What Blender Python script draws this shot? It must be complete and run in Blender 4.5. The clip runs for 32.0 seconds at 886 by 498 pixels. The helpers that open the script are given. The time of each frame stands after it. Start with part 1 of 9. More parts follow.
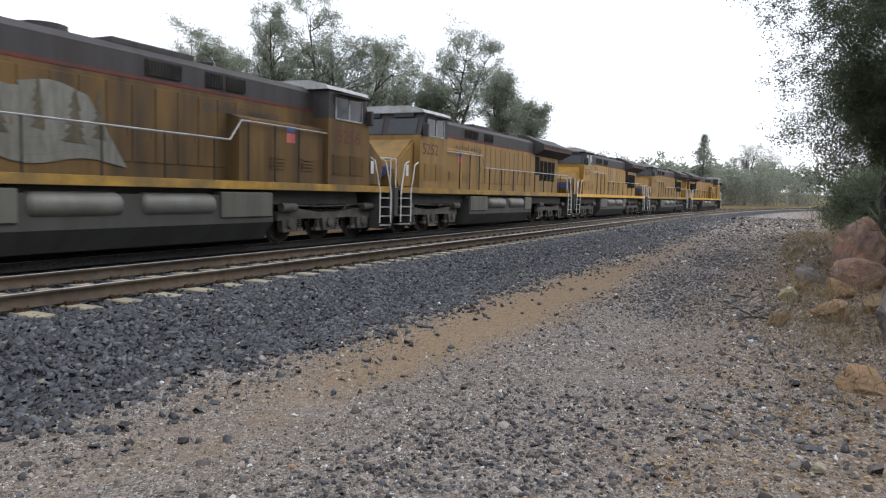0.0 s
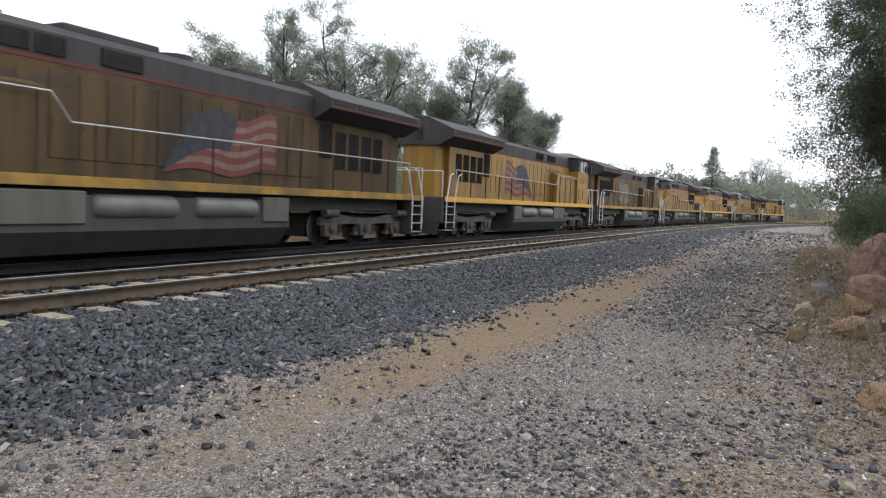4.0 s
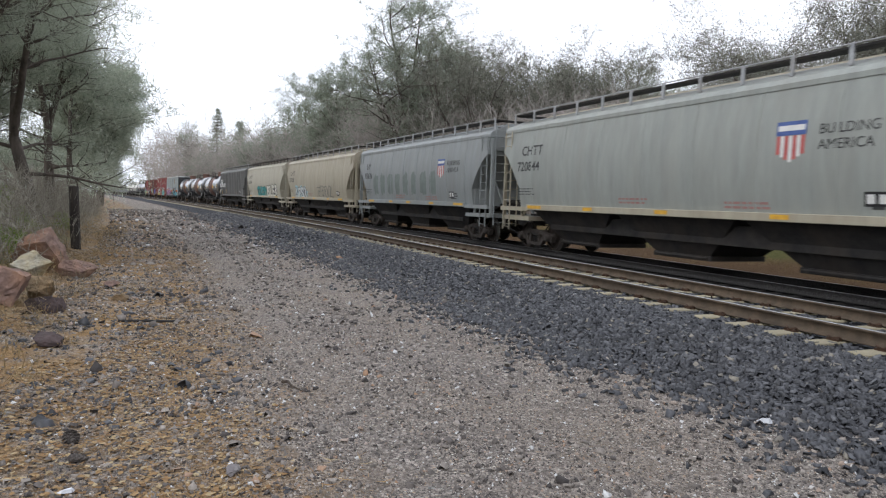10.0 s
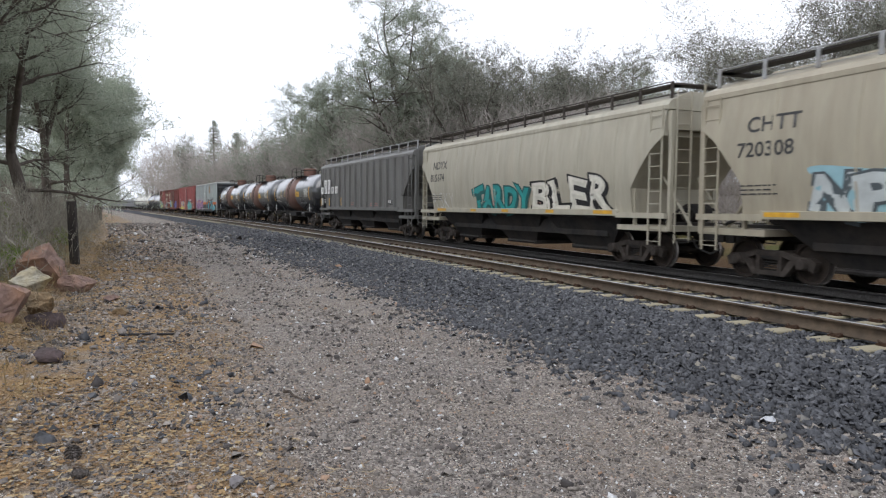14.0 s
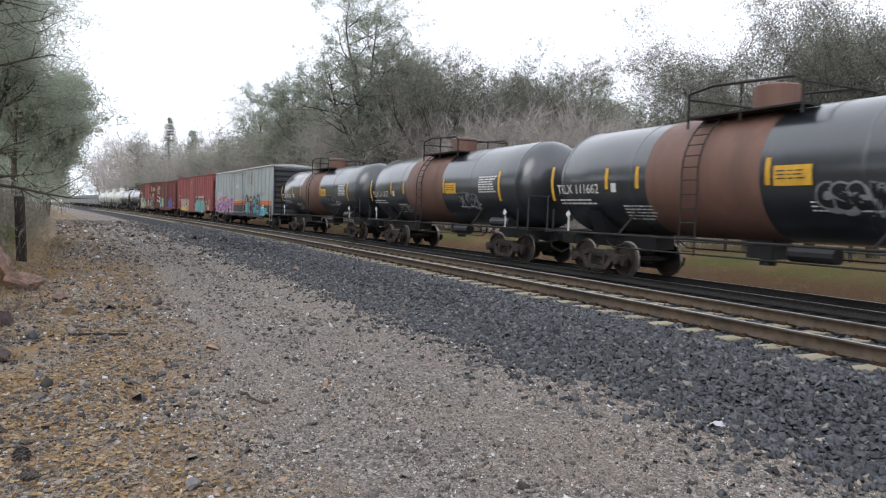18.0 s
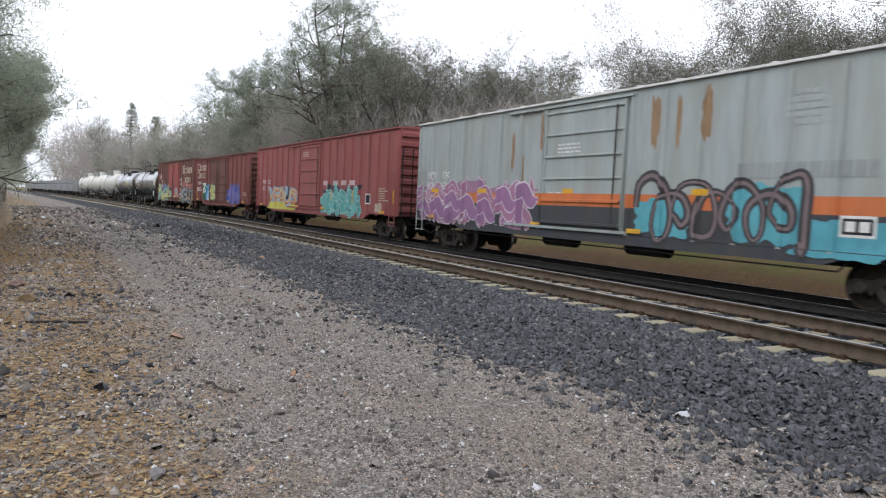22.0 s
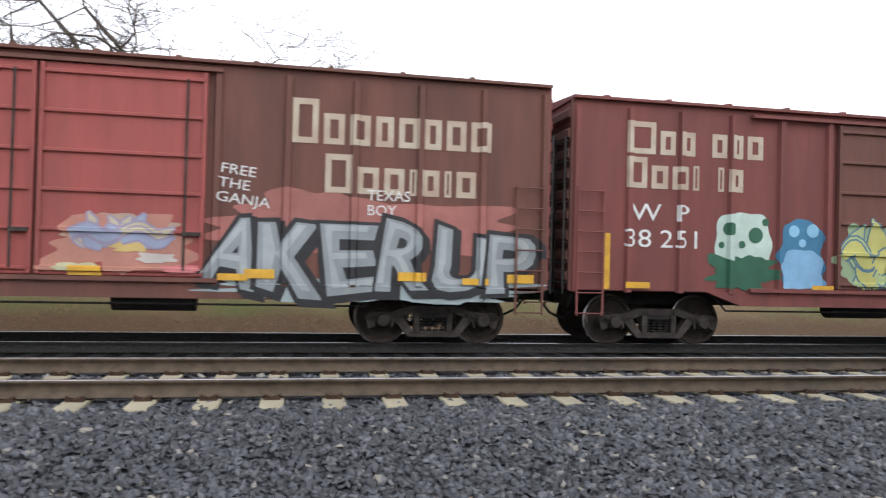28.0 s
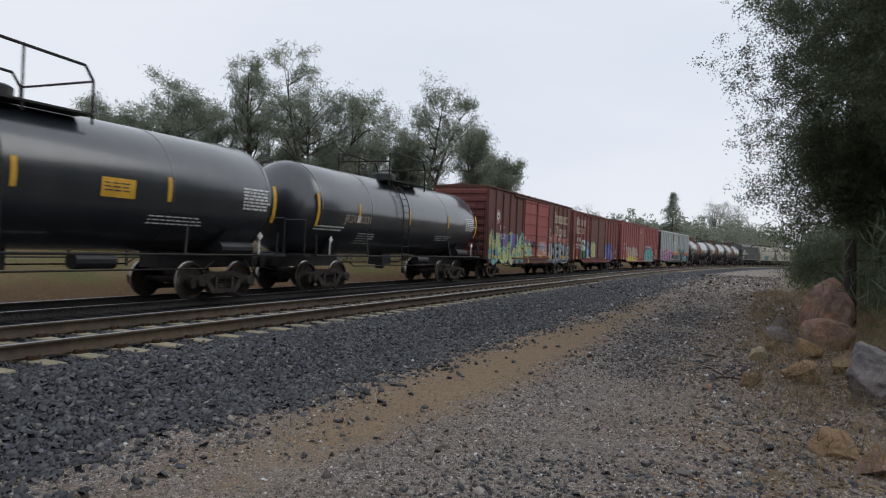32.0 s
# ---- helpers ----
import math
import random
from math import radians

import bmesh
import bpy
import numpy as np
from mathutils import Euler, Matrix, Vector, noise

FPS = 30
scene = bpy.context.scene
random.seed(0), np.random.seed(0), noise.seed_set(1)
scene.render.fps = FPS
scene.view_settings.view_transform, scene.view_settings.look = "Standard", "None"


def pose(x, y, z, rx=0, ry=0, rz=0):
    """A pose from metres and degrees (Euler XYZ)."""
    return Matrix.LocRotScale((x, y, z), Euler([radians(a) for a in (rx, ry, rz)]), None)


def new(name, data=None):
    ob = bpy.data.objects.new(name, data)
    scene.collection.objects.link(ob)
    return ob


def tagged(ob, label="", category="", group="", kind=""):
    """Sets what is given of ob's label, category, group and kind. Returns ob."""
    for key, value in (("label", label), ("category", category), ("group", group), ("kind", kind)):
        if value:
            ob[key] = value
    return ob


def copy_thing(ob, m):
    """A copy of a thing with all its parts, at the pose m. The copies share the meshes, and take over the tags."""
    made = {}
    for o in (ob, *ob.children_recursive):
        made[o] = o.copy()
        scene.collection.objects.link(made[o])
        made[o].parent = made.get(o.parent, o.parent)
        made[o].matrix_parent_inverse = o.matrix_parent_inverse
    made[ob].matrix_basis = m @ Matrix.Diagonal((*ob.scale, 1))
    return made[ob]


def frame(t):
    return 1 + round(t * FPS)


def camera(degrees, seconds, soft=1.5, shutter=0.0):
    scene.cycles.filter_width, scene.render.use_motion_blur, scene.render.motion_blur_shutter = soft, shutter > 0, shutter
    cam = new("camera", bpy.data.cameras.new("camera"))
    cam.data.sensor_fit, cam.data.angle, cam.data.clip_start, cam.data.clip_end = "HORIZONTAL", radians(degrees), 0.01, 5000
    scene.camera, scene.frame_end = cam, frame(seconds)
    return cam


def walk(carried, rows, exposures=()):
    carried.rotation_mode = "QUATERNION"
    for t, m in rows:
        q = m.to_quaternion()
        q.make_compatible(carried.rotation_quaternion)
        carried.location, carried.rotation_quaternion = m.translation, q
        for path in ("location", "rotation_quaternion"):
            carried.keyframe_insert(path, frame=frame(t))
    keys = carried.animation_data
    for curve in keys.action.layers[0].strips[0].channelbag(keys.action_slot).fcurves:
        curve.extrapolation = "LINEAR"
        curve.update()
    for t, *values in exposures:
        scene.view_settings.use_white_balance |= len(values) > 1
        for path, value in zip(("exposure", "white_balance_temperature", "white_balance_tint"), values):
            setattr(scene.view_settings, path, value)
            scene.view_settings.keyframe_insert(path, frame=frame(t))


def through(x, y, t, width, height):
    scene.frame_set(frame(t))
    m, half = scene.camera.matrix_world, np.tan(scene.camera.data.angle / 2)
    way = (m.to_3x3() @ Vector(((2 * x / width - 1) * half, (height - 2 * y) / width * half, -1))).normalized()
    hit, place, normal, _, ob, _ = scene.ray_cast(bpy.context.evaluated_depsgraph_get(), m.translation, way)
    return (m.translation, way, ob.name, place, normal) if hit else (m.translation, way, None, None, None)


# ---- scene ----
cam = camera(64.16, 32.0, soft=1.15, shutter=0.2)
# seconds, x, y, z, yaw, pitch, roll
PATH = [
    (0, 0.122, -0.147, 1.719, -63.90, -4.56, -1.51),
    (0.5, 0.121, -0.132, 1.724, -64.56, -4.59, -1.45),
    (1, 0.094, -0.094, 1.734, -62.18, -4.49, -1.03),
    (1.5, 0.080, -0.062, 1.737, -60.47, -4.65, -1.69),
    (2, 0.092, -0.055, 1.728, -64.05, -4.63, -2.26),
    (2.5, 0.072, -0.051, 1.722, -64.59, -4.90, -2.83),
    (3, 0.067, -0.039, 1.728, -64.53, -4.24, -2.70),
    (3.5, 0.078, -0.016, 1.725, -63.83, -3.99, -2.59),
    (5.5, 0.019, -0.002, 1.724, -57.94, -4.18, -4.18),
    (6, 0.207, 0.355, 1.692, -42.88, -3.90, -2.33),
    (6.4, -0.008, 0.215, 1.734, -16.58, -2.21, -3.05),
    (6.6, -0.084, 0.101, 1.709, -0.39, -1.50, -4.63),
    (6.8, -0.071, 0.072, 1.811, 15.29, -1.78, -5.27),
    (7, 0.022, 0.012, 1.772, 29.54, -2.10, -5.02),
    (7.5, 0.019, -0.022, 1.709, 51.27, -2.69, -4.89),
    (8, 0.037, 0.028, 1.772, 65.08, -3.06, -0.65),
    (8.5, 0.018, 0.065, 1.762, 70.24, -3.56, 0.26),
    (9, 0.015, 0.064, 1.765, 68.89, -3.13, -1.34),
    (9.5, -0.003, 0.059, 1.757, 68.08, -3.56, -1.30),
    (10, -0.014, 0.053, 1.758, 68.43, -3.84, -1.95),
    (10.5, -0.007, 0.052, 1.759, 68.48, -3.56, -1.79),
    (11, -0.012, 0.053, 1.754, 68.23, -3.67, -1.82),
    (11.5, -0.026, 0.050, 1.754, 68.32, -3.80, -1.59),
    (12, -0.019, 0.055, 1.754, 68.56, -3.83, -1.23),
    (12.5, -0.013, 0.052, 1.755, 68.75, -3.61, -0.72),
    (13, -0.020, 0.055, 1.752, 68.69, -3.54, -0.59),
    (13.5, -0.019, 0.051, 1.755, 68.72, -3.26, -0.65),
    (14, -0.013, 0.058, 1.755, 68.38, -3.34, -0.54),
    (14.5, -0.003, 0.061, 1.760, 66.35, -3.19, -0.76),
    (16.5, 0.111, -0.113, 1.793, 64.99, -2.75, -0.72),
    (17, 0.057, -0.080, 1.776, 64.50, -2.22, -1.23),
    (17.5, 0.040, -0.048, 1.755, 64.15, -2.70, -1.13),
    (18, 0.016, 0.010, 1.755, 64.98, -2.91, -1.85),
    (18.5, -0.014, 0.004, 1.732, 64.43, -3.34, -1.92),
    (19, -0.007, 0.003, 1.728, 65.04, -3.16, -2.03),
    (19.5, -0.015, 0.004, 1.734, 64.78, -2.63, -1.96),
    (20, -0.014, 0.014, 1.736, 63.55, -2.36, -1.78),
    (20.5, -0.010, 0.005, 1.730, 62.72, -2.55, -2.09),
    (21, -0.011, -0.005, 1.736, 62.12, -2.93, -2.15),
    (21.5, -0.030, -0.009, 1.740, 62.42, -3.37, -2.31),
    (22, -0.026, -0.013, 1.728, 62.25, -3.44, -2.74),
    (22.5, -0.020, -0.006, 1.736, 62.34, -3.04, -2.79),
    (23, -0.015, 0.006, 1.738, 61.84, -2.90, -2.70),
    (23.5, -0.015, -0.019, 1.736, 61.37, -2.62, -2.94),
    (24, -0.025, -0.008, 1.737, 61.84, -2.49, -3.04),
    (24.5, -0.016, 0.004, 1.735, 60.57, -2.94, -2.85),
    (25, -0.017, -0.010, 1.730, 59.53, -2.86, -2.95),
    (25.5, -0.066, 0.112, 1.698, 56.61, -3.41, -2.77),
    (27.5, -0.193, 0.210, 1.741, 8.72, 0.91, -1.78),
    (28, -0.151, 0.118, 1.740, -10.67, 0.78, -1.49),
    (28.3, -0.131, 0.031, 1.754, -15.75, 0.57, -1.53),
    (28.5, -0.116, 0.069, 1.772, -20.68, 0.72, -0.78),
    (29, -0.050, -0.129, 1.812, -37.85, 0.57, 2.16),
    (29.5, 0.025, -0.144, 1.813, -54.97, 0.41, 0.98),
    (30, 0.109, -0.109, 1.777, -64.27, -0.32, -1.66),
    (30.5, 0.136, -0.110, 1.775, -66.67, -0.11, -1.52),
    (31, 0.136, -0.112, 1.775, -66.56, -0.25, -1.35),
    (31.5, 0.123, -0.108, 1.774, -65.86, -0.27, -1.96),
    (32, 0.122, -0.112, 1.776, -65.95, -0.21, -2.36),
]
# stops of exposure over time: the phone opens up on the dark train and closes down on the sky at the end
EXPO = [(0, 0.45, 6500, 10), (6, 0.55, 6500, 10), (7, 0.55, 6500, 10), (9, 0.38, 6500, 10), (19, 0.45, 6500, 10), (25, 0.52, 6500, 10), (27.5, 0.84, 6500, 10), (29.1, 0.86, 6500, 10), (29.6, 0.19, 6500, 6), (30.0, -0.22, 6500, 4), (30.5, -0.34, 6500, 7), (32, -0.32, 6500, 9)]


def path_pose(x, y, z, yaw, pitch, roll):
    turn = pose(0, 0, 0, 0, 0, yaw) @ pose(0, 0, 0, pitch) @ pose(0, 0, 0, 0, roll)
    return Matrix.Translation((x, y, z)) @ turn @ pose(0, 0, 0, 90)


walk(cam, [(t, path_pose(*v)) for t, *v in PATH], EXPO)

# ---- the plan of the line ----
RAIL_Z = 0.472        # rail top of the near track
SPACING = 5.095           # between the centres of the two tracks
DROP = 0.248             # the far track lies lower
LINE_Y = 8.277           # centre of the near track abreast of the origin
HEADING = [(-250, 0.1080), (-120, 0.0930), (-70, 0.0780), (-40, 0.0600), (-18, 0.0228), (0, 0.0000), (18, 0.0037), (40, -0.0037), (70, -0.0299), (120, -0.1109), (250, -0.3155)]        # metres along, radians


def make_line():
    s = np.arange(-900, 900.5, 0.5)
    th = np.interp(s, [a for a, b in HEADING], [b for a, b in HEADING])
    k = np.ones(21) / 21
    th = np.convolve(np.pad(th, 10, mode="edge"), k, mode="valid")
    x, y = np.cumsum(np.cos(th)) * 0.5, np.cumsum(np.sin(th)) * 0.5
    i = len(s) // 2
    return s, x - x[i], y - y[i] + LINE_Y, th


LINE = make_line()


def on_line(s, off=0.0):
    """Place and heading at s metres along the near track's centre, off metres to its far side."""
    x, y, th = (np.interp(s, LINE[0], v) for v in LINE[1:])
    return x - np.sin(th) * off, y + np.cos(th) * off, th


SPEED, GAIN = 11.768, -0.0186


def train_run(t):
    return SPEED * t + GAIN * t * t / 2


# ---- light: a flat overcast sky ----
world = bpy.data.worlds.new("overcast")
scene.world = world
world.use_nodes = True
wn, wl = world.node_tree.nodes, world.node_tree.links
wn.clear()
w_out, w_bg, w_mix = wn.new("ShaderNodeOutputWorld"), wn.new("ShaderNodeBackground"), wn.new("ShaderNodeMix")
w_sky, w_cloud, w_ramp = wn.new("ShaderNodeTexSky"), wn.new("ShaderNodeTexNoise"), wn.new("ShaderNodeValToRGB")
w_coord, w_map = wn.new("ShaderNodeTexCoord"), wn.new("ShaderNodeMapping")
SUN_UP, SUN_TURN = radians(38), radians(150)
w_sky.sky_type, w_sky.sun_disc = "NISHITA", False
w_sky.sun_elevation, w_sky.sun_rotation = SUN_UP, SUN_TURN
w_map.inputs["Scale"].default_value = (1, 1, 3.5)
w_cloud.inputs["Scale"].default_value, w_cloud.inputs["Detail"].default_value = 1.6, 5
w_ramp.color_ramp.elements[0].position, w_ramp.color_ramp.elements[0].color = 0.3, (0.84, 0.90, 1.02, 1)
w_ramp.color_ramp.elements[1].position, w_ramp.color_ramp.elements[1].color = 0.75, (0.97, 0.995, 1.075, 1)
w_mix.data_type, w_mix.blend_type = "RGBA", "MIX"
w_mix.inputs[0].default_value = 0.97
w_scale = wn.new("ShaderNodeVectorMath")
w_scale.operation = "SCALE"
w_scale.inputs["Scale"].default_value = 11.5
wl.new(w_coord.outputs["Generated"], w_map.inputs["Vector"])
wl.new(w_map.outputs["Vector"], w_cloud.inputs["Vector"])
wl.new(w_cloud.outputs["Fac"], w_ramp.inputs["Fac"])
wl.new(w_ramp.outputs["Color"], w_scale.inputs[0])
wl.new(w_sky.outputs["Color"], w_mix.inputs[6])
wl.new(w_scale.outputs[0], w_mix.inputs[7])
wl.new(w_mix.outputs[2], w_bg.inputs["Color"])
wl.new(w_bg.outputs["Background"], w_out.inputs["Surface"])
w_bg.inputs["Strength"].default_value = 0.095

sun = new("sun", bpy.data.lights.new("sun", "SUN"))
sun.data.energy, sun.data.angle, sun.data.color = 0.7, radians(40), (1.0, 0.985, 0.96)
sun.matrix_world = pose(0, 0, 40, 90 - math.degrees(SUN_UP), 0, 180 - math.degrees(SUN_TURN))


# ---- materials ----
def rgb(c):
    return (*c, 1.0)


def mat(name, a, b, scale=2.0, rough=0.7, metal=0.0, bump=0.15, fine=60.0, dirt=None, dirt_scale=0.6, dirt_amount=0.5, vary=0.0, stretch=(1, 1, 1), island=0.0, dist=0.02):
    """A two-scale material: colours a and b by a grain, a third colour in large stains, and fine relief."""
    m = bpy.data.materials.new(name)
    m.use_nodes = True
    n, l = m.node_tree.nodes, m.node_tree.links
    bsdf = n["Principled BSDF"]
    bsdf.inputs["Roughness"].default_value, bsdf.inputs["Metallic"].default_value = rough, metal
    co, mp = n.new("ShaderNodeTexCoord"), n.new("ShaderNodeMapping")
    mp.inputs["Scale"].default_value = stretch
    l.new(co.outputs["Object"], mp.inputs["Vector"])
    g = n.new("ShaderNodeTexNoise")
    g.inputs["Scale"].default_value, g.inputs["Detail"].default_value, g.inputs["Roughness"].default_value = scale, 7, 0.65
    l.new(mp.outputs["Vector"], g.inputs["Vector"])
    ramp = n.new("ShaderNodeValToRGB")
    ramp.color_ramp.elements[0].position, ramp.color_ramp.elements[0].color = 0.34, rgb(a)
    ramp.color_ramp.elements[1].position, ramp.color_ramp.elements[1].color = 0.68, rgb(b)
    l.new(g.outputs["Fac"], ramp.inputs["Fac"])
    colour = ramp.outputs["Color"]
    if dirt:
        d = n.new("ShaderNodeTexNoise")
        d.inputs["Scale"].default_value, d.inputs["Detail"].default_value = dirt_scale, 5
        l.new(mp.outputs["Vector"], d.inputs["Vector"])
        dr = n.new("ShaderNodeValToRGB")
        dr.color_ramp.elements[0].position, dr.color_ramp.elements[0].color = 0.42, (0, 0, 0, 1)
        dr.color_ramp.elements[1].position, dr.color_ramp.elements[1].color = 0.72, (dirt_amount,) * 3 + (1,)
        l.new(d.outputs["Fac"], dr.inputs["Fac"])
        mx = n.new("ShaderNodeMix")
        mx.data_type = "RGBA"
        l.new(dr.outputs["Color"], mx.inputs[0])
        l.new(colour, mx.inputs[6])
        mx.inputs[7].default_value = rgb(dirt)
        colour = mx.outputs[2]
    if vary or island:
        hs = n.new("ShaderNodeHueSaturation")
        mr = n.new("ShaderNodeMapRange")
        k = vary or island
        mr.inputs["To Min"].default_value, mr.inputs["To Max"].default_value = 1 - k, 1 + k
        if island:
            l.new(n.new("ShaderNodeNewGeometry").outputs["Random Per Island"], mr.inputs["Value"])
        else:
            l.new(n.new("ShaderNodeObjectInfo").outputs["Random"], mr.inputs["Value"])
        l.new(mr.outputs["Result"], hs.inputs["Value"])
        l.new(colour, hs.inputs["Color"])
        colour = hs.outputs["Color"]
    l.new(colour, bsdf.inputs["Base Color"])
    if bump:
        f = n.new("ShaderNodeTexNoise")
        f.inputs["Scale"].default_value, f.inputs["Detail"].default_value = fine, 4
        l.new(co.outputs["Object"], f.inputs["Vector"])
        bp = n.new("ShaderNodeBump")
        bp.inputs["Strength"].default_value, bp.inputs["Distance"].default_value = bump, dist
        l.new(f.outputs["Fac"], bp.inputs["Height"])
        l.new(bp.outputs["Normal"], bsdf.inputs["Normal"])
    return m


# sooty stone with the shade under the train put into its colour
M_FAR_BALLAST = mat("sooty_shaded_ballast", (0.012, 0.011, 0.011), (0.045, 0.042, 0.04), 22, 0.95, bump=0.9, fine=28, dist=0.05)
M_RAIL = mat("rail_rust", (0.062, 0.044, 0.028), (0.13, 0.094, 0.062), 6, 0.8, 0.2, 0.3, 80, dirt=(0.03, 0.025, 0.02))
M_RAIL_TOP = mat("rail_polished", (0.5, 0.5, 0.51), (0.65, 0.65, 0.66), 3, 0.28, 1.0, 0.05, 120)
M_TIE = mat("concrete_tie", (0.27, 0.235, 0.155), (0.41, 0.365, 0.25), 6, 0.9, bump=0.3, fine=60, dirt=(0.16, 0.14, 0.10), dirt_scale=3, vary=0.15)
M_CLIP = mat("clip_rust", (0.04, 0.022, 0.014), (0.09, 0.05, 0.03), 20, 0.8, 0.4)
# ---- helpers of the builder ----
def mesh_of(name, verts, faces, material):
    me = bpy.data.meshes.new(name)
    me.from_pydata([tuple(v) for v in verts], [], [tuple(f) for f in faces])
    if material:
        me.materials.append(material)
    return me


def bulk(name, verts, faces, material, smooth=False):
    """A mesh from arrays: verts (n, 3), faces (m, 3) or (m, 4)."""
    me = bpy.data.meshes.new(name)
    n, (m, k) = len(verts), faces.shape
    me.vertices.add(n)
    me.vertices.foreach_set("co", np.asarray(verts, np.float32).ravel())
    me.loops.add(m * k)
    me.loops.foreach_set("vertex_index", faces.astype(np.int32).ravel())
    me.polygons.add(m)
    me.polygons.foreach_set("loop_start", np.arange(0, m * k, k, dtype=np.int32))
    if smooth:
        me.polygons.foreach_set("use_smooth", np.ones(m, bool))
    me.update(calc_edges=True)
    if material:
        me.materials.append(material)
    return me


def part(name, bm, material, parent=None, label="", smooth=False):
    """Links a bmesh as one mesh object under a thing or under a part."""
    me = bpy.data.meshes.new(name)
    bmesh.ops.recalc_face_normals(bm, faces=bm.faces)
    if smooth:
        for f in bm.faces:
            f.smooth = True
    bm.to_mesh(me)
    bm.free()
    for m in material if isinstance(material, (list, tuple)) else [material]:
        me.materials.append(m)
    ob = new(name, me)
    ob.parent = parent
    if label:
        tagged(ob, label)
    return ob


def box(bm, x0, x1, y0, y1, z0, z1, bevel=0.0):
    v = [bm.verts.new(p) for p in ((x0, y0, z0), (x1, y0, z0), (x1, y1, z0), (x0, y1, z0), (x0, y0, z1), (x1, y0, z1), (x1, y1, z1), (x0, y1, z1))]
    fs = [bm.faces.new([v[i] for i in q]) for q in ((0, 3, 2, 1), (4, 5, 6, 7), (0, 1, 5, 4), (1, 2, 6, 5), (2, 3, 7, 6), (3, 0, 4, 7))]
    if bevel:
        es = list({e for f in fs for e in f.edges})
        bmesh.ops.bevel(bm, geom=es, offset=bevel, segments=1, affect="EDGES", clamp_overlap=True)
    return bm


def cyl(bm, a, b, r, n=12, r2=None, caps=True):
    """A round bar from a to b."""
    a, b = Vector(a), Vector(b)
    d = (b - a).normalized()
    u = d.orthogonal().normalized()
    w = d.cross(u)
    r2 = r if r2 is None else r2
    ra = [bm.verts.new(a + (u * math.cos(2 * math.pi * i / n) + w * math.sin(2 * math.pi * i / n)) * r) for i in range(n)]
    rb = [bm.verts.new(b + (u * math.cos(2 * math.pi * i / n) + w * math.sin(2 * math.pi * i / n)) * r2) for i in range(n)]
    for i in range(n):
        bm.faces.new((ra[i], ra[(i + 1) % n], rb[(i + 1) % n], rb[i]))
    if caps:
        bm.faces.new(ra[::-1])
        bm.faces.new(rb)
    return bm


def pipe(bm, pts, r, n=6):
    for a, b in zip(pts, pts[1:]):
        cyl(bm, a, b, r, n)
    return bm


def prism(bm, outline, y0, y1, axis="y"):
    """An outline of (x, z) pairs drawn out from y0 to y1 (axis y), or of (y, z) pairs along x."""
    def p(a, c, t):
        return (a, t, c) if axis == "y" else (t, a, c)
    va, vb = [bm.verts.new(p(a, c, y0)) for a, c in outline], [bm.verts.new(p(a, c, y1)) for a, c in outline]
    n = len(outline)
    for i in range(n):
        bm.faces.new((va[i], va[(i + 1) % n], vb[(i + 1) % n], vb[i]))
    bm.faces.new(va[::-1])
    bm.faces.new(vb)
    return bm


def smooth_step(a, b, x):
    t = np.clip((x - a) / (b - a), 0, 1)
    return t * t * (3 - 2 * t)


def hash_noise(x, y, scale, seed=0):
    """Smooth value noise on arrays."""
    x, y = np.asarray(x, float) / scale + seed * 17.3, np.asarray(y, float) / scale + seed * 9.1
    xi, yi = np.floor(x), np.floor(y)
    xf, yf = x - xi, y - yi
    xf, yf = xf * xf * (3 - 2 * xf), yf * yf * (3 - 2 * yf)

    def h(i, j):
        v = np.sin(i * 127.1 + j * 311.7 + seed * 74.7) * 43758.5453
        return v - np.floor(v)
    return (h(xi, yi) * (1 - xf) + h(xi + 1, yi) * xf) * (1 - yf) + (h(xi, yi + 1) * (1 - xf) + h(xi + 1, yi + 1) * xf) * yf


TIE_TOP = RAIL_Z - 0.185
BED = TIE_TOP - 0.03


def ground_z(s, d):
    """Height of the ground s metres along the line and d metres to the far side of the near track's centre."""
    s, d = np.asarray(s, float), np.asarray(d, float)
    z = np.zeros_like(d)
    # the bank behind the road, with rocks, and its rise
    z = z + 0.10 * (hash_noise(s, d, 3.0, 1) - 0.5) * smooth_step(-7.2, -8.6, d) + 0.03 * (hash_noise(s, d, 0.8, 2) - 0.5)
    z = z + smooth_step(-9.6, -14.0, d) * 1.3 * (0.7 + 0.6 * hash_noise(s, d, 9, 3)) + smooth_step(-14, -60, d) * 4
    # wheel ruts along the road
    z = z - 0.035 * np.exp(-((d + 5.0) / 0.35) ** 2) - 0.035 * np.exp(-((d + 6.7) / 0.35) ** 2)
    # the shoulder of ballast up to the near track, the far track, and the ditch beyond
    bed = BED * smooth_step(-3.75, -1.75, d)
    z = np.where(d > -4.1, np.maximum(z, 0) * smooth_step(-2.8, -4.0, d) + np.minimum(z, 0) * smooth_step(-3.4, -4.1, d) + bed, z)
    far = BED - DROP
    z = np.where(d > 1.6, BED + (far - BED) * smooth_step(1.6, 2.6, d), z)
    over = SPACING + 1.7
    z = np.where(d > over, far + (-0.25 - far) * smooth_step(over, over + 1.5, d) + 0.12 * (hash_noise(s, d, 2.0, 4) - 0.5), z)
    z = np.where(d > over + 1.5, z + 0.75 * smooth_step(over + 2, over + 5.5, d) + smooth_step(over + 14, over + 80, d) * 6 * (0.6 + 0.8 * hash_noise(s, d, 40, 5)), z)
    return z


def ground_point(s, d, lift=0.0):
    x, y, th = on_line(s, d)
    return float(x), float(y), float(ground_z(s, d)) + lift


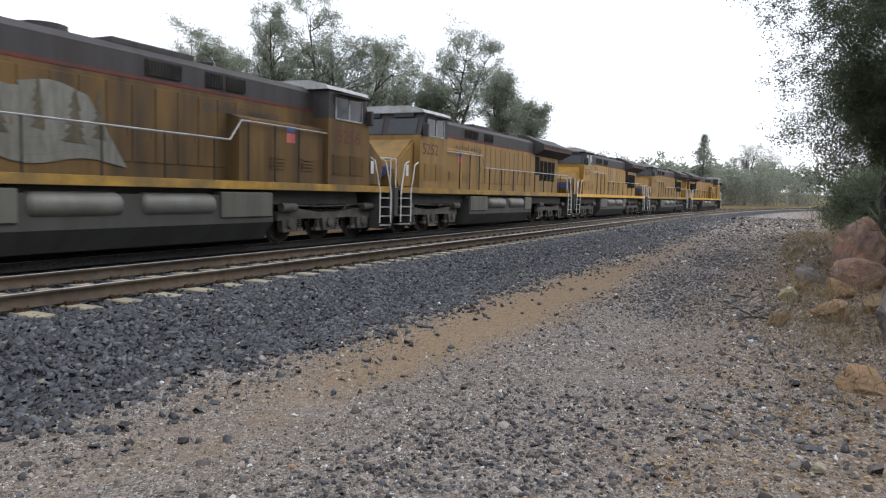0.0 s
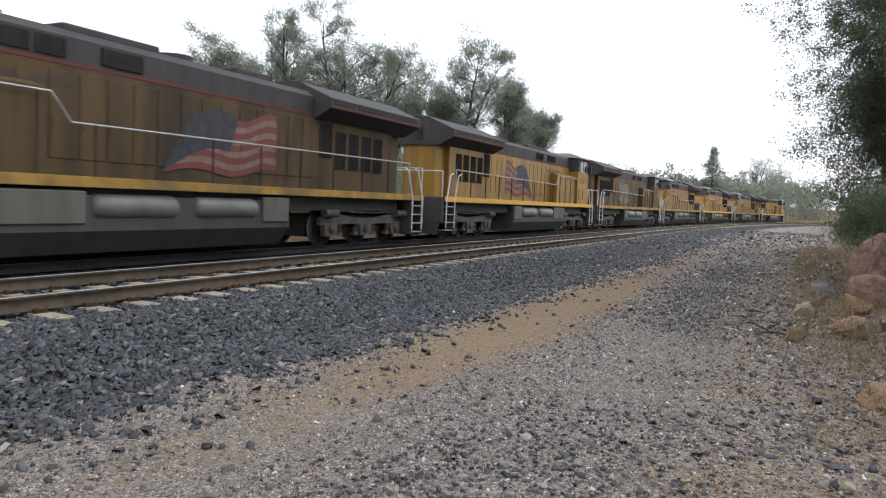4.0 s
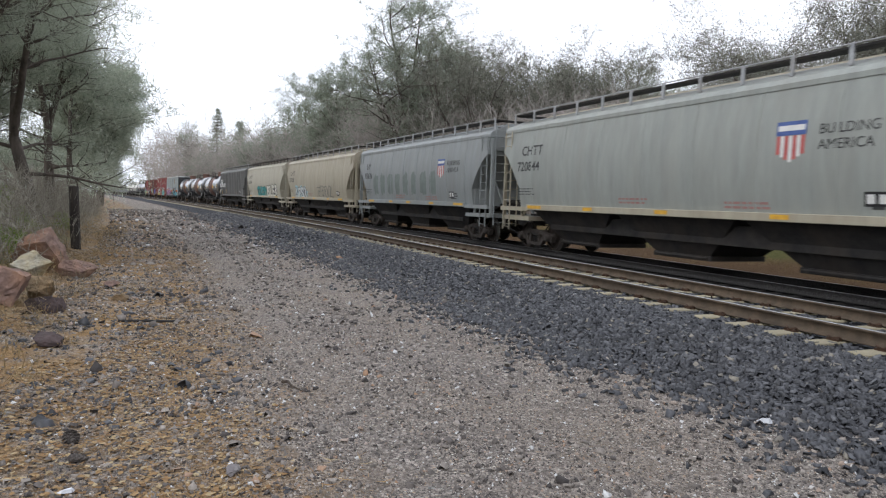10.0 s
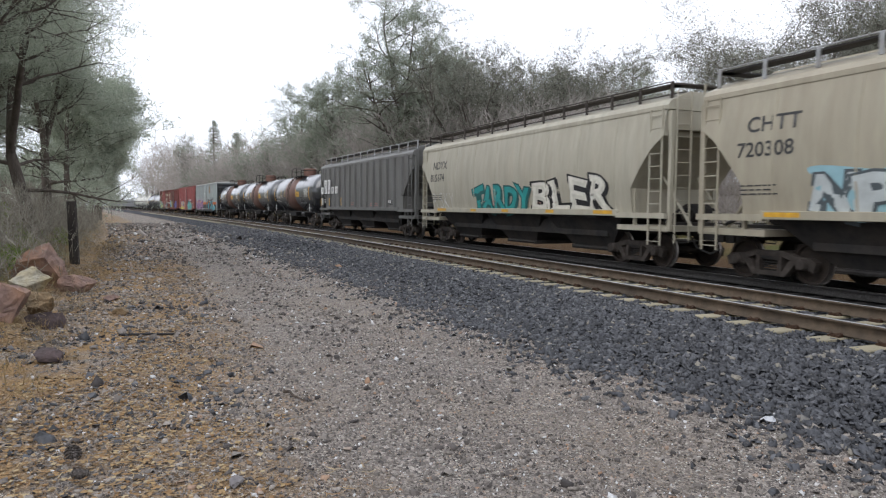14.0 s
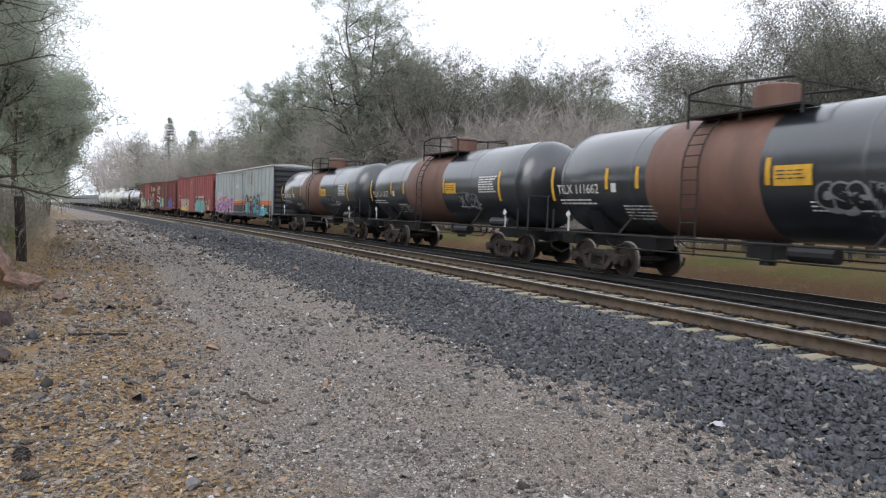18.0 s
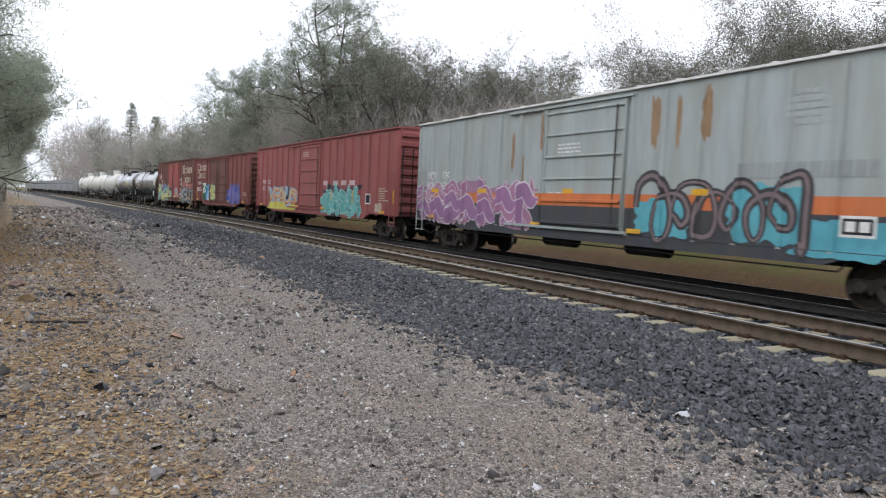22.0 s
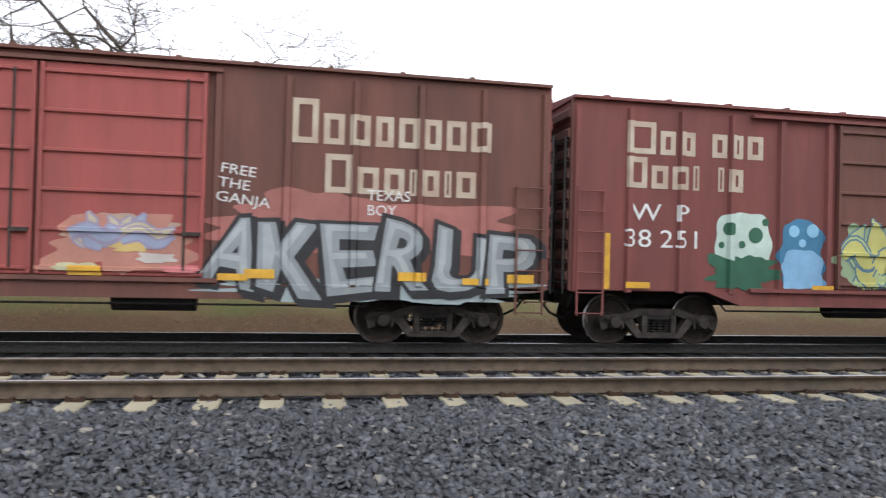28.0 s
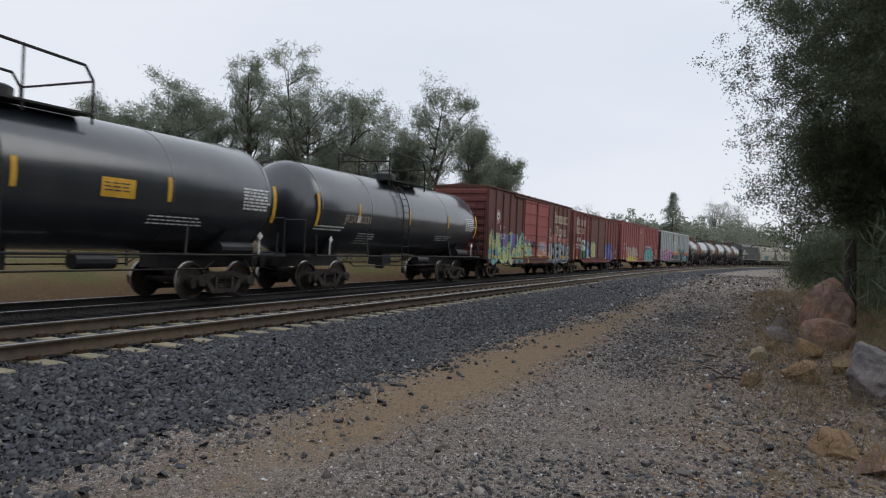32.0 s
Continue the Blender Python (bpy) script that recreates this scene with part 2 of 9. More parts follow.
def grid_sheet(name, s_list, d_list, material, lift=0.0):
    s, d = np.meshgrid(s_list, d_list, indexing="ij")
    x, y, th = on_line(s, d)
    z = ground_z(s, d) + lift
    v = np.stack([x, y, z], -1).reshape(-1, 3)
    n, m = s.shape
    i = np.arange(n - 1)[:, None] * m + np.arange(m - 1)[None]
    f = np.stack([i, i + m, i + m + 1, i + 1], -1).reshape(-1, 4)
    return bulk(name, v, f, material, smooth=True)


# ground colours follow the strips of the place: bank, road, ballast, far verge
def ground_material():
    m = bpy.data.materials.new("ground_earth")
    m.use_nodes = True
    n, l = m.node_tree.nodes, m.node_tree.links
    bsdf = n["Principled BSDF"]
    bsdf.inputs["Roughness"].default_value = 0.85
    bsdf.inputs["Specular IOR Level"].default_value = 0.16
    at = n.new("ShaderNodeAttribute")
    at.attribute_name = "across"
    co = n.new("ShaderNodeTexCoord")

    def noise(scale, detail=6, rough=0.6):
        t = n.new("ShaderNodeTexNoise")
        t.inputs["Scale"].default_value, t.inputs["Detail"].default_value, t.inputs["Roughness"].default_value = scale, detail, rough
        l.new(co.outputs["Object"], t.inputs["Vector"])
        return t.outputs["Fac"]

    def ramp(src, *stops):
        r = n.new("ShaderNodeValToRGB")
        e = r.color_ramp.elements
        while len(e) < len(stops):
            e.new(0.5)
        for q, (p, c) in zip(e, stops):
            q.position, q.color = p, (*c, 1)
        l.new(src, r.inputs["Fac"])
        return r.outputs["Color"]

    def cells(scale, *stops):
        # single grains of gravel, each with its own colour
        v = n.new("ShaderNodeTexVoronoi")
        v.inputs["Scale"].default_value = scale
        l.new(co.outputs["Object"], v.inputs["Vector"])
        sp = n.new("ShaderNodeSeparateColor")
        l.new(v.outputs["Color"], sp.inputs["Color"])
        return ramp(sp.outputs["Red"], *stops), v.outputs["Distance"]

    def mix(f, a, b):
        q = n.new("ShaderNodeMix")
        q.data_type = "RGBA"
        l.new(f, q.inputs[0])
        l.new(a, q.inputs[6])
        l.new(b, q.inputs[7])
        return q.outputs[2]

    def band(lo, hi, soft):
        # 1 between lo and hi of the coordinate across, with a ragged edge
        j = n.new("ShaderNodeMath")
        j.operation = "MULTIPLY_ADD"
        l.new(noise(0.9, 5), j.inputs[0])
        j.inputs[1].default_value = 1.4
        l.new(at.outputs["Fac"], j.inputs[2])
        out = None
        for a, b in ((lo - soft, lo + soft), (hi + soft, hi - soft)):
            r = n.new("ShaderNodeMapRange")
            r.interpolation_type = "SMOOTHSTEP"
            r.inputs["From Min"].default_value, r.inputs["From Max"].default_value = a + 0.7, b + 0.7
            l.new(j.outputs[0], r.inputs["Value"])
            if out is None:
                out = r.outputs["Result"]
            else:
                p = n.new("ShaderNodeMath")
                p.operation = "MULTIPLY"
                l.new(out, p.inputs[0])
                l.new(r.outputs["Result"], p.inputs[1])
                out = p.outputs[0]
        return out

    fine, grain = cells(70, (0.0, (0.069, 0.058, 0.053)), (0.35, (0.193, 0.170, 0.151)), (0.7, (0.331, 0.293, 0.255)), (0.9, (0.469, 0.418, 0.369)), (0.96, (0.496, 0.353, 0.229)), (0.985, (0.782, 0.782, 0.713)))
    coarse, lumps = cells(30, (0.0, (0.062, 0.058, 0.062)), (0.4, (0.166, 0.151, 0.140)), (0.8, (0.303, 0.267, 0.243)), (0.98, (0.578, 0.523, 0.471)))
    gravel = mix(ramp(noise(2.2, 5), (0.42, (0.1, 0.1, 0.1)), (0.62, (0.8, 0.8, 0.8))), fine, coarse)
    dirt = mix(ramp(noise(9, 8, 0.7), (0.35, (0, 0, 0)), (0.65, (0.75, 0.75, 0.75))), fine, ramp(noise(12, 8, 0.7), (0.3, (0.170, 0.134, 0.100)), (0.7, (0.306, 0.242, 0.178))))
    road = mix(ramp(noise(0.55, 4), (0.42, (0, 0, 0)), (0.66, (0.75, 0.75, 0.75))), gravel, dirt)
    # a bare sandy patch of dirt where cars have turned
    sand = ramp(noise(14, 8, 0.7), (0.3, (0.22, 0.145, 0.083)), (0.7, (0.38, 0.275, 0.165)))
    pt = n.new("ShaderNodeAttribute")
    pt.attribute_name = "sandy"
    j = n.new("ShaderNodeMath")
    j.operation = "MULTIPLY_ADD"
    l.new(noise(1.6, 7, 0.7), j.inputs[0])
    j.inputs[1].default_value = 0.9
    l.new(pt.outputs["Fac"], j.inputs[2])
    road = mix(ramp(j.outputs[0], (0.64, (0, 0, 0)), (1.05, (0.85, 0.85, 0.85))), road, sand)
    litter = ramp(noise(26, 8, 0.8), (0.3, (0.12, 0.078, 0.042)), (0.5, (0.32, 0.20, 0.092)), (0.7, (0.50, 0.345, 0.17)))
    lf = n.new("ShaderNodeAttribute")
    lf.attribute_name = "leafy"
    jl = n.new("ShaderNodeMath")
    jl.operation = "MULTIPLY"
    l.new(ramp(noise(1.1, 6), (0.38, (0, 0, 0)), (0.58, (0.95, 0.95, 0.95))), jl.inputs[0])
    l.new(lf.outputs["Fac"], jl.inputs[1])
    bank = mix(jl.outputs[0], gravel, litter)
    bed = ramp(noise(26, 6, 0.7), (0.3, (0.014, 0.015, 0.018)), (0.7, (0.085, 0.088, 0.099)))
    # far track's bed: soot plus the train's shade, painted in as near black
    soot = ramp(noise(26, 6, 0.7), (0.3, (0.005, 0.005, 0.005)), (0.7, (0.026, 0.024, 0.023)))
    grass = ramp(noise(18, 8, 0.8), (0.3, (0.09, 0.06, 0.03)), (0.55, (0.21, 0.145, 0.075)), (0.75, (0.30, 0.22, 0.12)))
    green = ramp(noise(14, 8, 0.8), (0.3, (0.06, 0.075, 0.02)), (0.7, (0.17, 0.175, 0.06)))
    meadow = mix(ramp(noise(0.35, 4), (0.42, (0, 0, 0)), (0.62, (0.85, 0.85, 0.85))), grass, green)
    c = mix(band(-7.4, -3.2, 0.7), bank, road)
    c = mix(band(-3.3, 2.2, 0.3), c, bed)
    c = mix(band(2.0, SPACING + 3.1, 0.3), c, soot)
    c = mix(band(SPACING + 3.1, 3000, 0.4), c, meadow)
    slope = ramp(noise(22, 8, 0.8), (0.3, (0.055, 0.030, 0.017)), (0.5, (0.14, 0.085, 0.045)), (0.75, (0.25, 0.17, 0.095)))
    c = mix(band(SPACING + 3.2, SPACING + 5.6, 0.5), c, slope)
    c = mix(band(-3000, -10.5, 0.8), c, meadow)
    l.new(c, bsdf.inputs["Base Color"])
    bp = n.new("ShaderNodeBump")
    bp.inputs["Strength"].default_value, bp.inputs["Distance"].default_value = 0.8, 0.03
    hs = n.new("ShaderNodeMath")
    hs.operation = "SUBTRACT"
    l.new(noise(42, 6, 0.7), hs.inputs[0])
    l.new(grain, hs.inputs[1])
    l.new(hs.outputs[0], bp.inputs["Height"])
    l.new(bp.outputs["Normal"], bsdf.inputs["Normal"])
    return m


M_GROUND = ground_material()
s_list = np.concatenate([np.linspace(-850, -120, 50), np.linspace(-110, -32, 60), np.arange(-30, 30.01, 0.2), np.linspace(32, 110, 60), np.linspace(120, 850, 50)])
d_list = np.concatenate([[-900, -500, -250, -120, -70, -45, -30, -22, -18], np.arange(-16, 16.01, 0.2), [18, 21, 25, 30, 40, 55, 80, 120, 250, 500, 900]])
ground_me = grid_sheet("ground", s_list, d_list, M_GROUND)
across = ground_me.attributes.new("across", "FLOAT", "POINT")
across.data.foreach_set("value", np.tile(d_list, len(s_list)).astype(np.float32))
sandy = ground_me.attributes.new("sandy", "FLOAT", "POINT")
gs_, gd_ = np.meshgrid(s_list, d_list, indexing="ij")
sandy.data.foreach_set("value", (np.exp(-((gs_ - 10.0) / 6.0) ** 2 - ((gd_ + 4.75 + 0.02 * (gs_ - 10)) / 0.95) ** 2) * 0.75 + np.exp(-((gs_ - 22) / 13) ** 2 - ((gd_ + 4.9) / 0.8) ** 2) * 0.45 + np.exp(-((gs_ - 18) / 10) ** 2 - ((gd_ + 7.9) / 0.8) ** 2) * 0.55).ravel().astype(np.float32))
leafy = ground_me.attributes.new("leafy", "FLOAT", "POINT")
leafy.data.foreach_set("value", (0.35 + 0.65 * smooth_step(4, -3, gs_)).ravel().astype(np.float32))
ground = tagged(new("ground", ground_me), "gravel road, dark ballast and dry grassy verges along the railway", "ground", kind="structure")


# ---- the two tracks ----
RAIL_FORM = [(-0.075, 0), (0.075, 0), (0.075, 0.012), (0.012, 0.04), (0.010, 0.125), (0.036, 0.14), (0.036, 0.168), (-0.036, 0.168), (-0.036, 0.14), (-0.010, 0.125), (-0.012, 0.04), (-0.075, 0.012)]


def rail(parent, off, top, side):
    s = np.concatenate([np.arange(-400, -60, 4.0), np.arange(-60, 60, 1.0), np.arange(60, 401, 4.0)])
    x, y, th = on_line(s, off)
    n, k = len(s), len(RAIL_FORM)
    v = np.array([[(xx - math.sin(t) * a, yy + math.cos(t) * a, top - 0.168 + c) for a, c in RAIL_FORM] for xx, yy, t in zip(x, y, th)]).reshape(-1, 3)
    f, mats = [], []
    for i in range(n - 1):
        for j in range(k):
            f.append((i * k + j, i * k + (j + 1) % k, (i + 1) * k + (j + 1) % k, (i + 1) * k + j))
            mats.append(1 if j == 6 else 0)
    me = bulk("rail", v, np.array(f), side)
    me.materials.append(M_RAIL_TOP)
    me.polygons.foreach_set("material_index", np.array(mats, np.int32))
    ob = new("rail", me)
    ob.parent = parent
    return ob


near_track = tagged(new("near_track"), "empty railway track with rusty brown rails on concrete ties", "railway track", kind="structure")
far_track = tagged(new("far_track"), "sooty railway track with polished rails, coloured dark for the train's shade", "railway track", kind="structure")
for off in (-0.7525, 0.7525):
    rail(near_track, off, RAIL_Z, M_RAIL)
    # far rail sides are painted shade-dark, not rust
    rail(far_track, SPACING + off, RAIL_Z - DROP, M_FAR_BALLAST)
M_STEEL_DARK = mat("sooty_steel", (0.012, 0.012, 0.013), (0.035, 0.032, 0.03), 5, 0.75, 0.2, 0.2, 60, dirt=(0.06, 0.045, 0.035), dirt_scale=1.5)
M_BOGIE = mat("bogie_iron", (0.035, 0.028, 0.024), (0.085, 0.07, 0.06), 7, 0.8, 0.3, 0.3, 60, dirt=(0.02, 0.016, 0.014), dirt_scale=3)
M_TREAD = mat("wheel_tread", (0.25, 0.22, 0.2), (0.4, 0.38, 0.36), 6, 0.4, 0.9, 0.1, 60)
M_WHEEL = mat("wheel_plate", (0.02, 0.016, 0.014), (0.05, 0.035, 0.026), 8, 0.85, 0.2, 0.2, 60)
M_WHITE = mat("white_paint", (0.62, 0.62, 0.6), (0.74, 0.74, 0.72), 5, 0.6, bump=0.05, dirt=(0.4, 0.38, 0.35), dirt_scale=2, dirt_amount=0.4)
M_CREAM = mat("faded_cream", (0.42, 0.35, 0.27), (0.55, 0.48, 0.38), 6, 0.8, bump=0.05, dirt=(0.28, 0.13, 0.09), dirt_scale=3)
M_BLACK = mat("black_paint", (0.01, 0.01, 0.012), (0.022, 0.022, 0.024), 4, 0.5, bump=0.05)
M_YELLOW = mat("reflector_yellow", (0.62, 0.33, 0.02), (0.72, 0.42, 0.04), 6, 0.5, bump=0.05, dirt=(0.4, 0.22, 0.05), dirt_scale=4)
M_TEXT_DARK = mat("stencil_black", (0.03, 0.03, 0.032), (0.06, 0.06, 0.06), 6, 0.7, bump=0.05)
M_REDTEXT = mat("stencil_red", (0.30, 0.15, 0.14), (0.36, 0.20, 0.18), 6, 0.7, bump=0.05)
M_BLUE = mat("logo_blue", (0.05, 0.09, 0.26), (0.08, 0.13, 0.33), 6, 0.6, bump=0.05)
M_RED = mat("logo_red", (0.42, 0.08, 0.08), (0.5, 0.14, 0.12), 6, 0.6, bump=0.05)
M_GALV = mat("galvanised", (0.32, 0.33, 0.34), (0.48, 0.49, 0.5), 8, 0.5, 0.5, 0.1, 60, dirt=(0.2, 0.15, 0.1), dirt_scale=2, dirt_amount=0.5)
M_GLASS = mat("cab_glass", (0.012, 0.016, 0.02), (0.02, 0.025, 0.03), 2, 0.08, 0.0, 0.0)


def paint(name, c, dirt, amount=0.6, rough=0.55, streak=True, scale=0.9):
    """Weathered car paint: upright streaks of dirt over a base colour."""
    a, b = tuple(v * 0.86 for v in c), tuple(min(1, v * 1.1) for v in c)
    return mat(name, a, b, 1.6, rough, 0.0, 0.12, 35, dirt=dirt, dirt_scale=scale, dirt_amount=amount, stretch=(2.2, 2.2, 0.35) if streak else (1, 1, 1))


P_GREY = paint("hopper_grey", (0.245, 0.262, 0.262), (0.24, 0.24, 0.22), 0.5)
P_TAN = paint("hopper_tan", (0.365, 0.330, 0.252), (0.30, 0.255, 0.19), 0.55)
P_PALE = paint("hopper_pale", (0.285, 0.302, 0.280), (0.29, 0.288, 0.255), 0.45)
P_CREAM = paint("hopper_cream", (0.40, 0.375, 0.30), (0.33, 0.29, 0.22), 0.5)
P_COVER = paint("hopper_drab", (0.150, 0.150, 0.143), (0.10, 0.09, 0.08), 0.6)
P_TANK = paint("tank_black", (0.015, 0.018, 0.023), (0.036, 0.039, 0.043), 0.5, 0.3)
for key, value in (("Specular IOR Level", 0.9), ("Coat Weight", 0.8), ("Coat Roughness", 0.14)):
    P_TANK.node_tree.nodes["Principled BSDF"].inputs[key].default_value = value
P_BAND = paint("tank_rust", (0.165, 0.085, 0.062), (0.09, 0.05, 0.038), 0.6, 0.6)
P_TANKW = paint("tank_white", (0.66, 0.66, 0.60), (0.34, 0.28, 0.2), 0.55, 0.45)
P_BOX_RED = paint("boxcar_red", (0.33, 0.075, 0.065), (0.20, 0.06, 0.05), 0.6, 0.7)
P_BOX_PINK = paint("boxcar_faded_red", (0.285, 0.078, 0.073), (0.19, 0.075, 0.068), 0.6, 0.7)
P_BOX_BROWN = paint("boxcar_brown", (0.15, 0.06, 0.045), (0.07, 0.038, 0.03), 0.6, 0.8)
P_BOX_RUST = paint("boxcar_oxide", (0.19, 0.058, 0.05), (0.11, 0.04, 0.035), 0.6, 0.8)
P_BOX_GREY = paint("boxcar_grey", (0.340, 0.383, 0.383), (0.28, 0.25, 0.2), 0.45, 0.6)
P_DARK_BAND = paint("boxcar_charcoal", (0.045, 0.05, 0.06), (0.07, 0.06, 0.05), 0.5, 0.7)
P_ORANGE = paint("boxcar_orange", (0.55, 0.16, 0.05), (0.4, 0.12, 0.06), 0.4, 0.7)
P_GONDOLA = paint("gondola_grey", (0.36, 0.37, 0.38), (0.2, 0.2, 0.2), 0.5)
P_LOCO_Y = paint("loco_yellow", (0.325, 0.172, 0.016), (0.11, 0.065, 0.022), 0.8, 0.5, True, 0.7)
P_LOCO_D = paint("loco_dusty_yellow", (0.140, 0.078, 0.020), (0.026, 0.019, 0.013), 0.9, 0.75, True, 0.65)
P_LOCO_S = paint("loco_sooty_yellow", (0.088, 0.053, 0.019), (0.018, 0.014, 0.011), 0.9, 0.8, True, 0.6)
P_LOCO_BOX = paint("loco_dusty_box", (0.125, 0.122, 0.104), (0.06, 0.052, 0.044), 0.6, 0.8)
P_LOCO_M = paint("loco_faded_yellow", (0.27, 0.155, 0.04), (0.10, 0.068, 0.036), 0.65, 0.7)
P_LOCO_G = paint("loco_grey_roof", (0.046, 0.042, 0.043), (0.026, 0.020, 0.018), 0.7, 0.75)
P_LOCO_U = paint("loco_grey_under", (0.058, 0.058, 0.052), (0.036, 0.031, 0.027), 0.6, 0.8)
P_LOCO_R = paint("loco_red_stripe", (0.125, 0.026, 0.023), (0.045, 0.024, 0.02), 0.7, 0.75)


def lathe(bm, profile, n=24, centre=(0, 0, 0), axis="y"):
    """Turns (r, t) pairs about an axis through centre."""
    rings = []
    for r, t in profile:
        ring = []
        for i in range(n):
            a = 2 * math.pi * i / n
            c, s = r * math.cos(a), r * math.sin(a)
            p = (c, t, s) if axis == "y" else (t, c, s) if axis == "x" else (c, s, t)
            ring.append(bm.verts.new(Vector(p) + Vector(centre)))
        rings.append(ring)
    for a, b in zip(rings, rings[1:]):
        for i in range(n):
            bm.faces.new((a[i], a[(i + 1) % n], b[(i + 1) % n], b[i]))
    bm.faces.new(rings[0][::-1])
    bm.faces.new(rings[-1])
    return bm


# ---- bogies: meshes built once, shared by all cars ----
def shape(name, bm, materials, smooth=False):
    me = bpy.data.meshes.new(name)
    bmesh.ops.recalc_face_normals(bm, faces=bm.faces)
    if smooth:
        for f in bm.faces:
            f.smooth = True
    bm.to_mesh(me)
    bm.free()
    for m in materials if isinstance(materials, (list, tuple)) else [materials]:
        me.materials.append(m)
    return me


def wheelset_mesh(r):
    b = bmesh.new()
    for k in (-1, 1):
        y = 0.75 * k
        lathe(b, [(0.11, y + 0.09 * k), (0.12, y + 0.05 * k), (0.17, y + 0.03 * k), (r * 0.82, y + 0.02 * k), (r * 0.85, y + 0.075 * k), (r * 0.985, y + 0.075 * k),
                  (r, y - 0.03 * k), (r + 0.028, y - 0.045 * k), (r + 0.022, y - 0.068 * k), (r * 0.84, y - 0.07 * k), (r * 0.80, y - 0.03 * k), (0.12, y - 0.06 * k)], 28)
        for i in range(4):
            a = math.pi / 4 + i * math.pi / 2
            cyl(b, (0.26 * math.cos(a), y + 0.028 * k, 0.26 * math.sin(a)), (0.26 * math.cos(a), y + 0.036 * k, 0.26 * math.sin(a)), 0.05, 8)
    cyl(b, (0, -1.05, 0), (0, 1.05, 0), 0.085, 12)
    for f in b.faces:
        c = f.calc_center_median()
        rr = math.hypot(c.x, c.z)
        f.material_index = 1 if abs(rr - r) < 0.012 and abs(abs(c.y) - 0.77) < 0.06 else 0
    return shape("wheelset", b, [M_WHEEL, M_TREAD], False)


def side_frame_mesh(k):
    b = bmesh.new()
    y0, y1 = 0.90 * k, 1.06 * k
    top = [(-1.16, 0.30), (-1.20, 0.46), (-1.1, 0.56), (-0.72, 0.58), (-0.42, 0.68), (0.42, 0.68), (0.72, 0.58), (1.1, 0.56), (1.20, 0.46), (1.16, 0.30)]
    # top member, tension members and jaws as separate solids of one casting
    prism(b, top[1:9] + [(1.1, 0.42), (0.70, 0.44), (0.36, 0.56), (-0.36, 0.56), (-0.70, 0.44), (-1.1, 0.42)], y0, y1)
    for q in (-1, 1):
        prism(b, [(q * 0.72, 0.46), (q * 0.58, 0.54), (q * 0.34, 0.22), (q * 0.44, 0.14)], y0, y1)
        prism(b, [(q * 0.34, 0.62), (q * 0.24, 0.62), (q * 0.24, 0.2), (q * 0.34, 0.2)], y0, y1)
        prism(b, [(q * 0.70, 0.34), (q * 0.70, 0.5), (q * 0.76, 0.5), (q * 0.74, 0.3)], y0, y1)
        prism(b, [(q * 1.20, 0.5), (q * 1.02, 0.5), (q * 1.02, 0.32), (q * 1.14, 0.28)], y0, y1)
        lathe(b, [(0.03, y1 + 0.09 * k), (0.10, y1 + 0.08 * k), (0.125, y1 + 0.02 * k), (0.135, y1 - 0.1 * k)], 14, (q * 0.889, 0, 0.43))
    prism(b, [(-0.44, 0.14), (0.44, 0.14), (0.38, 0.24), (-0.38, 0.24)], y0, y1)
    return shape("side_frame", b, M_BOGIE)


def spring_mesh(k):
    b = bmesh.new()
    for i in range(4):
        x = -0.18 + 0.12 * i
        for j in range(5):
            lathe(b, [(0.035, 0.245 + j * 0.05), (0.055, 0.262 + j * 0.05), (0.035, 0.28 + j * 0.05)], 8, (x, (0.93 + 0.02) * k, 0), "z")
    box(b, -0.3, 0.3, 0.86 * k, 1.03 * k, 0.49, 0.57) if k > 0 else box(b, -0.3, 0.3, 1.03 * k, 0.86 * k, 0.49, 0.57)
    return shape("spring_nest", b, M_STEEL_DARK)


def bolster_mesh():
    b = bmesh.new()
    box(b, -0.22, 0.22, -1.0, 1.0, 0.46, 0.66, 0.02)
    cyl(b, (0, 0, 0.6), (0, 0, 0.8), 0.2, 16)
    for q in (-0.47, 0.47):
        box(b, q - 0.04, q + 0.04, -0.8, 0.8, 0.33, 0.43)
        for k in (-1, 1):
            box(b, q - 0.05, q + 0.05, 0.68 * k - 0.07, 0.68 * k + 0.07, 0.26, 0.56)
    return shape("bogie", b, M_BOGIE)


ME_WHEEL = wheelset_mesh(0.457)
ME_FRAME = {k: side_frame_mesh(k) for k in (-1, 1)}
ME_SPRING = {k: spring_mesh(k) for k in (-1, 1)}
ME_BOLSTER = bolster_mesh()
WHEELS = []


def child(name, me, parent, x=0.0, y=0.0, z=0.0, turn=None):
    ob = new(name, me)
    ob.parent = parent
    ob.location = (x, y, z)
    if turn is not None:
        ob.rotation_euler = (0, 0, turn)
    return ob


def add_wheelset(parent, x, z, me):
    ob = new("wheelset", me)
    ob.parent = parent
    ob.matrix_parent_inverse = Matrix.Translation((x, 0, z))
    WHEELS.append(ob)
    return ob


def add_bogie(car, x):
    b = child("bogie", ME_BOLSTER, car, x)
    for k in (-1, 1):
        child("side_frame", ME_FRAME[k], b)
        child("spring_nest", ME_SPRING[k], b)
    for q in (-0.889, 0.889):
        add_wheelset(b, q, 0.457, ME_WHEEL)
    return b


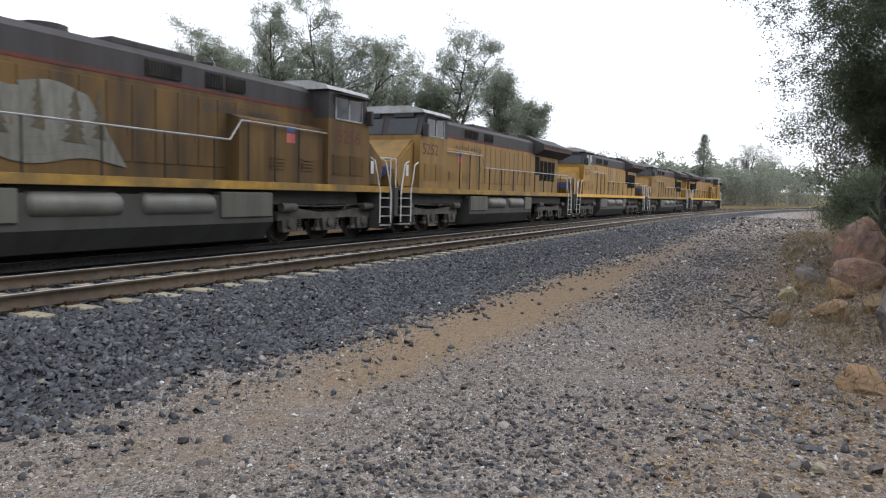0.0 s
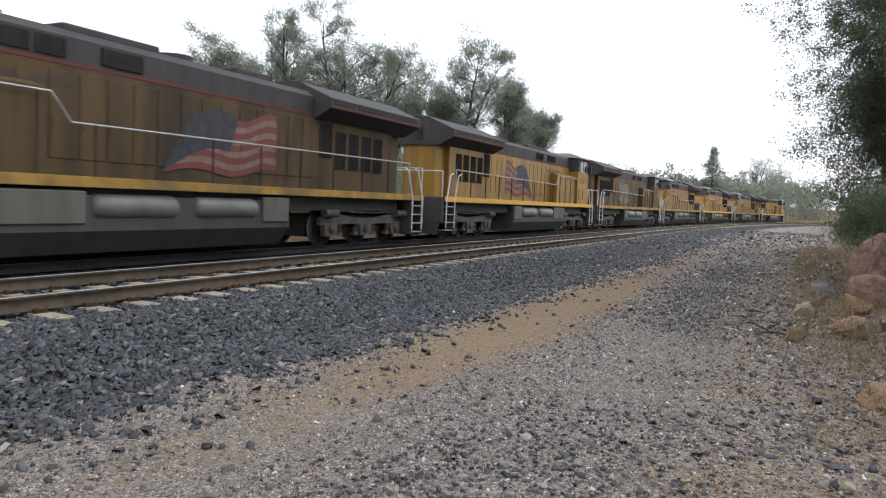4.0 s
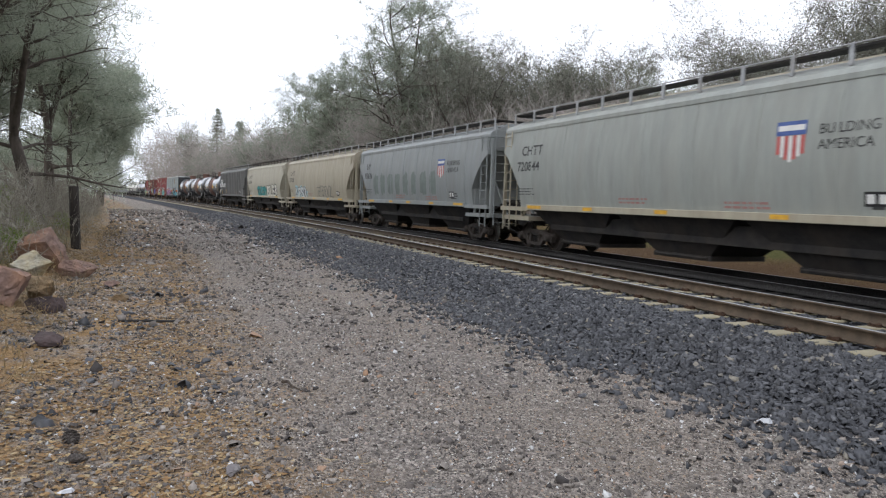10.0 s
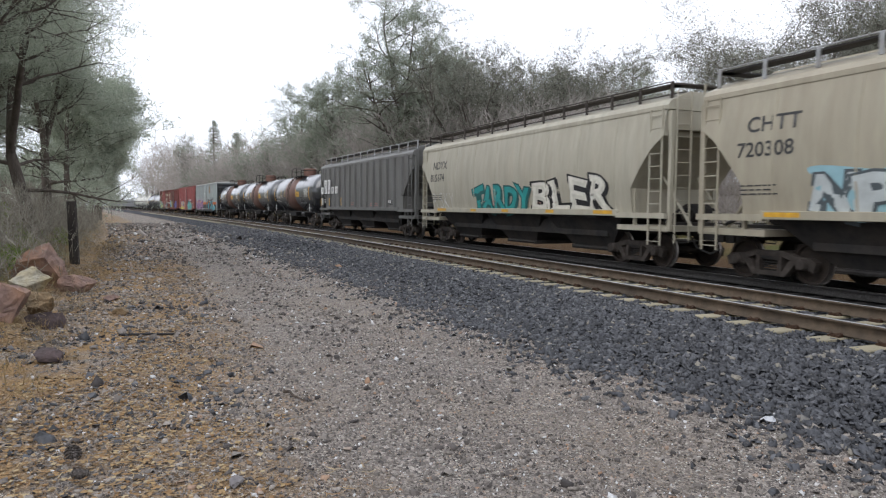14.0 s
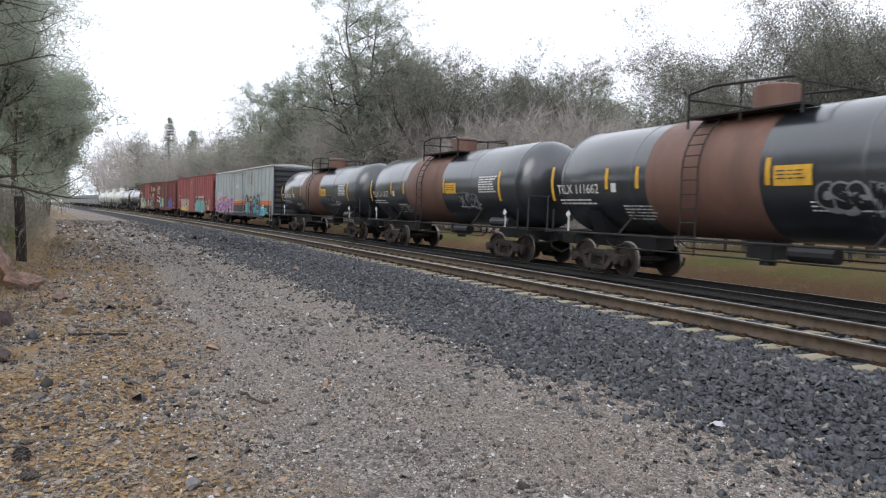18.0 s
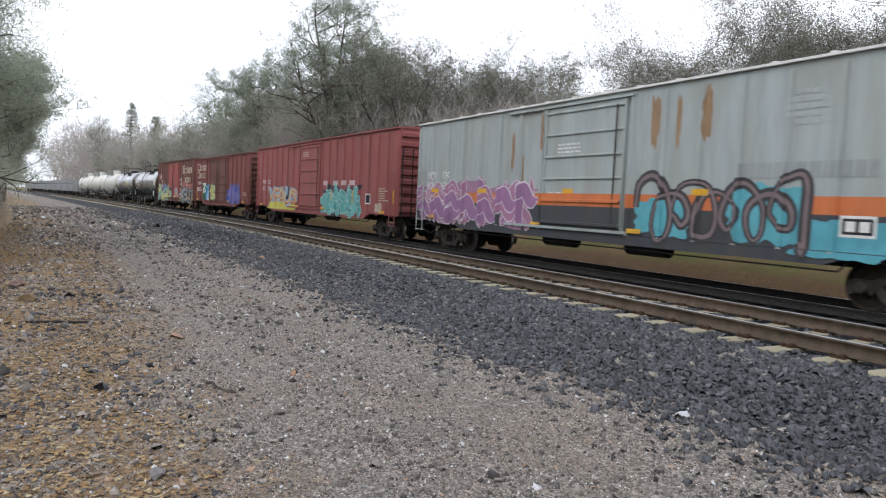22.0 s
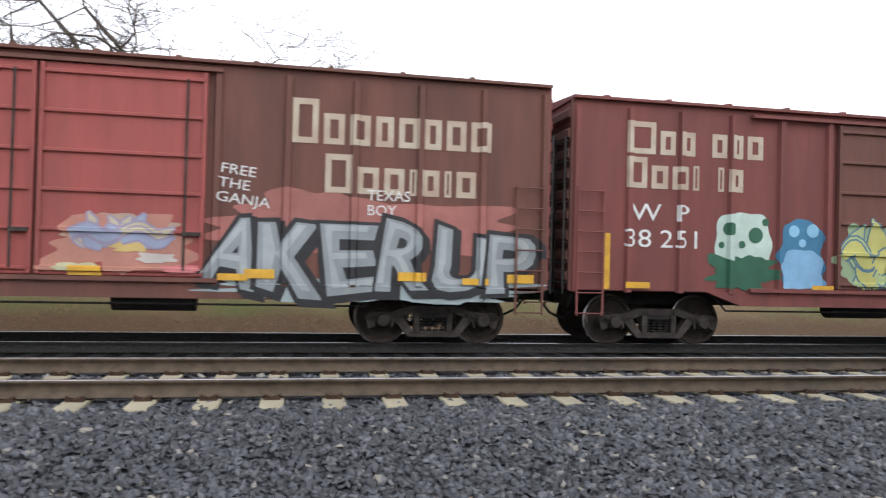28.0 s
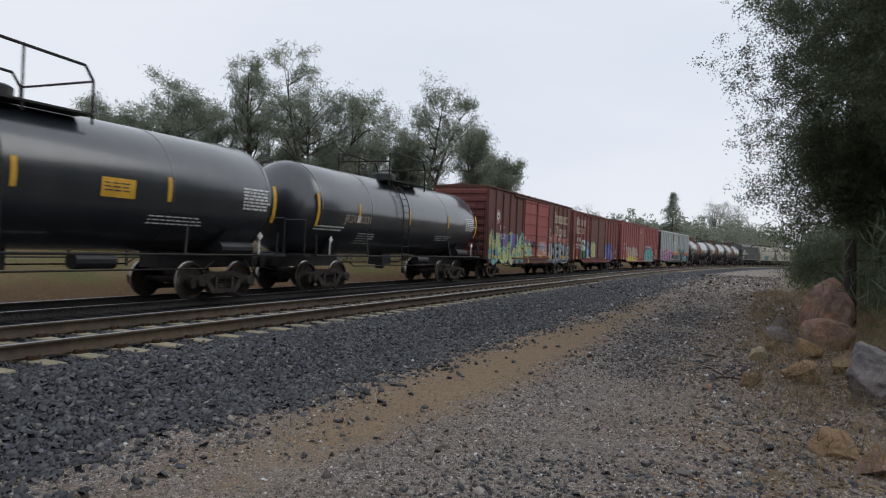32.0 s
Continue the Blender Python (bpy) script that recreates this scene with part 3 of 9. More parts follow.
def coupler_mesh():
    b = bmesh.new()
    box(b, -0.75, 0.05, -0.09, 0.09, 0.76, 0.98, 0.02)
    knuckle = [(0.0, -0.16), (0.2, -0.17), (0.30, -0.05), (0.22, 0.02), (0.18, -0.04), (0.1, 0.0), (0.12, 0.14), (0.24, 0.17), (0.1, 0.2), (0.0, 0.14)]
    low, top = [b.verts.new((x, y, 0.72)) for x, y in knuckle], [b.verts.new((x, y, 1.02)) for x, y in knuckle]
    for i in range(10):
        j = (i + 1) % 10
        b.faces.new((low[i], low[j], top[j], top[i]))
    b.faces.new(low[::-1])
    b.faces.new(top)
    pipe(b, [(-0.5, -0.45, 0.92), (-0.2, -0.42, 0.55), (0.12, -0.3, 0.42), (0.33, -0.18, 0.55)], 0.025, 6)
    pipe(b, [(-0.1, -1.3, 0.95), (-0.1, -1.1, 0.7), (-0.05, -0.2, 0.78)], 0.016, 5)
    return shape("coupler", b, M_STEEL_DARK)


ME_COUPLER = coupler_mesh()


def add_couplers(car, length):
    child("coupler", ME_COUPLER, car, length / 2 - 0.3)
    child("coupler", ME_COUPLER, car, -length / 2 + 0.3, turn=math.pi)


# ---- lettering ----
def text_mesh(body, size, offset=0.0, wide=1.0, shear=0.0):
    cu = bpy.data.curves.new("letters", "FONT")
    cu.body, cu.size, cu.offset, cu.shear = body, size, offset, shear
    cu.resolution_u = 3
    ob = bpy.data.objects.new("letters", cu)
    me = bpy.data.meshes.new_from_object(ob)
    bpy.data.objects.remove(ob)
    n = len(me.vertices)
    co = np.zeros(n * 3, np.float32)
    me.vertices.foreach_get("co", co)
    co = co.reshape(-1, 3)
    co[:, 0] *= wide
    return me, co


def flat_side(y):
    return lambda z: np.full_like(z, y)


def lettering(car, body, x, z, size, material, side, name="lettering", offset=0.0, wide=1.0, lift=0.008, centre=False, face=-1, tilt=0.0, shear=0.0):
    """Letters on the side of a car; side(z) gives its half width at each height. face -1 is the side towards the road."""
    if " " in body.strip() and not centre and not tilt:
        at = 0
        for w in body.split():
            at = body.index(w, at)
            lead = body[:at].replace(" ", "i")
            step = float(text_mesh(lead, size, offset, wide)[1][:, 0].max()) + 0.1 * size if lead else 0.0
            ob = lettering(car, w, x + (step if face < 0 else -step), z, size, material, side, name, offset, wide, lift, False, face, 0.0, shear)
            at += len(w)
        return ob
    me, co = text_mesh(body, size, offset, wide, shear)
    if centre:
        co[:, 0] -= (co[:, 0].min() + co[:, 0].max()) / 2
    c, s = math.cos(tilt), math.sin(tilt)
    cx, cz = co[:, 0] * c - co[:, 1] * s, co[:, 0] * s + co[:, 1] * c
    zz = z + cz
    xx = x - face * cx if face > 0 else x + cx
    out = np.stack([xx, face * (side(zz) + lift), zz], 1)
    me.vertices.foreach_set("co", out.astype(np.float32).ravel())
    me.update()
    me.materials.clear()
    me.materials.append(material)
    ob = new(name, me)
    ob.parent = car
    return ob


def plate(car, name, x0, x1, z0, z1, material, side, lift=0.006, face=-1, n=1):
    """A flat painted field or plate on the side of a car, curved with it."""
    z = np.linspace(z0, z1, n + 1)
    y = face * (side(z) + lift)
    v = [(x0, yy, zz) for yy, zz in zip(y, z)] + [(x1, yy, zz) for yy, zz in zip(y, z)]
    f = [(i, n + 1 + i, n + 2 + i, i + 1) for i in range(n)]
    ob = new(name, mesh_of(name, v, f, material))
    ob.parent = car
    return ob


def bars(car, x, z, w, rows, material, side, face=-1, height=0.05, gap=0.05, name="stencil_writing"):
    """Writing too small to read: rows of short bars."""
    rng = random.Random(round(x * 31 + z * 17))
    v, f = [], []
    for r in range(rows):
        zz, xx = z - r * (height + gap), x
        while xx < x + w * rng.uniform(0.8, 1.0):
            ln = rng.uniform(0.06, 0.24)
            i = len(v)
            for px, pz in ((xx, zz), (xx + ln, zz), (xx + ln, zz + height), (xx, zz + height)):
                v.append((px, face * (float(side(np.array([pz]))[0]) + 0.007), pz))
            f.append((i, i + 1, i + 2, i + 3))
            xx += ln + 0.04
    ob = tagged(new(name, mesh_of(name, v, f, material)), "rows of small stencilled writing", kind="stuff")
    ob.parent = car
    return ob


def letter_blocks(car, widths, x, z, h, material, side, name="company_lettering"):
    """A company's name as plain letter-sized hollow blocks."""
    for w, hh in widths:
        if hh:
            q, top = min(0.1, w * 0.36), z + h * hh
            v = [(x, z), (x + w, z), (x + w, top), (x, top), (x + q, z + q), (x + w - q, z + q), (x + w - q, top - q), (x + q, top - q)]
            v = [(a, -(float(side(np.array([c]))[0]) + 0.006), c) for a, c in v]
            ob = new(name, mesh_of(name, v, [(i, (i + 1) % 4, 4 + (i + 1) % 4, 4 + i) for i in range(4)], material))
            ob.parent = car
        x += w + 0.09


SPRAY = {}


def spray(r, g, b):
    k = (r, g, b)
    if k not in SPRAY:
        SPRAY[k] = mat("spray_paint", tuple(v * 0.85 for v in k), tuple(min(1, v * 1.12) for v in k), 2.5, 0.6, bump=0.04, dirt=tuple(v * 0.6 for v in k), dirt_scale=1.5, dirt_amount=0.4)
    return SPRAY[k]


def cloud(car, x0, x1, z0, z1, material, side, seed, lift=0.006, name="graffiti_ground", lobes=9, n=90, wob=1.0):
    """A sprayed field with a lobed outline."""
    rng = random.Random(seed)
    cx, cz, rx, rz = (x0 + x1) / 2, (z0 + z1) / 2, (x1 - x0) / 2, (z1 - z0) / 2
    ph = [(rng.uniform(0, 6.3), rng.uniform(0.02, 0.11), k) for k in (3, 5, 7, lobes, lobes + 4)]
    pts = []
    for i in range(n):
        a = 2 * math.pi * i / n
        q = 0.86 + wob * sum(w * math.sin(k * a + p) for p, w, k in ph)
        c, s = math.cos(a), math.sin(a)
        k = (abs(c) ** 4 + abs(s) ** 4) ** -0.25 if wob else 1.0
        pts.append((cx + rx * q * k * c, min(z1, max(z0, cz + rz * q * k * s))))
    v = [(cx, cz)] + pts
    zz = np.array([p[1] for p in v])
    y = -(side(zz) + lift)
    vv = [(p[0], yy, p[1]) for p, yy in zip(v, y)]
    f = [(0, i + 1, (i + 1) % n + 1) for i in range(n)]
    ob = new(name, mesh_of(name, vv, f, material))
    ob.parent = car
    return ob


def graffiti(car, word, x0, x1, z0, z1, fill, edge, side, ground=None, seed=1, shine=None, glow=None, dots=0):
    """A painted piece: a coloured cloud, fat swaying letters with a dark outline and drop shadow, and a paler upper fill."""
    rng = random.Random(seed)
    if glow:
        cloud(car, x0 - 0.35, x1 + 0.25, z0 - 0.1, z1 + 0.3, glow, side, seed + 50, 0.003, "graffiti_glow", 7)
    if ground:
        cloud(car, x0 - 0.25, x1 + 0.2, z0 - 0.08, z1 + 0.12, ground, side, seed, 0.005)
    n = len(word)
    cell = (x1 - x0) / n
    layers = [(edge, 0.1, 0.07, -0.06), (edge, 0.095, 0, 0), (fill, 0.045, 0, 0)] + ([(shine, -0.012, -0.02, 0.05)] if shine else [])
    for i, ch in enumerate(word):
        me, co = text_mesh(ch, 1.0, 0.05)
        lo, hi = co[:, :2].min(0), co[:, :2].max(0)
        tilt, rise, grow_ = rng.uniform(-0.16, 0.16), rng.uniform(-0.05, 0.05) * (z1 - z0), rng.uniform(1.0, 1.22)
        lean = rng.uniform(-0.25, 0.25)
        v, f, mi, mats = [], [], [], []
        for j, (m, off, dx, dz) in enumerate(layers):
            me, co = text_mesh(ch, 1.0, off)
            u = (co[:, 0] - (lo[0] + hi[0]) / 2) / (hi[0] - lo[0]) * cell * grow_ * 0.98
            w = (co[:, 1] - (lo[1] + hi[1]) / 2) / (hi[1] - lo[1]) * (z1 - z0) * 0.9
            u = u + lean * w * 0.5 + 0.09 * cell * np.sin(w / (z1 - z0) * 5 + i * 2)
            w = w * (1 + 0.12 * np.sin(u / cell * 2.5 + i))
            xx = x0 + cell * (i + 0.5) + u * math.cos(tilt) - w * math.sin(tilt) + dx
            zz = (z0 + z1) / 2 + rise + u * math.sin(tilt) + w * math.cos(tilt) + dz
            base = len(v)
            yy = -(side(zz) + 0.008 + i * 0.0045 + j * 0.001)
            v += list(zip(xx.tolist(), np.asarray(yy).tolist(), zz.tolist()))
            for p in me.polygons:
                f.append(tuple(q + base for q in p.vertices))
                mi.append(j)
            mats.append(m)
        out = mesh_of("graffiti_letter", v, f, None)
        for m in mats:
            out.materials.append(m)
        out.polygons.foreach_set("material_index", np.array(mi, np.int32))
        ob = new("graffiti_letter", out)
        ob.parent = car
    for i in range(dots):
        r, cx, cz = rng.uniform(0.05, 0.13), rng.uniform(x0, x1), rng.choice((z0, z1)) + rng.uniform(-0.15, 0.1)
        cloud(car, cx - r, cx + r, cz - r, cz + r, shine or fill, side, seed + i, 0.007, "graffiti_dot", 3, 20)


def flowing(pts, steps=6):
    """A smooth curve through points."""
    q = [np.array(v, float) for v in pts]
    q = [2 * q[0] - q[1]] + q + [2 * q[-1] - q[-2]]
    out = []
    for a, b, c, d in zip(q, q[1:], q[2:], q[3:]):
        for i in range(steps):
            t = i / steps
            out.append(0.5 * (2 * b + (c - a) * t + (2 * a - 5 * b + 4 * c - d) * t * t + (3 * b - a - 3 * c + d) * t ** 3))
    return out + [q[-2]]


def ribbon(v, f, mi, pts, widths, side, lift, index, shift=0.0):
    """A flat painted ribbon along a curve, added to the lists of a mesh."""
    base, n = len(v), len(pts)
    for i, p in enumerate(pts):
        a, b = pts[max(0, i - 1)], pts[min(n - 1, i + 1)]
        d = math.hypot(*(b - a)) + 1e-6
        nx, nz = -(b[1] - a[1]) / d, (b[0] - a[0]) / d
        for k in (-1, 1):
            x, z = p[0] + nx * (shift + k * widths[i]), p[1] + nz * (shift + k * widths[i])
            v.append((x, -(float(side(np.array([z]))[0]) + lift), z))
    for i in range(n - 1):
        f.append((base + 2 * i, base + 2 * i + 2, base + 2 * i + 3, base + 2 * i + 1))
        mi.append(index)


def painted(car, name, v, f, mi, mats):
    me = mesh_of(name, v, f, None)
    for m in mats:
        me.materials.append(m)
    me.polygons.foreach_set("material_index", np.array(mi, np.int32))
    ob = new(name, me)
    ob.parent = car
    return ob


def wild_piece(car, x0, x1, z0, z1, fill, edge, side, ground, seed, letters=5, second=None):
    """A jagged unreadable piece: swooping pointed strokes with pale edges and highlights over a dark field."""
    rng = random.Random(seed)
    cloud(car, x0 - 0.15, x1 + 0.15, z0 - 0.05, z1 + 0.05, ground, side, seed, 0.003, "graffiti_ground", 13, 120)
    cell, hgt = (x1 - x0) / letters, z1 - z0
    for i in range(letters):
        v, f, mi = [], [], []
        cx = x0 + cell * (i + 0.5)
        for j in range(5):
            up = rng.choice((0.55, 0.75, 1.02, 1.12)) if j < 3 else rng.uniform(0.25, 0.5)
            px, lean = cx + rng.uniform(-0.42, 0.42) * cell, rng.uniform(-0.3, 0.3) * cell
            bow = rng.uniform(-0.3, 0.3) * cell
            if j < 3:
                pts = [(px, z0 + hgt * rng.uniform(0.0, 0.12)), (px + bow, z0 + hgt * 0.3 * up), (px + lean * 0.5 - bow * 0.6, z0 + hgt * 0.65 * up), (px + lean, z0 + hgt * up)]
            else:
                z = z0 + hgt * rng.uniform(0.12, 0.75)
                pts = [(cx - 0.5 * cell, z), (cx - 0.15 * cell, z + 0.16 * hgt), (cx + 0.2 * cell, z - 0.08 * hgt), (cx + 0.55 * cell, z + rng.uniform(-0.2, 0.25) * hgt)]
            pts = flowing([(min(x1 + 0.1, max(x0 - 0.1, a)), c) for a, c in pts])
            w, n = hgt * rng.uniform(0.07, 0.13), len(pts)
            taper = [w * (0.55 + 0.9 * math.sin(2.6 * q / (n - 1) + 0.35)) * (1 if q < n - 4 else (n - 1 - q) / 4 + 0.04) for q in range(n)]
            lift = 0.006 + i * 0.001 + j * 0.0015
            ribbon(v, f, mi, pts, [q + 0.035 for q in taper], side, lift, 0)
            ribbon(v, f, mi, pts, taper, side, lift + 0.0006, 2 if second and j in (2, 4) else 1)
            if j in (0, 1, 3):
                ribbon(v, f, mi, pts[2:-4], [0.012] * (n - 6), side, lift + 0.0011, 0, w * 0.45)
        painted(car, "graffiti_letter", v, f, mi, (edge, fill, second or fill))


def script_piece(car, x0, x1, z0, z1, line, inner, side, seed):
    """A cursive tag of tall and low loops in one thick dark line with a paler core."""
    rng = random.Random(seed)
    n, mid, half = 7, (z0 + z1) / 2, (z1 - z0) / 2
    pts, tall = [], (1.0, 0.45, 0.85, 0.5, 0.75, 0.45, 1.0)
    cell = (x1 - x0) / n
    for i in range(n):
        for q in range(8):
            a = 2 * math.pi * q / 8
            x = x0 + cell * (i + 0.5 + q / 8) - 0.62 * cell * math.cos(a) * (1.2 if tall[i] > 0.8 else 0.9)
            pts.append((min(x1, max(x0, x)), mid - 0.12 * half + half * tall[i] * math.sin(a) * 0.92 + rng.uniform(-0.05, 0.05)))
    curve = flowing(pts, 3)
    v, f, mi = [], [], []
    m = len(curve)
    ribbon(v, f, mi, curve, [0.10 + 0.03 * math.sin(q * 0.21) for q in range(m)], side, 0.012, 0)
    ribbon(v, f, mi, curve, [0.035 + 0.012 * math.sin(q * 0.21) for q in range(m)], side, 0.0135, 1)
    painted(car, "graffiti_letter", v, f, mi, (line, inner))


def ladder(name, parent, x, y, z0, z1, width, material, step=0.32, along="x"):
    b = bmesh.new()
    dx, dy = (width / 2, 0) if along == "x" else (0, width / 2)
    for k in (-1, 1):
        box(b, x + k * dx - 0.018, x + k * dx + 0.018, y + k * dy - 0.018, y + k * dy + 0.018, z0, z1)
    z = z0 + 0.1
    while z < z1:
        cyl(b, (x - dx, y - dy, z), (x + dx, y + dy, z), 0.013, 6)
        z += step
    return part(name, b, material, parent)


def thing(name, label, category, group=""):
    return tagged(new(name), label, category, group)


# ---- boxcars ----
BOX_FORM = {}


def drape(car):
    """Lays the paint on a boxcar's side over its posts, doors, door ribs and sill."""
    hy, posts, doors, z0, height = BOX_FORM[car.name]
    ribs = [z0 + 0.2 + (height - z0 - 0.5) * i / 5 for i in range(6)]

    def ramp(u, inner, outer):
        return min(1.0, max(0.0, (outer - u) / (outer - inner)))

    def proud(x, z):
        if z < z0 + 0.01:
            return 0.052
        for a, c in doors:
            if a <= x <= c and z > z0 + 0.1:
                k = ramp(abs(x - (a + c) / 2), (c - a) / 2 - 0.03, (c - a) / 2 - 0.01)
                return 0.06 * k + (0.045 * max(ramp(abs(z - r), 0.03, 0.045) for r in ribs) if k > 0.9 else 0.0)
        return 0.075 * max(ramp(abs(x - q), 0.045, 0.075) for q in posts)
    for o in car.children:
        if not o.name.startswith(("graffiti", "lettering", "reporting", "car_number", "company", "stencil", "painted", "paint_patch", "data_plate", "reflector_strip", "rust_streak", "paint_band")):
            continue
        b = bmesh.new()
        b.from_mesh(o.data)
        if not b.verts or max(v.co.y for v in b.verts) > 0:
            b.free()
            continue
        xs, zs = [v.co.x for v in b.verts], [v.co.z for v in b.verts]
        cuts = [(Vector((q + e, 0, 0)), Vector((1, 0, 0))) for q in posts for e in (-0.075, -0.045, 0.045, 0.075)]
        cuts += [(Vector((q, 0, 0)), Vector((1, 0, 0))) for a, c in doors for q in (a + 0.01, a + 0.03, c - 0.03, c - 0.01)]
        if any(min(xs) < c and max(xs) > a for a, c in doors):
            cuts += [(Vector((0, 0, r + e)), Vector((0, 0, 1))) for r in ribs for e in (-0.045, -0.03, 0.03, 0.045)]
        cuts += [(Vector((0, 0, z0 + e)), Vector((0, 0, 1))) for e in (0.0, 0.02)]
        for at, way in cuts:
            low, high = (min(xs), max(xs)) if way.x else (min(zs), max(zs))
            if low < at.dot(way) < high:
                bmesh.ops.bisect_plane(b, geom=list(b.verts) + list(b.edges) + list(b.faces), dist=1e-5, plane_co=at, plane_no=way)
        for v in b.verts:
            v.co.y -= proud(v.co.x, v.co.z) + 0.003
        b.to_mesh(o.data)
        b.free()


def boxcar(length, height, side_m, door_m, end_m, label, doors=((-2.45, 0.0), (0.0, 2.45)), posts=1.25, bands=(), roof_m=None, ribs=9, reach=0.9):
    car = thing("boxcar", label, "boxcar", "cars of the freight train")
    hx, hy, z0 = length / 2 - 0.5, 1.43, 1.02
    b = bmesh.new()
    box(b, -hx, hx, -hy, hy, z0, height, 0.015)
    part("body", b, side_m, car)
    b = bmesh.new()
    prism(b, [(-hy - 0.09, height), (hy + 0.09, height), (hy + 0.09, height + 0.05), (0, height + 0.17), (-hy - 0.09, height + 0.05)], -hx - 0.04, hx + 0.04, "x")
    x = -hx + 0.6
    while x < hx - 0.3:
        prism(b, [(-hy - 0.05, height + 0.06), (0, height + 0.18), (hy + 0.05, height + 0.06), (hy + 0.05, height + 0.09), (0, height + 0.215), (-hy - 0.05, height + 0.09)], x - 0.04, x + 0.04, "x")
        x += 1.2
    part("roof", b, roof_m or side_m, car)
    d0, d1 = min(d[0] for d in doors), max(d[1] for d in doors)
    for k in (-1, 1):
        # outside posts; the roadside ones are kept for the paint
        n = max(2, round((hx - d1) / posts))
        xs = [hx - 0.06 - (hx - d1 - 0.2) * i / n for i in range(n + 1)]
        m = max(2, round((hx + d0) / posts))
        xs += [-hx + 0.06 + (hx + d0 - 0.2) * i / m for i in range(m + 1)]
        for x in xs:
            b = bmesh.new()
            prism(b, [(x - 0.075, k * hy), (x - 0.045, k * (hy + 0.075)), (x + 0.045, k * (hy + 0.075)), (x + 0.075, k * hy)], z0 - 0.02, height - 0.12)
            for v in b.verts:
                v.co = (v.co.x, v.co.z, v.co.y)
            part("side_post", b, side_m, car)
        # doors with their ribs, tracks and lock bars
        for a, c in doors:
            b = bmesh.new()
            y0, y1 = (hy, hy + 0.06) if k > 0 else (-hy - 0.06, -hy)
            box(b, a + 0.03, c - 0.03, y0, y1, z0 + 0.1, height - 0.16, 0.01)
            d = part("door", b, door_m, car)
            b = bmesh.new()
            for i in range(6):
                z = z0 + 0.2 + (height - z0 - 0.5) * i / 5
                box(b, a + 0.05, c - 0.05, y0 + k * 0.05 if k > 0 else y0 - 0.045, y1 + 0.045 if k > 0 else y0, z - 0.03, z + 0.03, 0.01)
            for x in (a + 0.06, c - 0.06):
                box(b, x - 0.03, x + 0.03, y0 - 0.045 if k < 0 else y1, y0 if k < 0 else y1 + 0.045, z0 + 0.12, height - 0.18)
            part("door_ribs", b, door_m, d)
            b = bmesh.new()
            x = c - 0.32
            yy = k * (hy + 0.125)
            cyl(b, (x, yy, z0 + 0.2), (x, yy, height - 0.3), 0.02, 6)
            box(b, x - 0.03, x + 0.25, yy - 0.02, yy + 0.02, z0 + 0.75, z0 + 0.81)
            part("lock_bar", b, M_BOGIE, d)
        b = bmesh.new()
        ya, yb = (hy, hy + 0.12) if k > 0 else (-hy - 0.12, -hy)
        for za, zb in ((height - 0.15, height - 0.09), (z0 + 0.02, z0 + 0.09)):
            b = bmesh.new()
            box(b, d0 - 1.8, d1 + 0.2, ya, yb, za, zb)
            part("door_track", b, side_m, car)
        b = bmesh.new()
        ya, yb = (hy - 0.1, hy + 0.05) if k > 0 else (-hy - 0.05, -hy + 0.1)
        prism(b, [(-hx + 2.6, 1.03), (hx - 2.6, 1.03), (hx - 3.3, 0.78), (-hx + 3.3, 0.78)], ya, yb)
        part("side_sill", b, side_m, car)
        for x in (-hx + 0.32, hx - 0.32):
            b = bmesh.new()
            for i in range(7):
                z = 0.62 + 0.36 * i
                pipe(b, [(x - 0.24, k * hy, z), (x - 0.24, k * (hy + 0.1), z), (x + 0.24, k * (hy + 0.1), z), (x + 0.24, k * hy, z)], 0.013, 5)
            for dx in (-0.24, 0.24):
                box(b, x + dx - 0.018, x + dx + 0.018, k * (hy + 0.09) - 0.012, k * (hy + 0.09) + 0.012, 0.58, 2.86)
            part("ladder", b, side_m, car)
        for x0 in (-hx + 1.0, d0 - 0.5, d1 + 0.2, hx - 1.5):
            plate(car, "reflector", x0, x0 + 0.46, z0 + 0.06, z0 + 0.17, M_YELLOW, flat_side(hy + 0.078), face=k)
    for q in (-1, 1):
        b = bmesh.new()
        xa, xb = q * (hx + 0.004), q * (hx + 0.09)
        outline = [(q * (hx - 0.02), height - 0.02), (q * (hx - 0.02), z0 + 0.02)]
        for i in range(ribs):
            z = z0 + 0.25 + (height - z0 - 0.5) * i / (ribs - 1)
            h = 0.5 * (height - z0 - 0.5) / (ribs - 1) * 0.72
            outline += [(xa, z - h), (xb, z - h * 0.5), (xb, z + h * 0.5), (xa, z + h)]
        prism(b, outline, -hy + 0.06, hy - 0.06)
        part("corrugated_end", b, end_m, car)
        for y in (-hy + 0.03, hy - 0.03):
            b = bmesh.new()
            box(b, min(q * (hx - 0.02), q * (hx + 0.05)), max(q * (hx - 0.02), q * (hx + 0.05)), y - 0.03, y + 0.03, z0, height)
            part("end_post", b, end_m, car)
        b = bmesh.new()
        for i in range(8):
            z = 1.15 + 0.36 * i
            xx = q * (hx + 0.13)
            pipe(b, [(q * hx, -1.33, z), (xx, -1.33, z), (xx, -0.87, z), (q * hx, -0.87, z)], 0.013, 5)
        box(b, min(q * hx, q * (hx + 0.3)), max(q * hx, q * (hx + 0.3)), -0.75, 0.75, 0.95, 0.99)
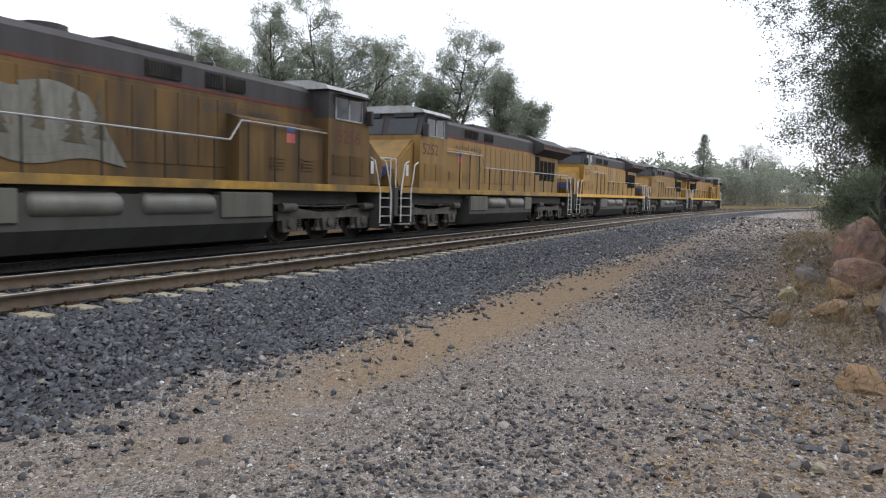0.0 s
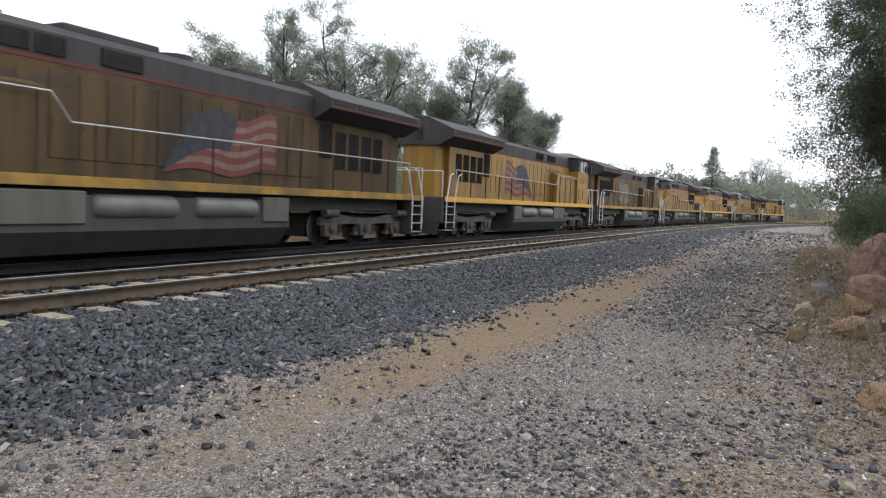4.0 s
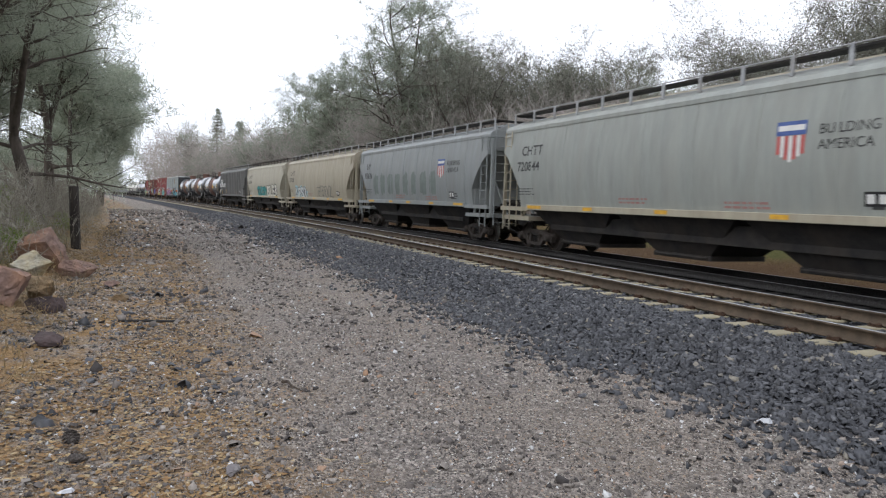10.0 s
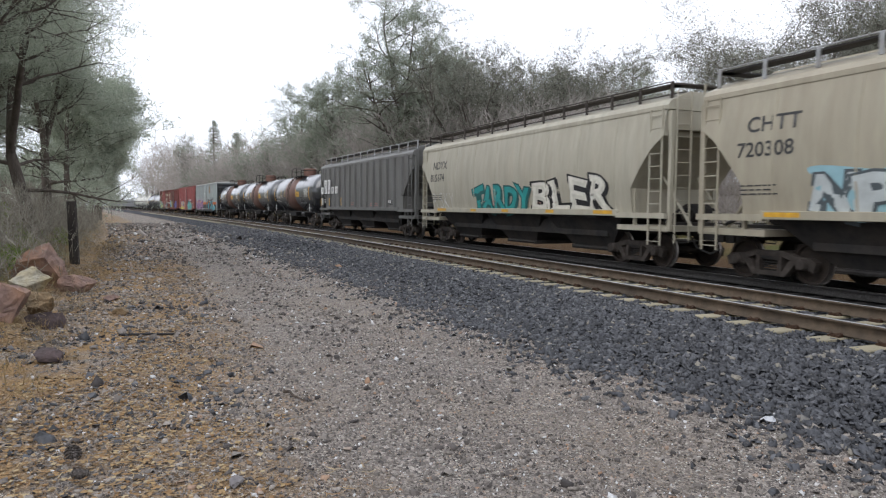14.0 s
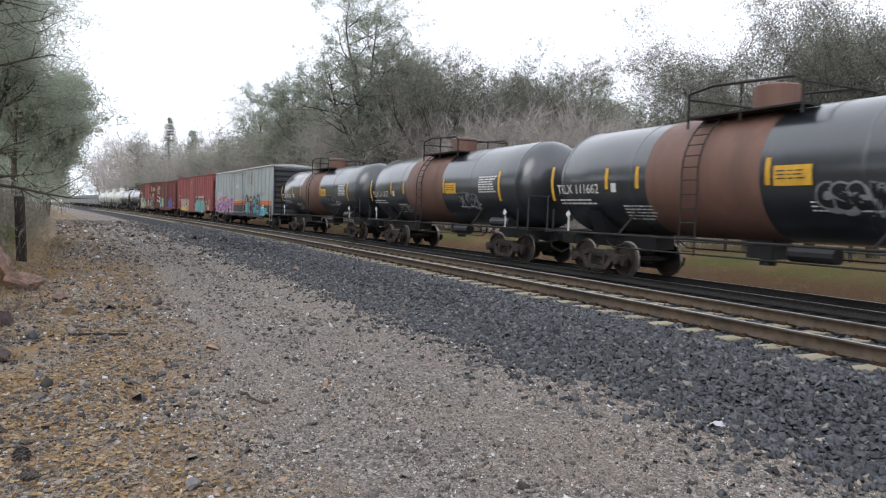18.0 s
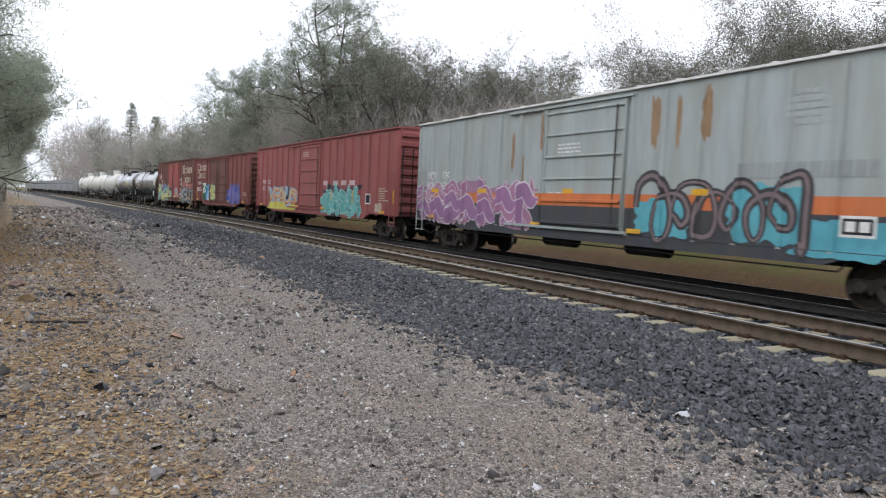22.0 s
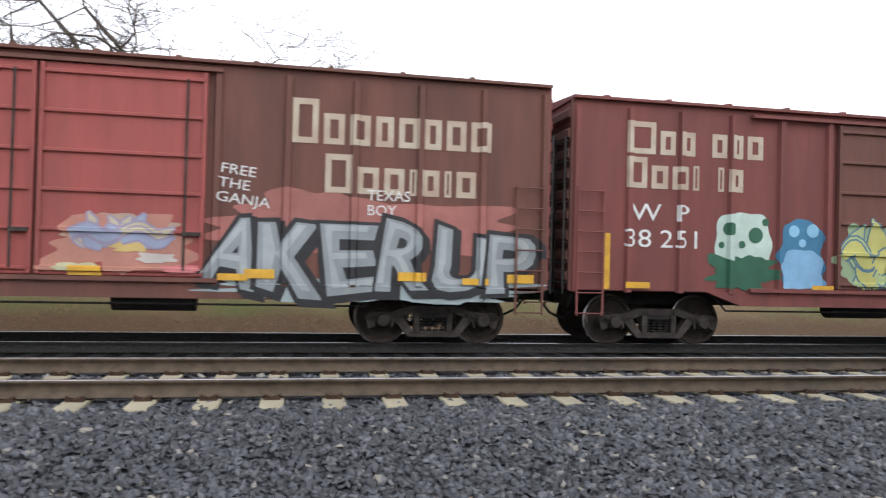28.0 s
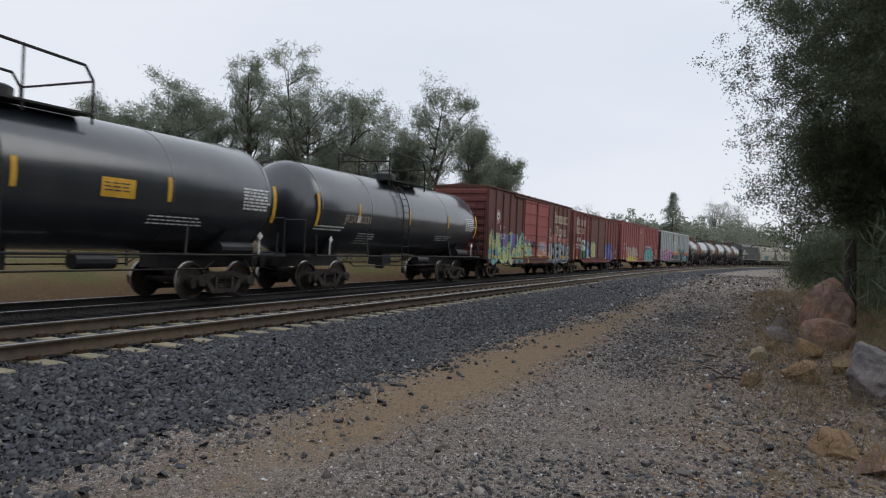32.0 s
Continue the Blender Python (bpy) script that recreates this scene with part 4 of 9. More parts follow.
        lathe(b, [(0.22, q * (hx + 0.2)), (0.24, q * (hx + 0.22)), (0.22, q * (hx + 0.24))], 16, (0, 0.55, 2.4), "x") if q < 0 else None
        for y in (-1.33, -0.87):
            box(b, min(q * (hx + 0.11), q * (hx + 0.14)), max(q * (hx + 0.11), q * (hx + 0.14)), y - 0.018, y + 0.018, 0.95, 3.75)
        part("end_ladder", b, M_STEEL_DARK, car)
        add_bogie(car, q * (hx - 1.9))
    b = bmesh.new()
    box(b, -hx + 0.1, hx - 0.1, -0.28, 0.28, 0.72, 1.02)
    for x in (-2.4, 1.0):
        cyl(b, (x, -0.85, 0.72), (x + 1.3, -0.85, 0.72), 0.19, 12)
    pipe(b, [(-hx + 2.9, -1.25, 0.92), (-hx + 3.1, -1.3, 0.68), (hx - 3.1, -1.3, 0.68), (hx - 2.9, -1.25, 0.92)], 0.018, 5)
    part("underframe", b, M_STEEL_DARK, car)
    for z1, z2, m in bands:
        for a, c in ((-hx + 0.02, d0), (d1, hx - 0.02)):
            plate(car, "paint_band", a, c, z1, z2, m, flat_side(hy), 0.006)
        for a, c in doors:
            plate(car, "paint_band", a + 0.04, c - 0.04, z1, z2, m, flat_side(hy + 0.06), 0.006)
    add_couplers(car, length + reach)
    BOX_FORM[car.name] = (hy, xs, doors, z0, height)
    return car


# ---- covered hoppers ----
def hopper_side(z):
    return 1.56 - 0.15 * ((np.asarray(z, float) - 2.75) / 1.4) ** 2


def hopper(length, paint_m, label, mark, number, flat=False, shield=False, trim=None, rail_m=None, number_x=None, cut=1.25, letter_wide=1.15, plates=True):
    car = thing("hopper_car", label, "hopper car", "cars of the freight train")
    hx, eave, sill = length / 2 - 0.5, 4.12, 1.45
    side = (lambda z: np.full_like(np.asarray(z, float), 1.47)) if flat else hopper_side
    trim = trim or paint_m
    zs = np.array([sill, 1.75, 2.1, 2.3, 2.55, 2.8, 3.1, 3.4, eave])

    def x_cut(z):
        return hx - 0.12 - cut * float(np.clip((3.4 - z) / 1.3, 0, 1)) ** 0.75
    nx = 14
    for k in (-1, 1):
        b = bmesh.new()
        rows = [[b.verts.new((x_cut(z) * (2 * i / nx - 1), k * float(side(np.array([z]))[0]), z)) for i in range(nx + 1)] for z in zs]
        for r0, r1 in zip(rows, rows[1:]):
            for i in range(nx):
                b.faces.new((r0[i], r0[i + 1], r1[i + 1], r1[i]))
        for f in b.faces:
            f.smooth = not flat
        part("side_sheet", b, paint_m, car)
    # slope sheets at both ends
    for q in (-1, 1):
        b = bmesh.new()
        rows = [[b.verts.new((q * x_cut(z), k * (float(side(np.array([z]))[0]) - 0.01), z)) for k in (-1, 1)] for z in zs]
        for r0, r1 in zip(rows, rows[1:]):
            b.faces.new((r0[0], r0[1], r1[1], r1[0]))
        part("slope_sheet", b, paint_m, car)
        # end frame: corner posts, ladders and platform
        b = bmesh.new()
        for y in (-1.36, 1.36):
            box(b, q * hx - 0.05, q * hx + 0.05, y - 0.05, y + 0.05, 1.0, 4.0)
            box(b, q * (hx - 0.1 - cut) - 0.04, q * (hx - 0.1 - cut) + 0.04, y - 0.04, y + 0.04, 1.0, 2.1)
        box(b, min(q * (hx - 2.0), q * hx), max(q * (hx - 2.0), q * hx), -1.45, 1.45, 0.98, 1.12)
        for y in (-0.6, 0.6):
            cyl(b, (q * (hx - 0.05), y, 1.1), (q * (hx - 1.3), y, 2.6), 0.04, 6)
        box(b, min(q * (hx - 0.1), q * (hx + 0.02)), max(q * (hx - 0.1), q * (hx + 0.02)), -1.4, 1.4, 3.55, 4.02)
        part("end_frame", b, trim, car)
        ladder("ladder", car, q * (hx - 0.42), -1.5, 0.62, 4.1, 0.46, trim)
        ladder("end_ladder", car, q * (hx + 0.09), -1.05, 0.7, 4.5, 0.46, trim, along="y")
        b = bmesh.new()
        lathe(b, [(0.24, -0.35), (0.26, -0.3), (0.26, 0.3), (0.24, 0.35)], 14, (q * (hx - 0.9), 0.35, 1.45))
        pipe(b, [(q * (hx - 0.5), -1.1, 1.2), (q * (hx - 0.7), -0.4, 1.55), (q * (hx - 0.7), 0.8, 1.55)], 0.04, 6)
        part("brake_gear", b, M_STEEL_DARK, car)
        add_bogie(car, q * (hx - 1.75))
    # roof: eave band, rounded top, hatches and running board
    b = bmesh.new()
    ye = float(side(np.array([eave]))[0])
    prof = [(-ye - 0.03, eave - 0.06), (-ye - 0.03, eave + 0.05), (-ye + 0.05, eave + 0.16), (-0.75, eave + 0.42), (0.75, eave + 0.42), (ye - 0.05, eave + 0.16), (ye + 0.03, eave + 0.05), (ye + 0.03, eave - 0.06)]
    prism(b, prof, -hx + 0.05, hx - 0.05, "x")
    part("roof", b, paint_m, car)
    b = bmesh.new()
    prism(b, [(-0.36, eave + 0.41), (0.36, eave + 0.41), (0.33, eave + 0.56), (0, eave + 0.62), (-0.33, eave + 0.56)], -hx + 1.0, hx - 1.0, "x")
    part("hatch_cover", b, rail_m or trim, car)
    b = bmesh.new()
    for y in (-0.95, 0.95):
        box(b, -hx + 0.2, hx - 0.2, y - 0.2, y + 0.2, eave + 0.58, eave + 0.62)
    x = -hx + 0.25
    posts = []
    while x < hx:
        posts.append(x)
        x += (2 * hx - 0.5) / 13
    for q in (-1, 1):
        box(b, min(q * (hx - 0.5), q * (hx - 0.1)), max(q * (hx - 0.5), q * (hx - 0.1)), -1.15, 1.15, eave + 0.58, eave + 0.62)
    part("running_board", b, rail_m or M_STEEL_DARK, car)
    for y in (-1.17, 1.17):
        b = bmesh.new()
        for x in posts:
            box(b, x - 0.045, x + 0.045, y - 0.02, y + 0.02, eave + 0.25, eave + 0.66)
        cyl(b, (-hx + 0.2, y, eave + 0.66), (hx - 0.2, y, eave + 0.66), 0.016, 6)
        part("roof_rail", b, rail_m or M_GALV, car)
    # side sill, panel seams, pockets
    for k in (-1, 1):
        b = bmesh.new()
        ya, yb = (1.40, 1.55) if k > 0 else (-1.55, -1.40)
        box(b, -hx + 1.95, hx - 1.95, ya, yb, sill - 0.1, sill + 0.08, 0.01)
        for q in (-1, 1):
            box(b, min(q * (hx - 2.0), q * hx), max(q * (hx - 2.0), q * hx), ya + 0.02, yb - 0.02, sill - 0.14, sill)
        part("side_sill", b, trim, car)
        n = 15 if flat else 9
        for i in range(1, n):
            x = (hx - 0.3) * (2 * i / n - 1)
            zb = sill + 0.08 if abs(x) < hx - 0.2 - cut else 3.4 - (hx - 0.15 - abs(x)) * 1.3 / cut
            zz = np.linspace(zb, eave - 0.08, 7)
            w, d = (0.07, 0.12) if flat else (0.035, 0.014)
            b = bmesh.new()
            ring = [[b.verts.new((x + dx, k * (float(side(np.array([z]))[0]) + dd), z)) for dx, dd in ((-w, -0.01), (-w * 0.6, d), (w * 0.6, d), (w, -0.01))] for z in zz]
            for r0, r1 in zip(ring, ring[1:]):
                for j in range(3):
                    b.faces.new((r0[j], r0[j + 1], r1[j + 1], r1[j]))
            part("side_rib" if flat else "panel_seam", b, paint_m, car)
        for x0 in () if flat or not plates else (-hx + 2.05, -hx + 5.4, -0.3, hx - 5.6, hx - 3.0):
            plate(car, "reflector", x0, x0 + (0.9 if abs(x0) > hx - 3.2 else 0.48), sill - 0.05, sill + 0.05, M_YELLOW, flat_side(1.55), face=k)
    for cx in (-hx * 0.52, 0.0, hx * 0.52):
        b = bmesh.new()
        top, bot, yt, yb_ = hx * 0.262, 1.0, 1.38, 0.85
        v = [b.verts.new(p) for p in ((cx - top, -yt, sill), (cx + top, -yt, sill), (cx + top, yt, sill), (cx - top, yt, sill), (cx - bot, -yb_, 0.42), (cx + bot, -yb_, 0.42), (cx + bot, yb_, 0.42), (cx - bot, yb_, 0.42))]
        for q in ((0, 1, 5, 4), (1, 2, 6, 5), (2, 3, 7, 6), (3, 0, 4, 7), (4, 5, 6, 7)):
            b.faces.new([v[i] for i in q])
        box(b, cx - 1.05, cx + 1.05, -0.88, 0.88, 0.3, 0.42)
        cyl(b, (cx - 0.95, -0.9, 0.36), (cx + 0.95, -0.9, 0.36), 0.04, 6)
        part("hopper_pocket", b, M_STEEL_DARK, car)
    b = bmesh.new()
    box(b, -hx + 0.1, hx - 0.1, -0.3, 0.3, 0.85, 1.2)
    box(b, -hx + 2.9, hx - 2.9, -1.1, 1.1, 0.74, 1.2)
    part("centre_sill", b, M_STEEL_DARK, car)
    nx0 = -hx + 1.25 if number_x is None else number_x
    lettering(car, mark, nx0 + 0.25, 3.2, 0.46, M_TEXT_DARK, side, "reporting_mark", offset=0.006, wide=letter_wide)
    lettering(car, number, nx0, 2.68, 0.44, M_TEXT_DARK, side, "car_number", offset=0.006, wide=letter_wide)
    bars(car, nx0 + 0.1, 2.05, 1.0, 3, M_TEXT_DARK, side, height=0.03, gap=0.06)
    bars(car, -1.9, 1.75, 1.3, 2, M_REDTEXT, side, height=0.05)
    bars(car, 2.0, 1.7, 1.2, 2, M_REDTEXT, side, height=0.05)
    bars(car, hx - 3.4, 1.85, 0.6, 3, M_TEXT_DARK, side, height=0.05, name="data_panel")
    plate(car, "data_plate", hx - 3.55, hx - 3.05, 1.7, 1.97, M_BLACK, side, 0.008)
    for i in range(2):
        plate(car, "data_plate", hx - 3.5 + 0.24 * i, hx - 3.34 + 0.24 * i, 1.75, 1.92, M_WHITE, side, 0.012)
    if shield:
        x0 = 3.4
        plate(car, "emblem_field", x0, x0 + 0.72, 3.1, 3.38, M_BLUE, side, 0.008)
        plate(car, "emblem_band", x0 + 0.04, x0 + 0.68, 3.19, 3.3, M_WHITE, side, 0.011)
        for i in range(7):
            lo = 2.72 - 0.16 * (1 - abs(i - 3) / 3)
            plate(car, "emblem_stripe", x0 + 0.02 + i * 0.098, x0 + 0.11 + i * 0.098, lo, 3.09, M_RED if i % 2 == 0 else M_WHITE, side, 0.008)
        lettering(car, "BUILDING", x0 + 1.0, 3.08, 0.28, M_TEXT_DARK, side, "slogan")
        lettering(car, "AMERICA", x0 + 1.0, 2.78, 0.28, M_TEXT_DARK, side, "slogan")
    add_couplers(car, length)
    return car


# ---- tank cars ----
TANK_R, TANK_Z = 1.44, 2.58


def tank_side(z):
    return np.sqrt(np.maximum(TANK_R ** 2 - (np.asarray(z, float) - TANK_Z) ** 2, 0.01))


def tank_car(length, shell, label, mark="", band=None, rails=M_STEEL_DARK, fittings=M_BLACK, strips=True, dome=P_BAND, panel=True):
    car = thing("tank_car", label, "tank car", "cars of the freight train")
    hx = length / 2 - 0.55
    b = bmesh.new()
    cap = 0.75
    prof = [(TANK_R * math.sin(a), -hx + cap * (1 - math.cos(a))) for a in np.linspace(0.06, math.pi / 2, 7)]
    prof += [(TANK_R, x) for x in np.linspace(-hx + cap, hx - cap, 9)[1:-1]]
    prof += [(TANK_R * math.cos(a), hx - cap + cap * math.sin(a)) for a in np.linspace(0, math.pi / 2 - 0.06, 7)]
    lathe(b, prof, 40, (0, 0, TANK_Z), "x")
    part("barrel", b, shell, car, smooth=True)
    if band:
        b = bmesh.new()
        lathe(b, [(TANK_R, -2.5), (TANK_R + 0.006, -2.49), (TANK_R + 0.006, 0.84), (TANK_R, 0.85)], 40, (0, 0, TANK_Z), "x")
        part("rust_band", b, band, car, "rusty brown band round the middle", smooth=True)
    for x in (-hx + cap, -hx / 2.2, hx / 2.2, hx - cap):
        b = bmesh.new()
        lathe(b, [(TANK_R, x - 0.03), (TANK_R + 0.008, x - 0.02), (TANK_R + 0.008, x + 0.02), (TANK_R, x + 0.03)], 40, (0, 0, TANK_Z), "x")
        part("weld_seam", b, shell, car, smooth=True)
    top = TANK_Z + TANK_R
    b = bmesh.new()
    up = 0.52 if dome is not M_BLACK else 0.22
    lathe(b, [(0.48, top - 0.15), (0.5, top + 0.05), (0.5, top + up), (0.44, top + up + 0.04)], 20, (0, 0, 0), "z")
    part("manway_dome", b, dome, car, smooth=False)
    tall = 0.95 if dome is M_BLACK else 0.55
    b = bmesh.new()
    for y in (-0.85, 0.85):
        box(b, -1.5, 1.5, y - 0.28, y + 0.28, top - 0.12, top - 0.08)
    for y in (-1.1, 1.1):
        pipe(b, [(-1.5, y, top - 0.35), (-1.5, y, top + tall - 0.1), (-0.8, y, top + tall), (1.3, y, top + tall - 0.1), (1.5, y, top + tall * 0.6), (1.5, y, top - 0.3)], 0.03, 6)
        cyl(b, (0, y, top - 0.3), (0, y, top + tall - 0.05), 0.025, 6)
    for q in (-1, 1):
        pipe(b, [(q * 1.5, -1.1, top + tall * 0.6), (q * 1.5, 1.1, top + tall * 0.6)], 0.025, 6)
    part("platform_rail", b, rails, car)
    for k in (-1, 1):
        b = bmesh.new()
        for dx in (-0.24, 0.24):
            pts = []
            for a in np.linspace(-0.15, 1.15, 9):
                pts.append((dx - 0.9, k * (TANK_R + 0.14) * math.cos(a), TANK_Z + (TANK_R + 0.14) * math.sin(a)))
            pipe(b, [(dx - 0.9, k * (TANK_R + 0.14), 0.75)] + pts, 0.02, 5)
        z = 0.85
        while z < TANK_Z:
            cyl(b, (-1.14, k * (TANK_R + 0.14), z), (-0.66, k * (TANK_R + 0.14), z), 0.014, 5)
            z += 0.32
        for a in np.linspace(0.1, 1.1, 7):
            cyl(b, (-1.14, k * (TANK_R + 0.14) * math.cos(a), TANK_Z + (TANK_R + 0.14) * math.sin(a)), (-0.66, k * (TANK_R + 0.14) * math.cos(a), TANK_Z + (TANK_R + 0.14) * math.sin(a)), 0.014, 5)
        part("ladder", b, rails, car)
        b = bmesh.new()
        pipe(b, [(-hx + 0.4, k * 1.5, 1.75), (-hx + 0.4, k * 1.5, 1.12), (hx - 0.4, k * 1.5, 1.12), (hx - 0.4, k * 1.5, 1.75)], 0.03, 6)
        for x in (-hx * 0.5, hx * 0.5):
            cyl(b, (x, k * 1.5, 1.12), (x + 0.35, k * 1.2, 1.75), 0.03, 6)
        pipe(b, [(-hx + 2.6, k * 1.3, 0.95), (-hx + 2.9, k * 1.3, 0.78), (hx - 2.9, k * 1.3, 0.78), (hx - 2.6, k * 1.3, 0.95)], 0.02, 5)
        part("handrail", b, rails, car)
        if strips:
            for x, w, z1, z2 in ((-hx + 0.5, 0.13, 2.0, 3.0), (-hx + 2.9, 0.11, 2.3, 2.85), (-0.4, 0.12, 2.3, 2.85), (3.25, 0.12, 2.3, 2.85), (hx - 0.55, 0.14, 2.0, 3.0)) if not band else ((-hx + 0.12, 0.13, 2.0, 3.0), (-hx + 2.62, 0.12, 2.3, 2.85), (-2.85, 0.12, 2.3, 2.85), (1.0, 0.12, 2.3, 2.85), (hx - 1.8, 0.14, 2.0, 3.0)):
                plate(car, "reflector_strip", x, x + w, z1, z2, M_YELLOW, tank_side, 0.01, k, 5)
    for q in (-1, 1):
        b = bmesh.new()
        box(b, min(q * (hx - 3.4), q * (hx + 0.1)), max(q * (hx - 3.4), q * (hx + 0.1)), -0.32, 0.32, 0.75, 1.15)
        prism(b, [(-1.25, 1.75), (-0.9, 1.12), (0.9, 1.12), (1.25, 1.75), (0.8, 1.4), (-0.8, 1.4)], q * (hx - 1.9) - 0.3, q * (hx - 1.9) + 0.3, "x")
        box(b, min(q * (hx - 0.9), q * (hx + 0.1)), max(q * (hx - 0.9), q * (hx + 0.1)), -1.45, 1.45, 1.08, 1.16)
        pipe(b, [(q * (hx + 0.05), -1.4, 1.12), (q * (hx + 0.05), -1.4, 2.15), (q * (hx + 0.05), 1.4, 2.15), (q * (hx + 0.05), 1.4, 1.12)], 0.028, 6)
        part("stub_sill", b, fittings, car)
        add_bogie(car, q * (hx - 1.9))
    b = bmesh.new()
    box(b, -0.35, 0.35, -0.3, 0.3, 0.75, 1.2)
    cyl(b, (0, 0, 0.6), (0, 0, 1.2), 0.18, 12)
    part("outlet_gear", b, fittings, car)
    for x0, x1, y, z in ((1.3, 2.3, -0.9, 0.95), (hx - 2.4, hx - 1.2, -1.2, 1.28)):
        b = bmesh.new()
        cyl(b, (x0, y, z), (x1, y, z), 0.17, 12)
        part("air_reservoir", b, fittings, car)
    if mark:
        lettering(car, mark, -hx + (0.42 if band else 2.1), 2.2, 0.36, M_WHITE if band else M_CREAM, tank_side, "car_number")
        bars(car, -hx + 0.5, 2.0, 1.7, 2, M_WHITE, tank_side, height=0.045)
        plate(car, "data_square", -hx + 2.85, -hx + 3.05, 2.22, 2.45, M_WHITE, tank_side, 0.01, -1, 2)
        bars(car, -hx + 3.2, 1.85, 1.1, 5, M_WHITE, tank_side, height=0.03)
        bars(car, hx - 4.7, 1.95, 1.6, 3, M_WHITE, tank_side, height=0.03)
        bars(car, hx - (3.1 if band else 1.75), 2.8, 1.05, 7, M_WHITE, tank_side, height=0.05, gap=0.035, name="data_panel")
        for q in (-1, 1):
            b = bmesh.new()
            x, z = q * (hx - 1.15), 1.62
            box(b, x - 0.012, x + 0.012, -1.515, -1.47, z - 0.5, z)
            prism(b, [(x - 0.11, z), (x, z - 0.11), (x + 0.11, z), (x, z + 0.11)], -1.53, -1.51)
            part("placard", b, M_WHITE, car, "white diamond placard on a bracket")
        if panel:
            px = 1.2 if band else 1.5
            plate(car, "warning_panel", px, px + 0.85, 2.28, 2.68, M_YELLOW, tank_side, 0.01, -1, 4)
            bars(car, px + 0.06, 2.56, 0.6, 3, M_TEXT_DARK, lambda z: tank_side(z) + 0.008, height=0.025)
    add_couplers(car, length)
    return car


def gondola(length, label):
    car = thing("gondola_car", label, "gondola car", "cars of the freight train")
    hx, hy, z0, z1 = length / 2 - 0.5, 1.5, 1.1, 3.3
    b = bmesh.new()
    for k in (-1, 1):
        box(b, -hx, hx, k * hy - 0.03, k * hy + 0.03, z0, z1)
        box(b, k * hx - 0.03, k * hx + 0.03, -hy, hy, z0, z1)
    box(b, -hx, hx, -hy, hy, z0 - 0.1, z0)
    part("body", b, P_GONDOLA, car)
    for k in (-1, 1):
        for i in range(11):
            x = -hx + 2 * hx * i / 10
            b = bmesh.new()
            box(b, x - 0.07, x + 0.07, min(k * hy, k * (hy + 0.1)), max(k * hy, k * (hy + 0.1)), z0, z1)
            part("side_post", b, P_GONDOLA, car)
        b = bmesh.new()
        box(b, -hx, hx, min(k * hy, k * (hy + 0.12)), max(k * hy, k * (hy + 0.12)), z1, z1 + 0.14)
        part("top_chord", b, P_GONDOLA, car)
        add_bogie(car, k * (hx - 1.8))
    b = bmesh.new()
    box(b, -hx, hx, -0.3, 0.3, 0.75, 1.0)
    part("centre_sill", b, M_STEEL_DARK, car)
    add_couplers(car, length)
    return car
# ---- locomotives ----
M_LOCO_FRAME = mat("dusty_bogie", (0.065, 0.060, 0.054), (0.15, 0.138, 0.122), 5, 0.8, 0.1, 0.3, 50, dirt=(0.03, 0.026, 0.022), dirt_scale=2.5, dirt_amount=0.8)


def loco_bogie_mesh(k):
    b = bmesh.new()
    y0, y1 = 0.98 * k, 1.14 * k
    prism(b, [(-2.35, 0.62), (-2.3, 0.86), (-1.5, 0.95), (-0.5, 0.84), (0.5, 0.84), (1.5, 0.95), (2.3, 0.86), (2.35, 0.62), (1.2, 0.66), (-1.2, 0.66)], y0, y1)
    for x in (-1.85, 0.0, 1.85):
        prism(b, [(x - 0.34, 0.66), (x - 0.28, 0.30), (x + 0.28, 0.30), (x + 0.34, 0.66)], y0, y1 + 0.03 * k)
        lathe(b, [(0.04, y1 + 0.12 * k), (0.13, y1 + 0.1 * k), (0.16, y1 + 0.02 * k)], 14, (x, 0, 0.53))
    for x in (-1.35, -0.5, 0.5, 1.35):
        for j in range(5):
            lathe(b, [(0.05, 0.4 + j * 0.055), (0.09, 0.425 + j * 0.055), (0.05, 0.45 + j * 0.055)], 9, (x, y1 - 0.05 * k, 0), "z")
        box(b, x - 0.12, x + 0.12, min(y0, y1), max(y0, y1), 0.30, 0.40)
    for x in (-2.0, 2.0):
        cyl(b, (x - 0.3, y1 + 0.08 * k, 0.98), (x + 0.3, y1 + 0.08 * k, 0.98), 0.12, 12)
    pipe(b, [(-2.2, y1 + 0.06 * k, 1.05), (-0.6, y1 + 0.06 * k, 1.0), (0.8, y1 + 0.06 * k, 1.02), (2.1, y1 + 0.06 * k, 1.1)], 0.02, 5)
    return shape("side_frame", b, M_LOCO_FRAME)


def loco_bolster_mesh():
    b = bmesh.new()
    box(b, -2.2, 2.2, -0.8, 0.8, 0.55, 0.9, 0.03)
    for x in (-1.85, 0, 1.85):
        box(b, x - 0.4, x + 0.4, -0.55, 0.55, 0.25, 0.9, 0.05)
    return shape("bogie", b, M_STEEL_DARK)


ME_LOCO_WHEEL = wheelset_mesh(0.533)
ME_LOCO_FRAME = {k: loco_bogie_mesh(k) for k in (-1, 1)}
ME_LOCO_BOLSTER = loco_bolster_mesh()


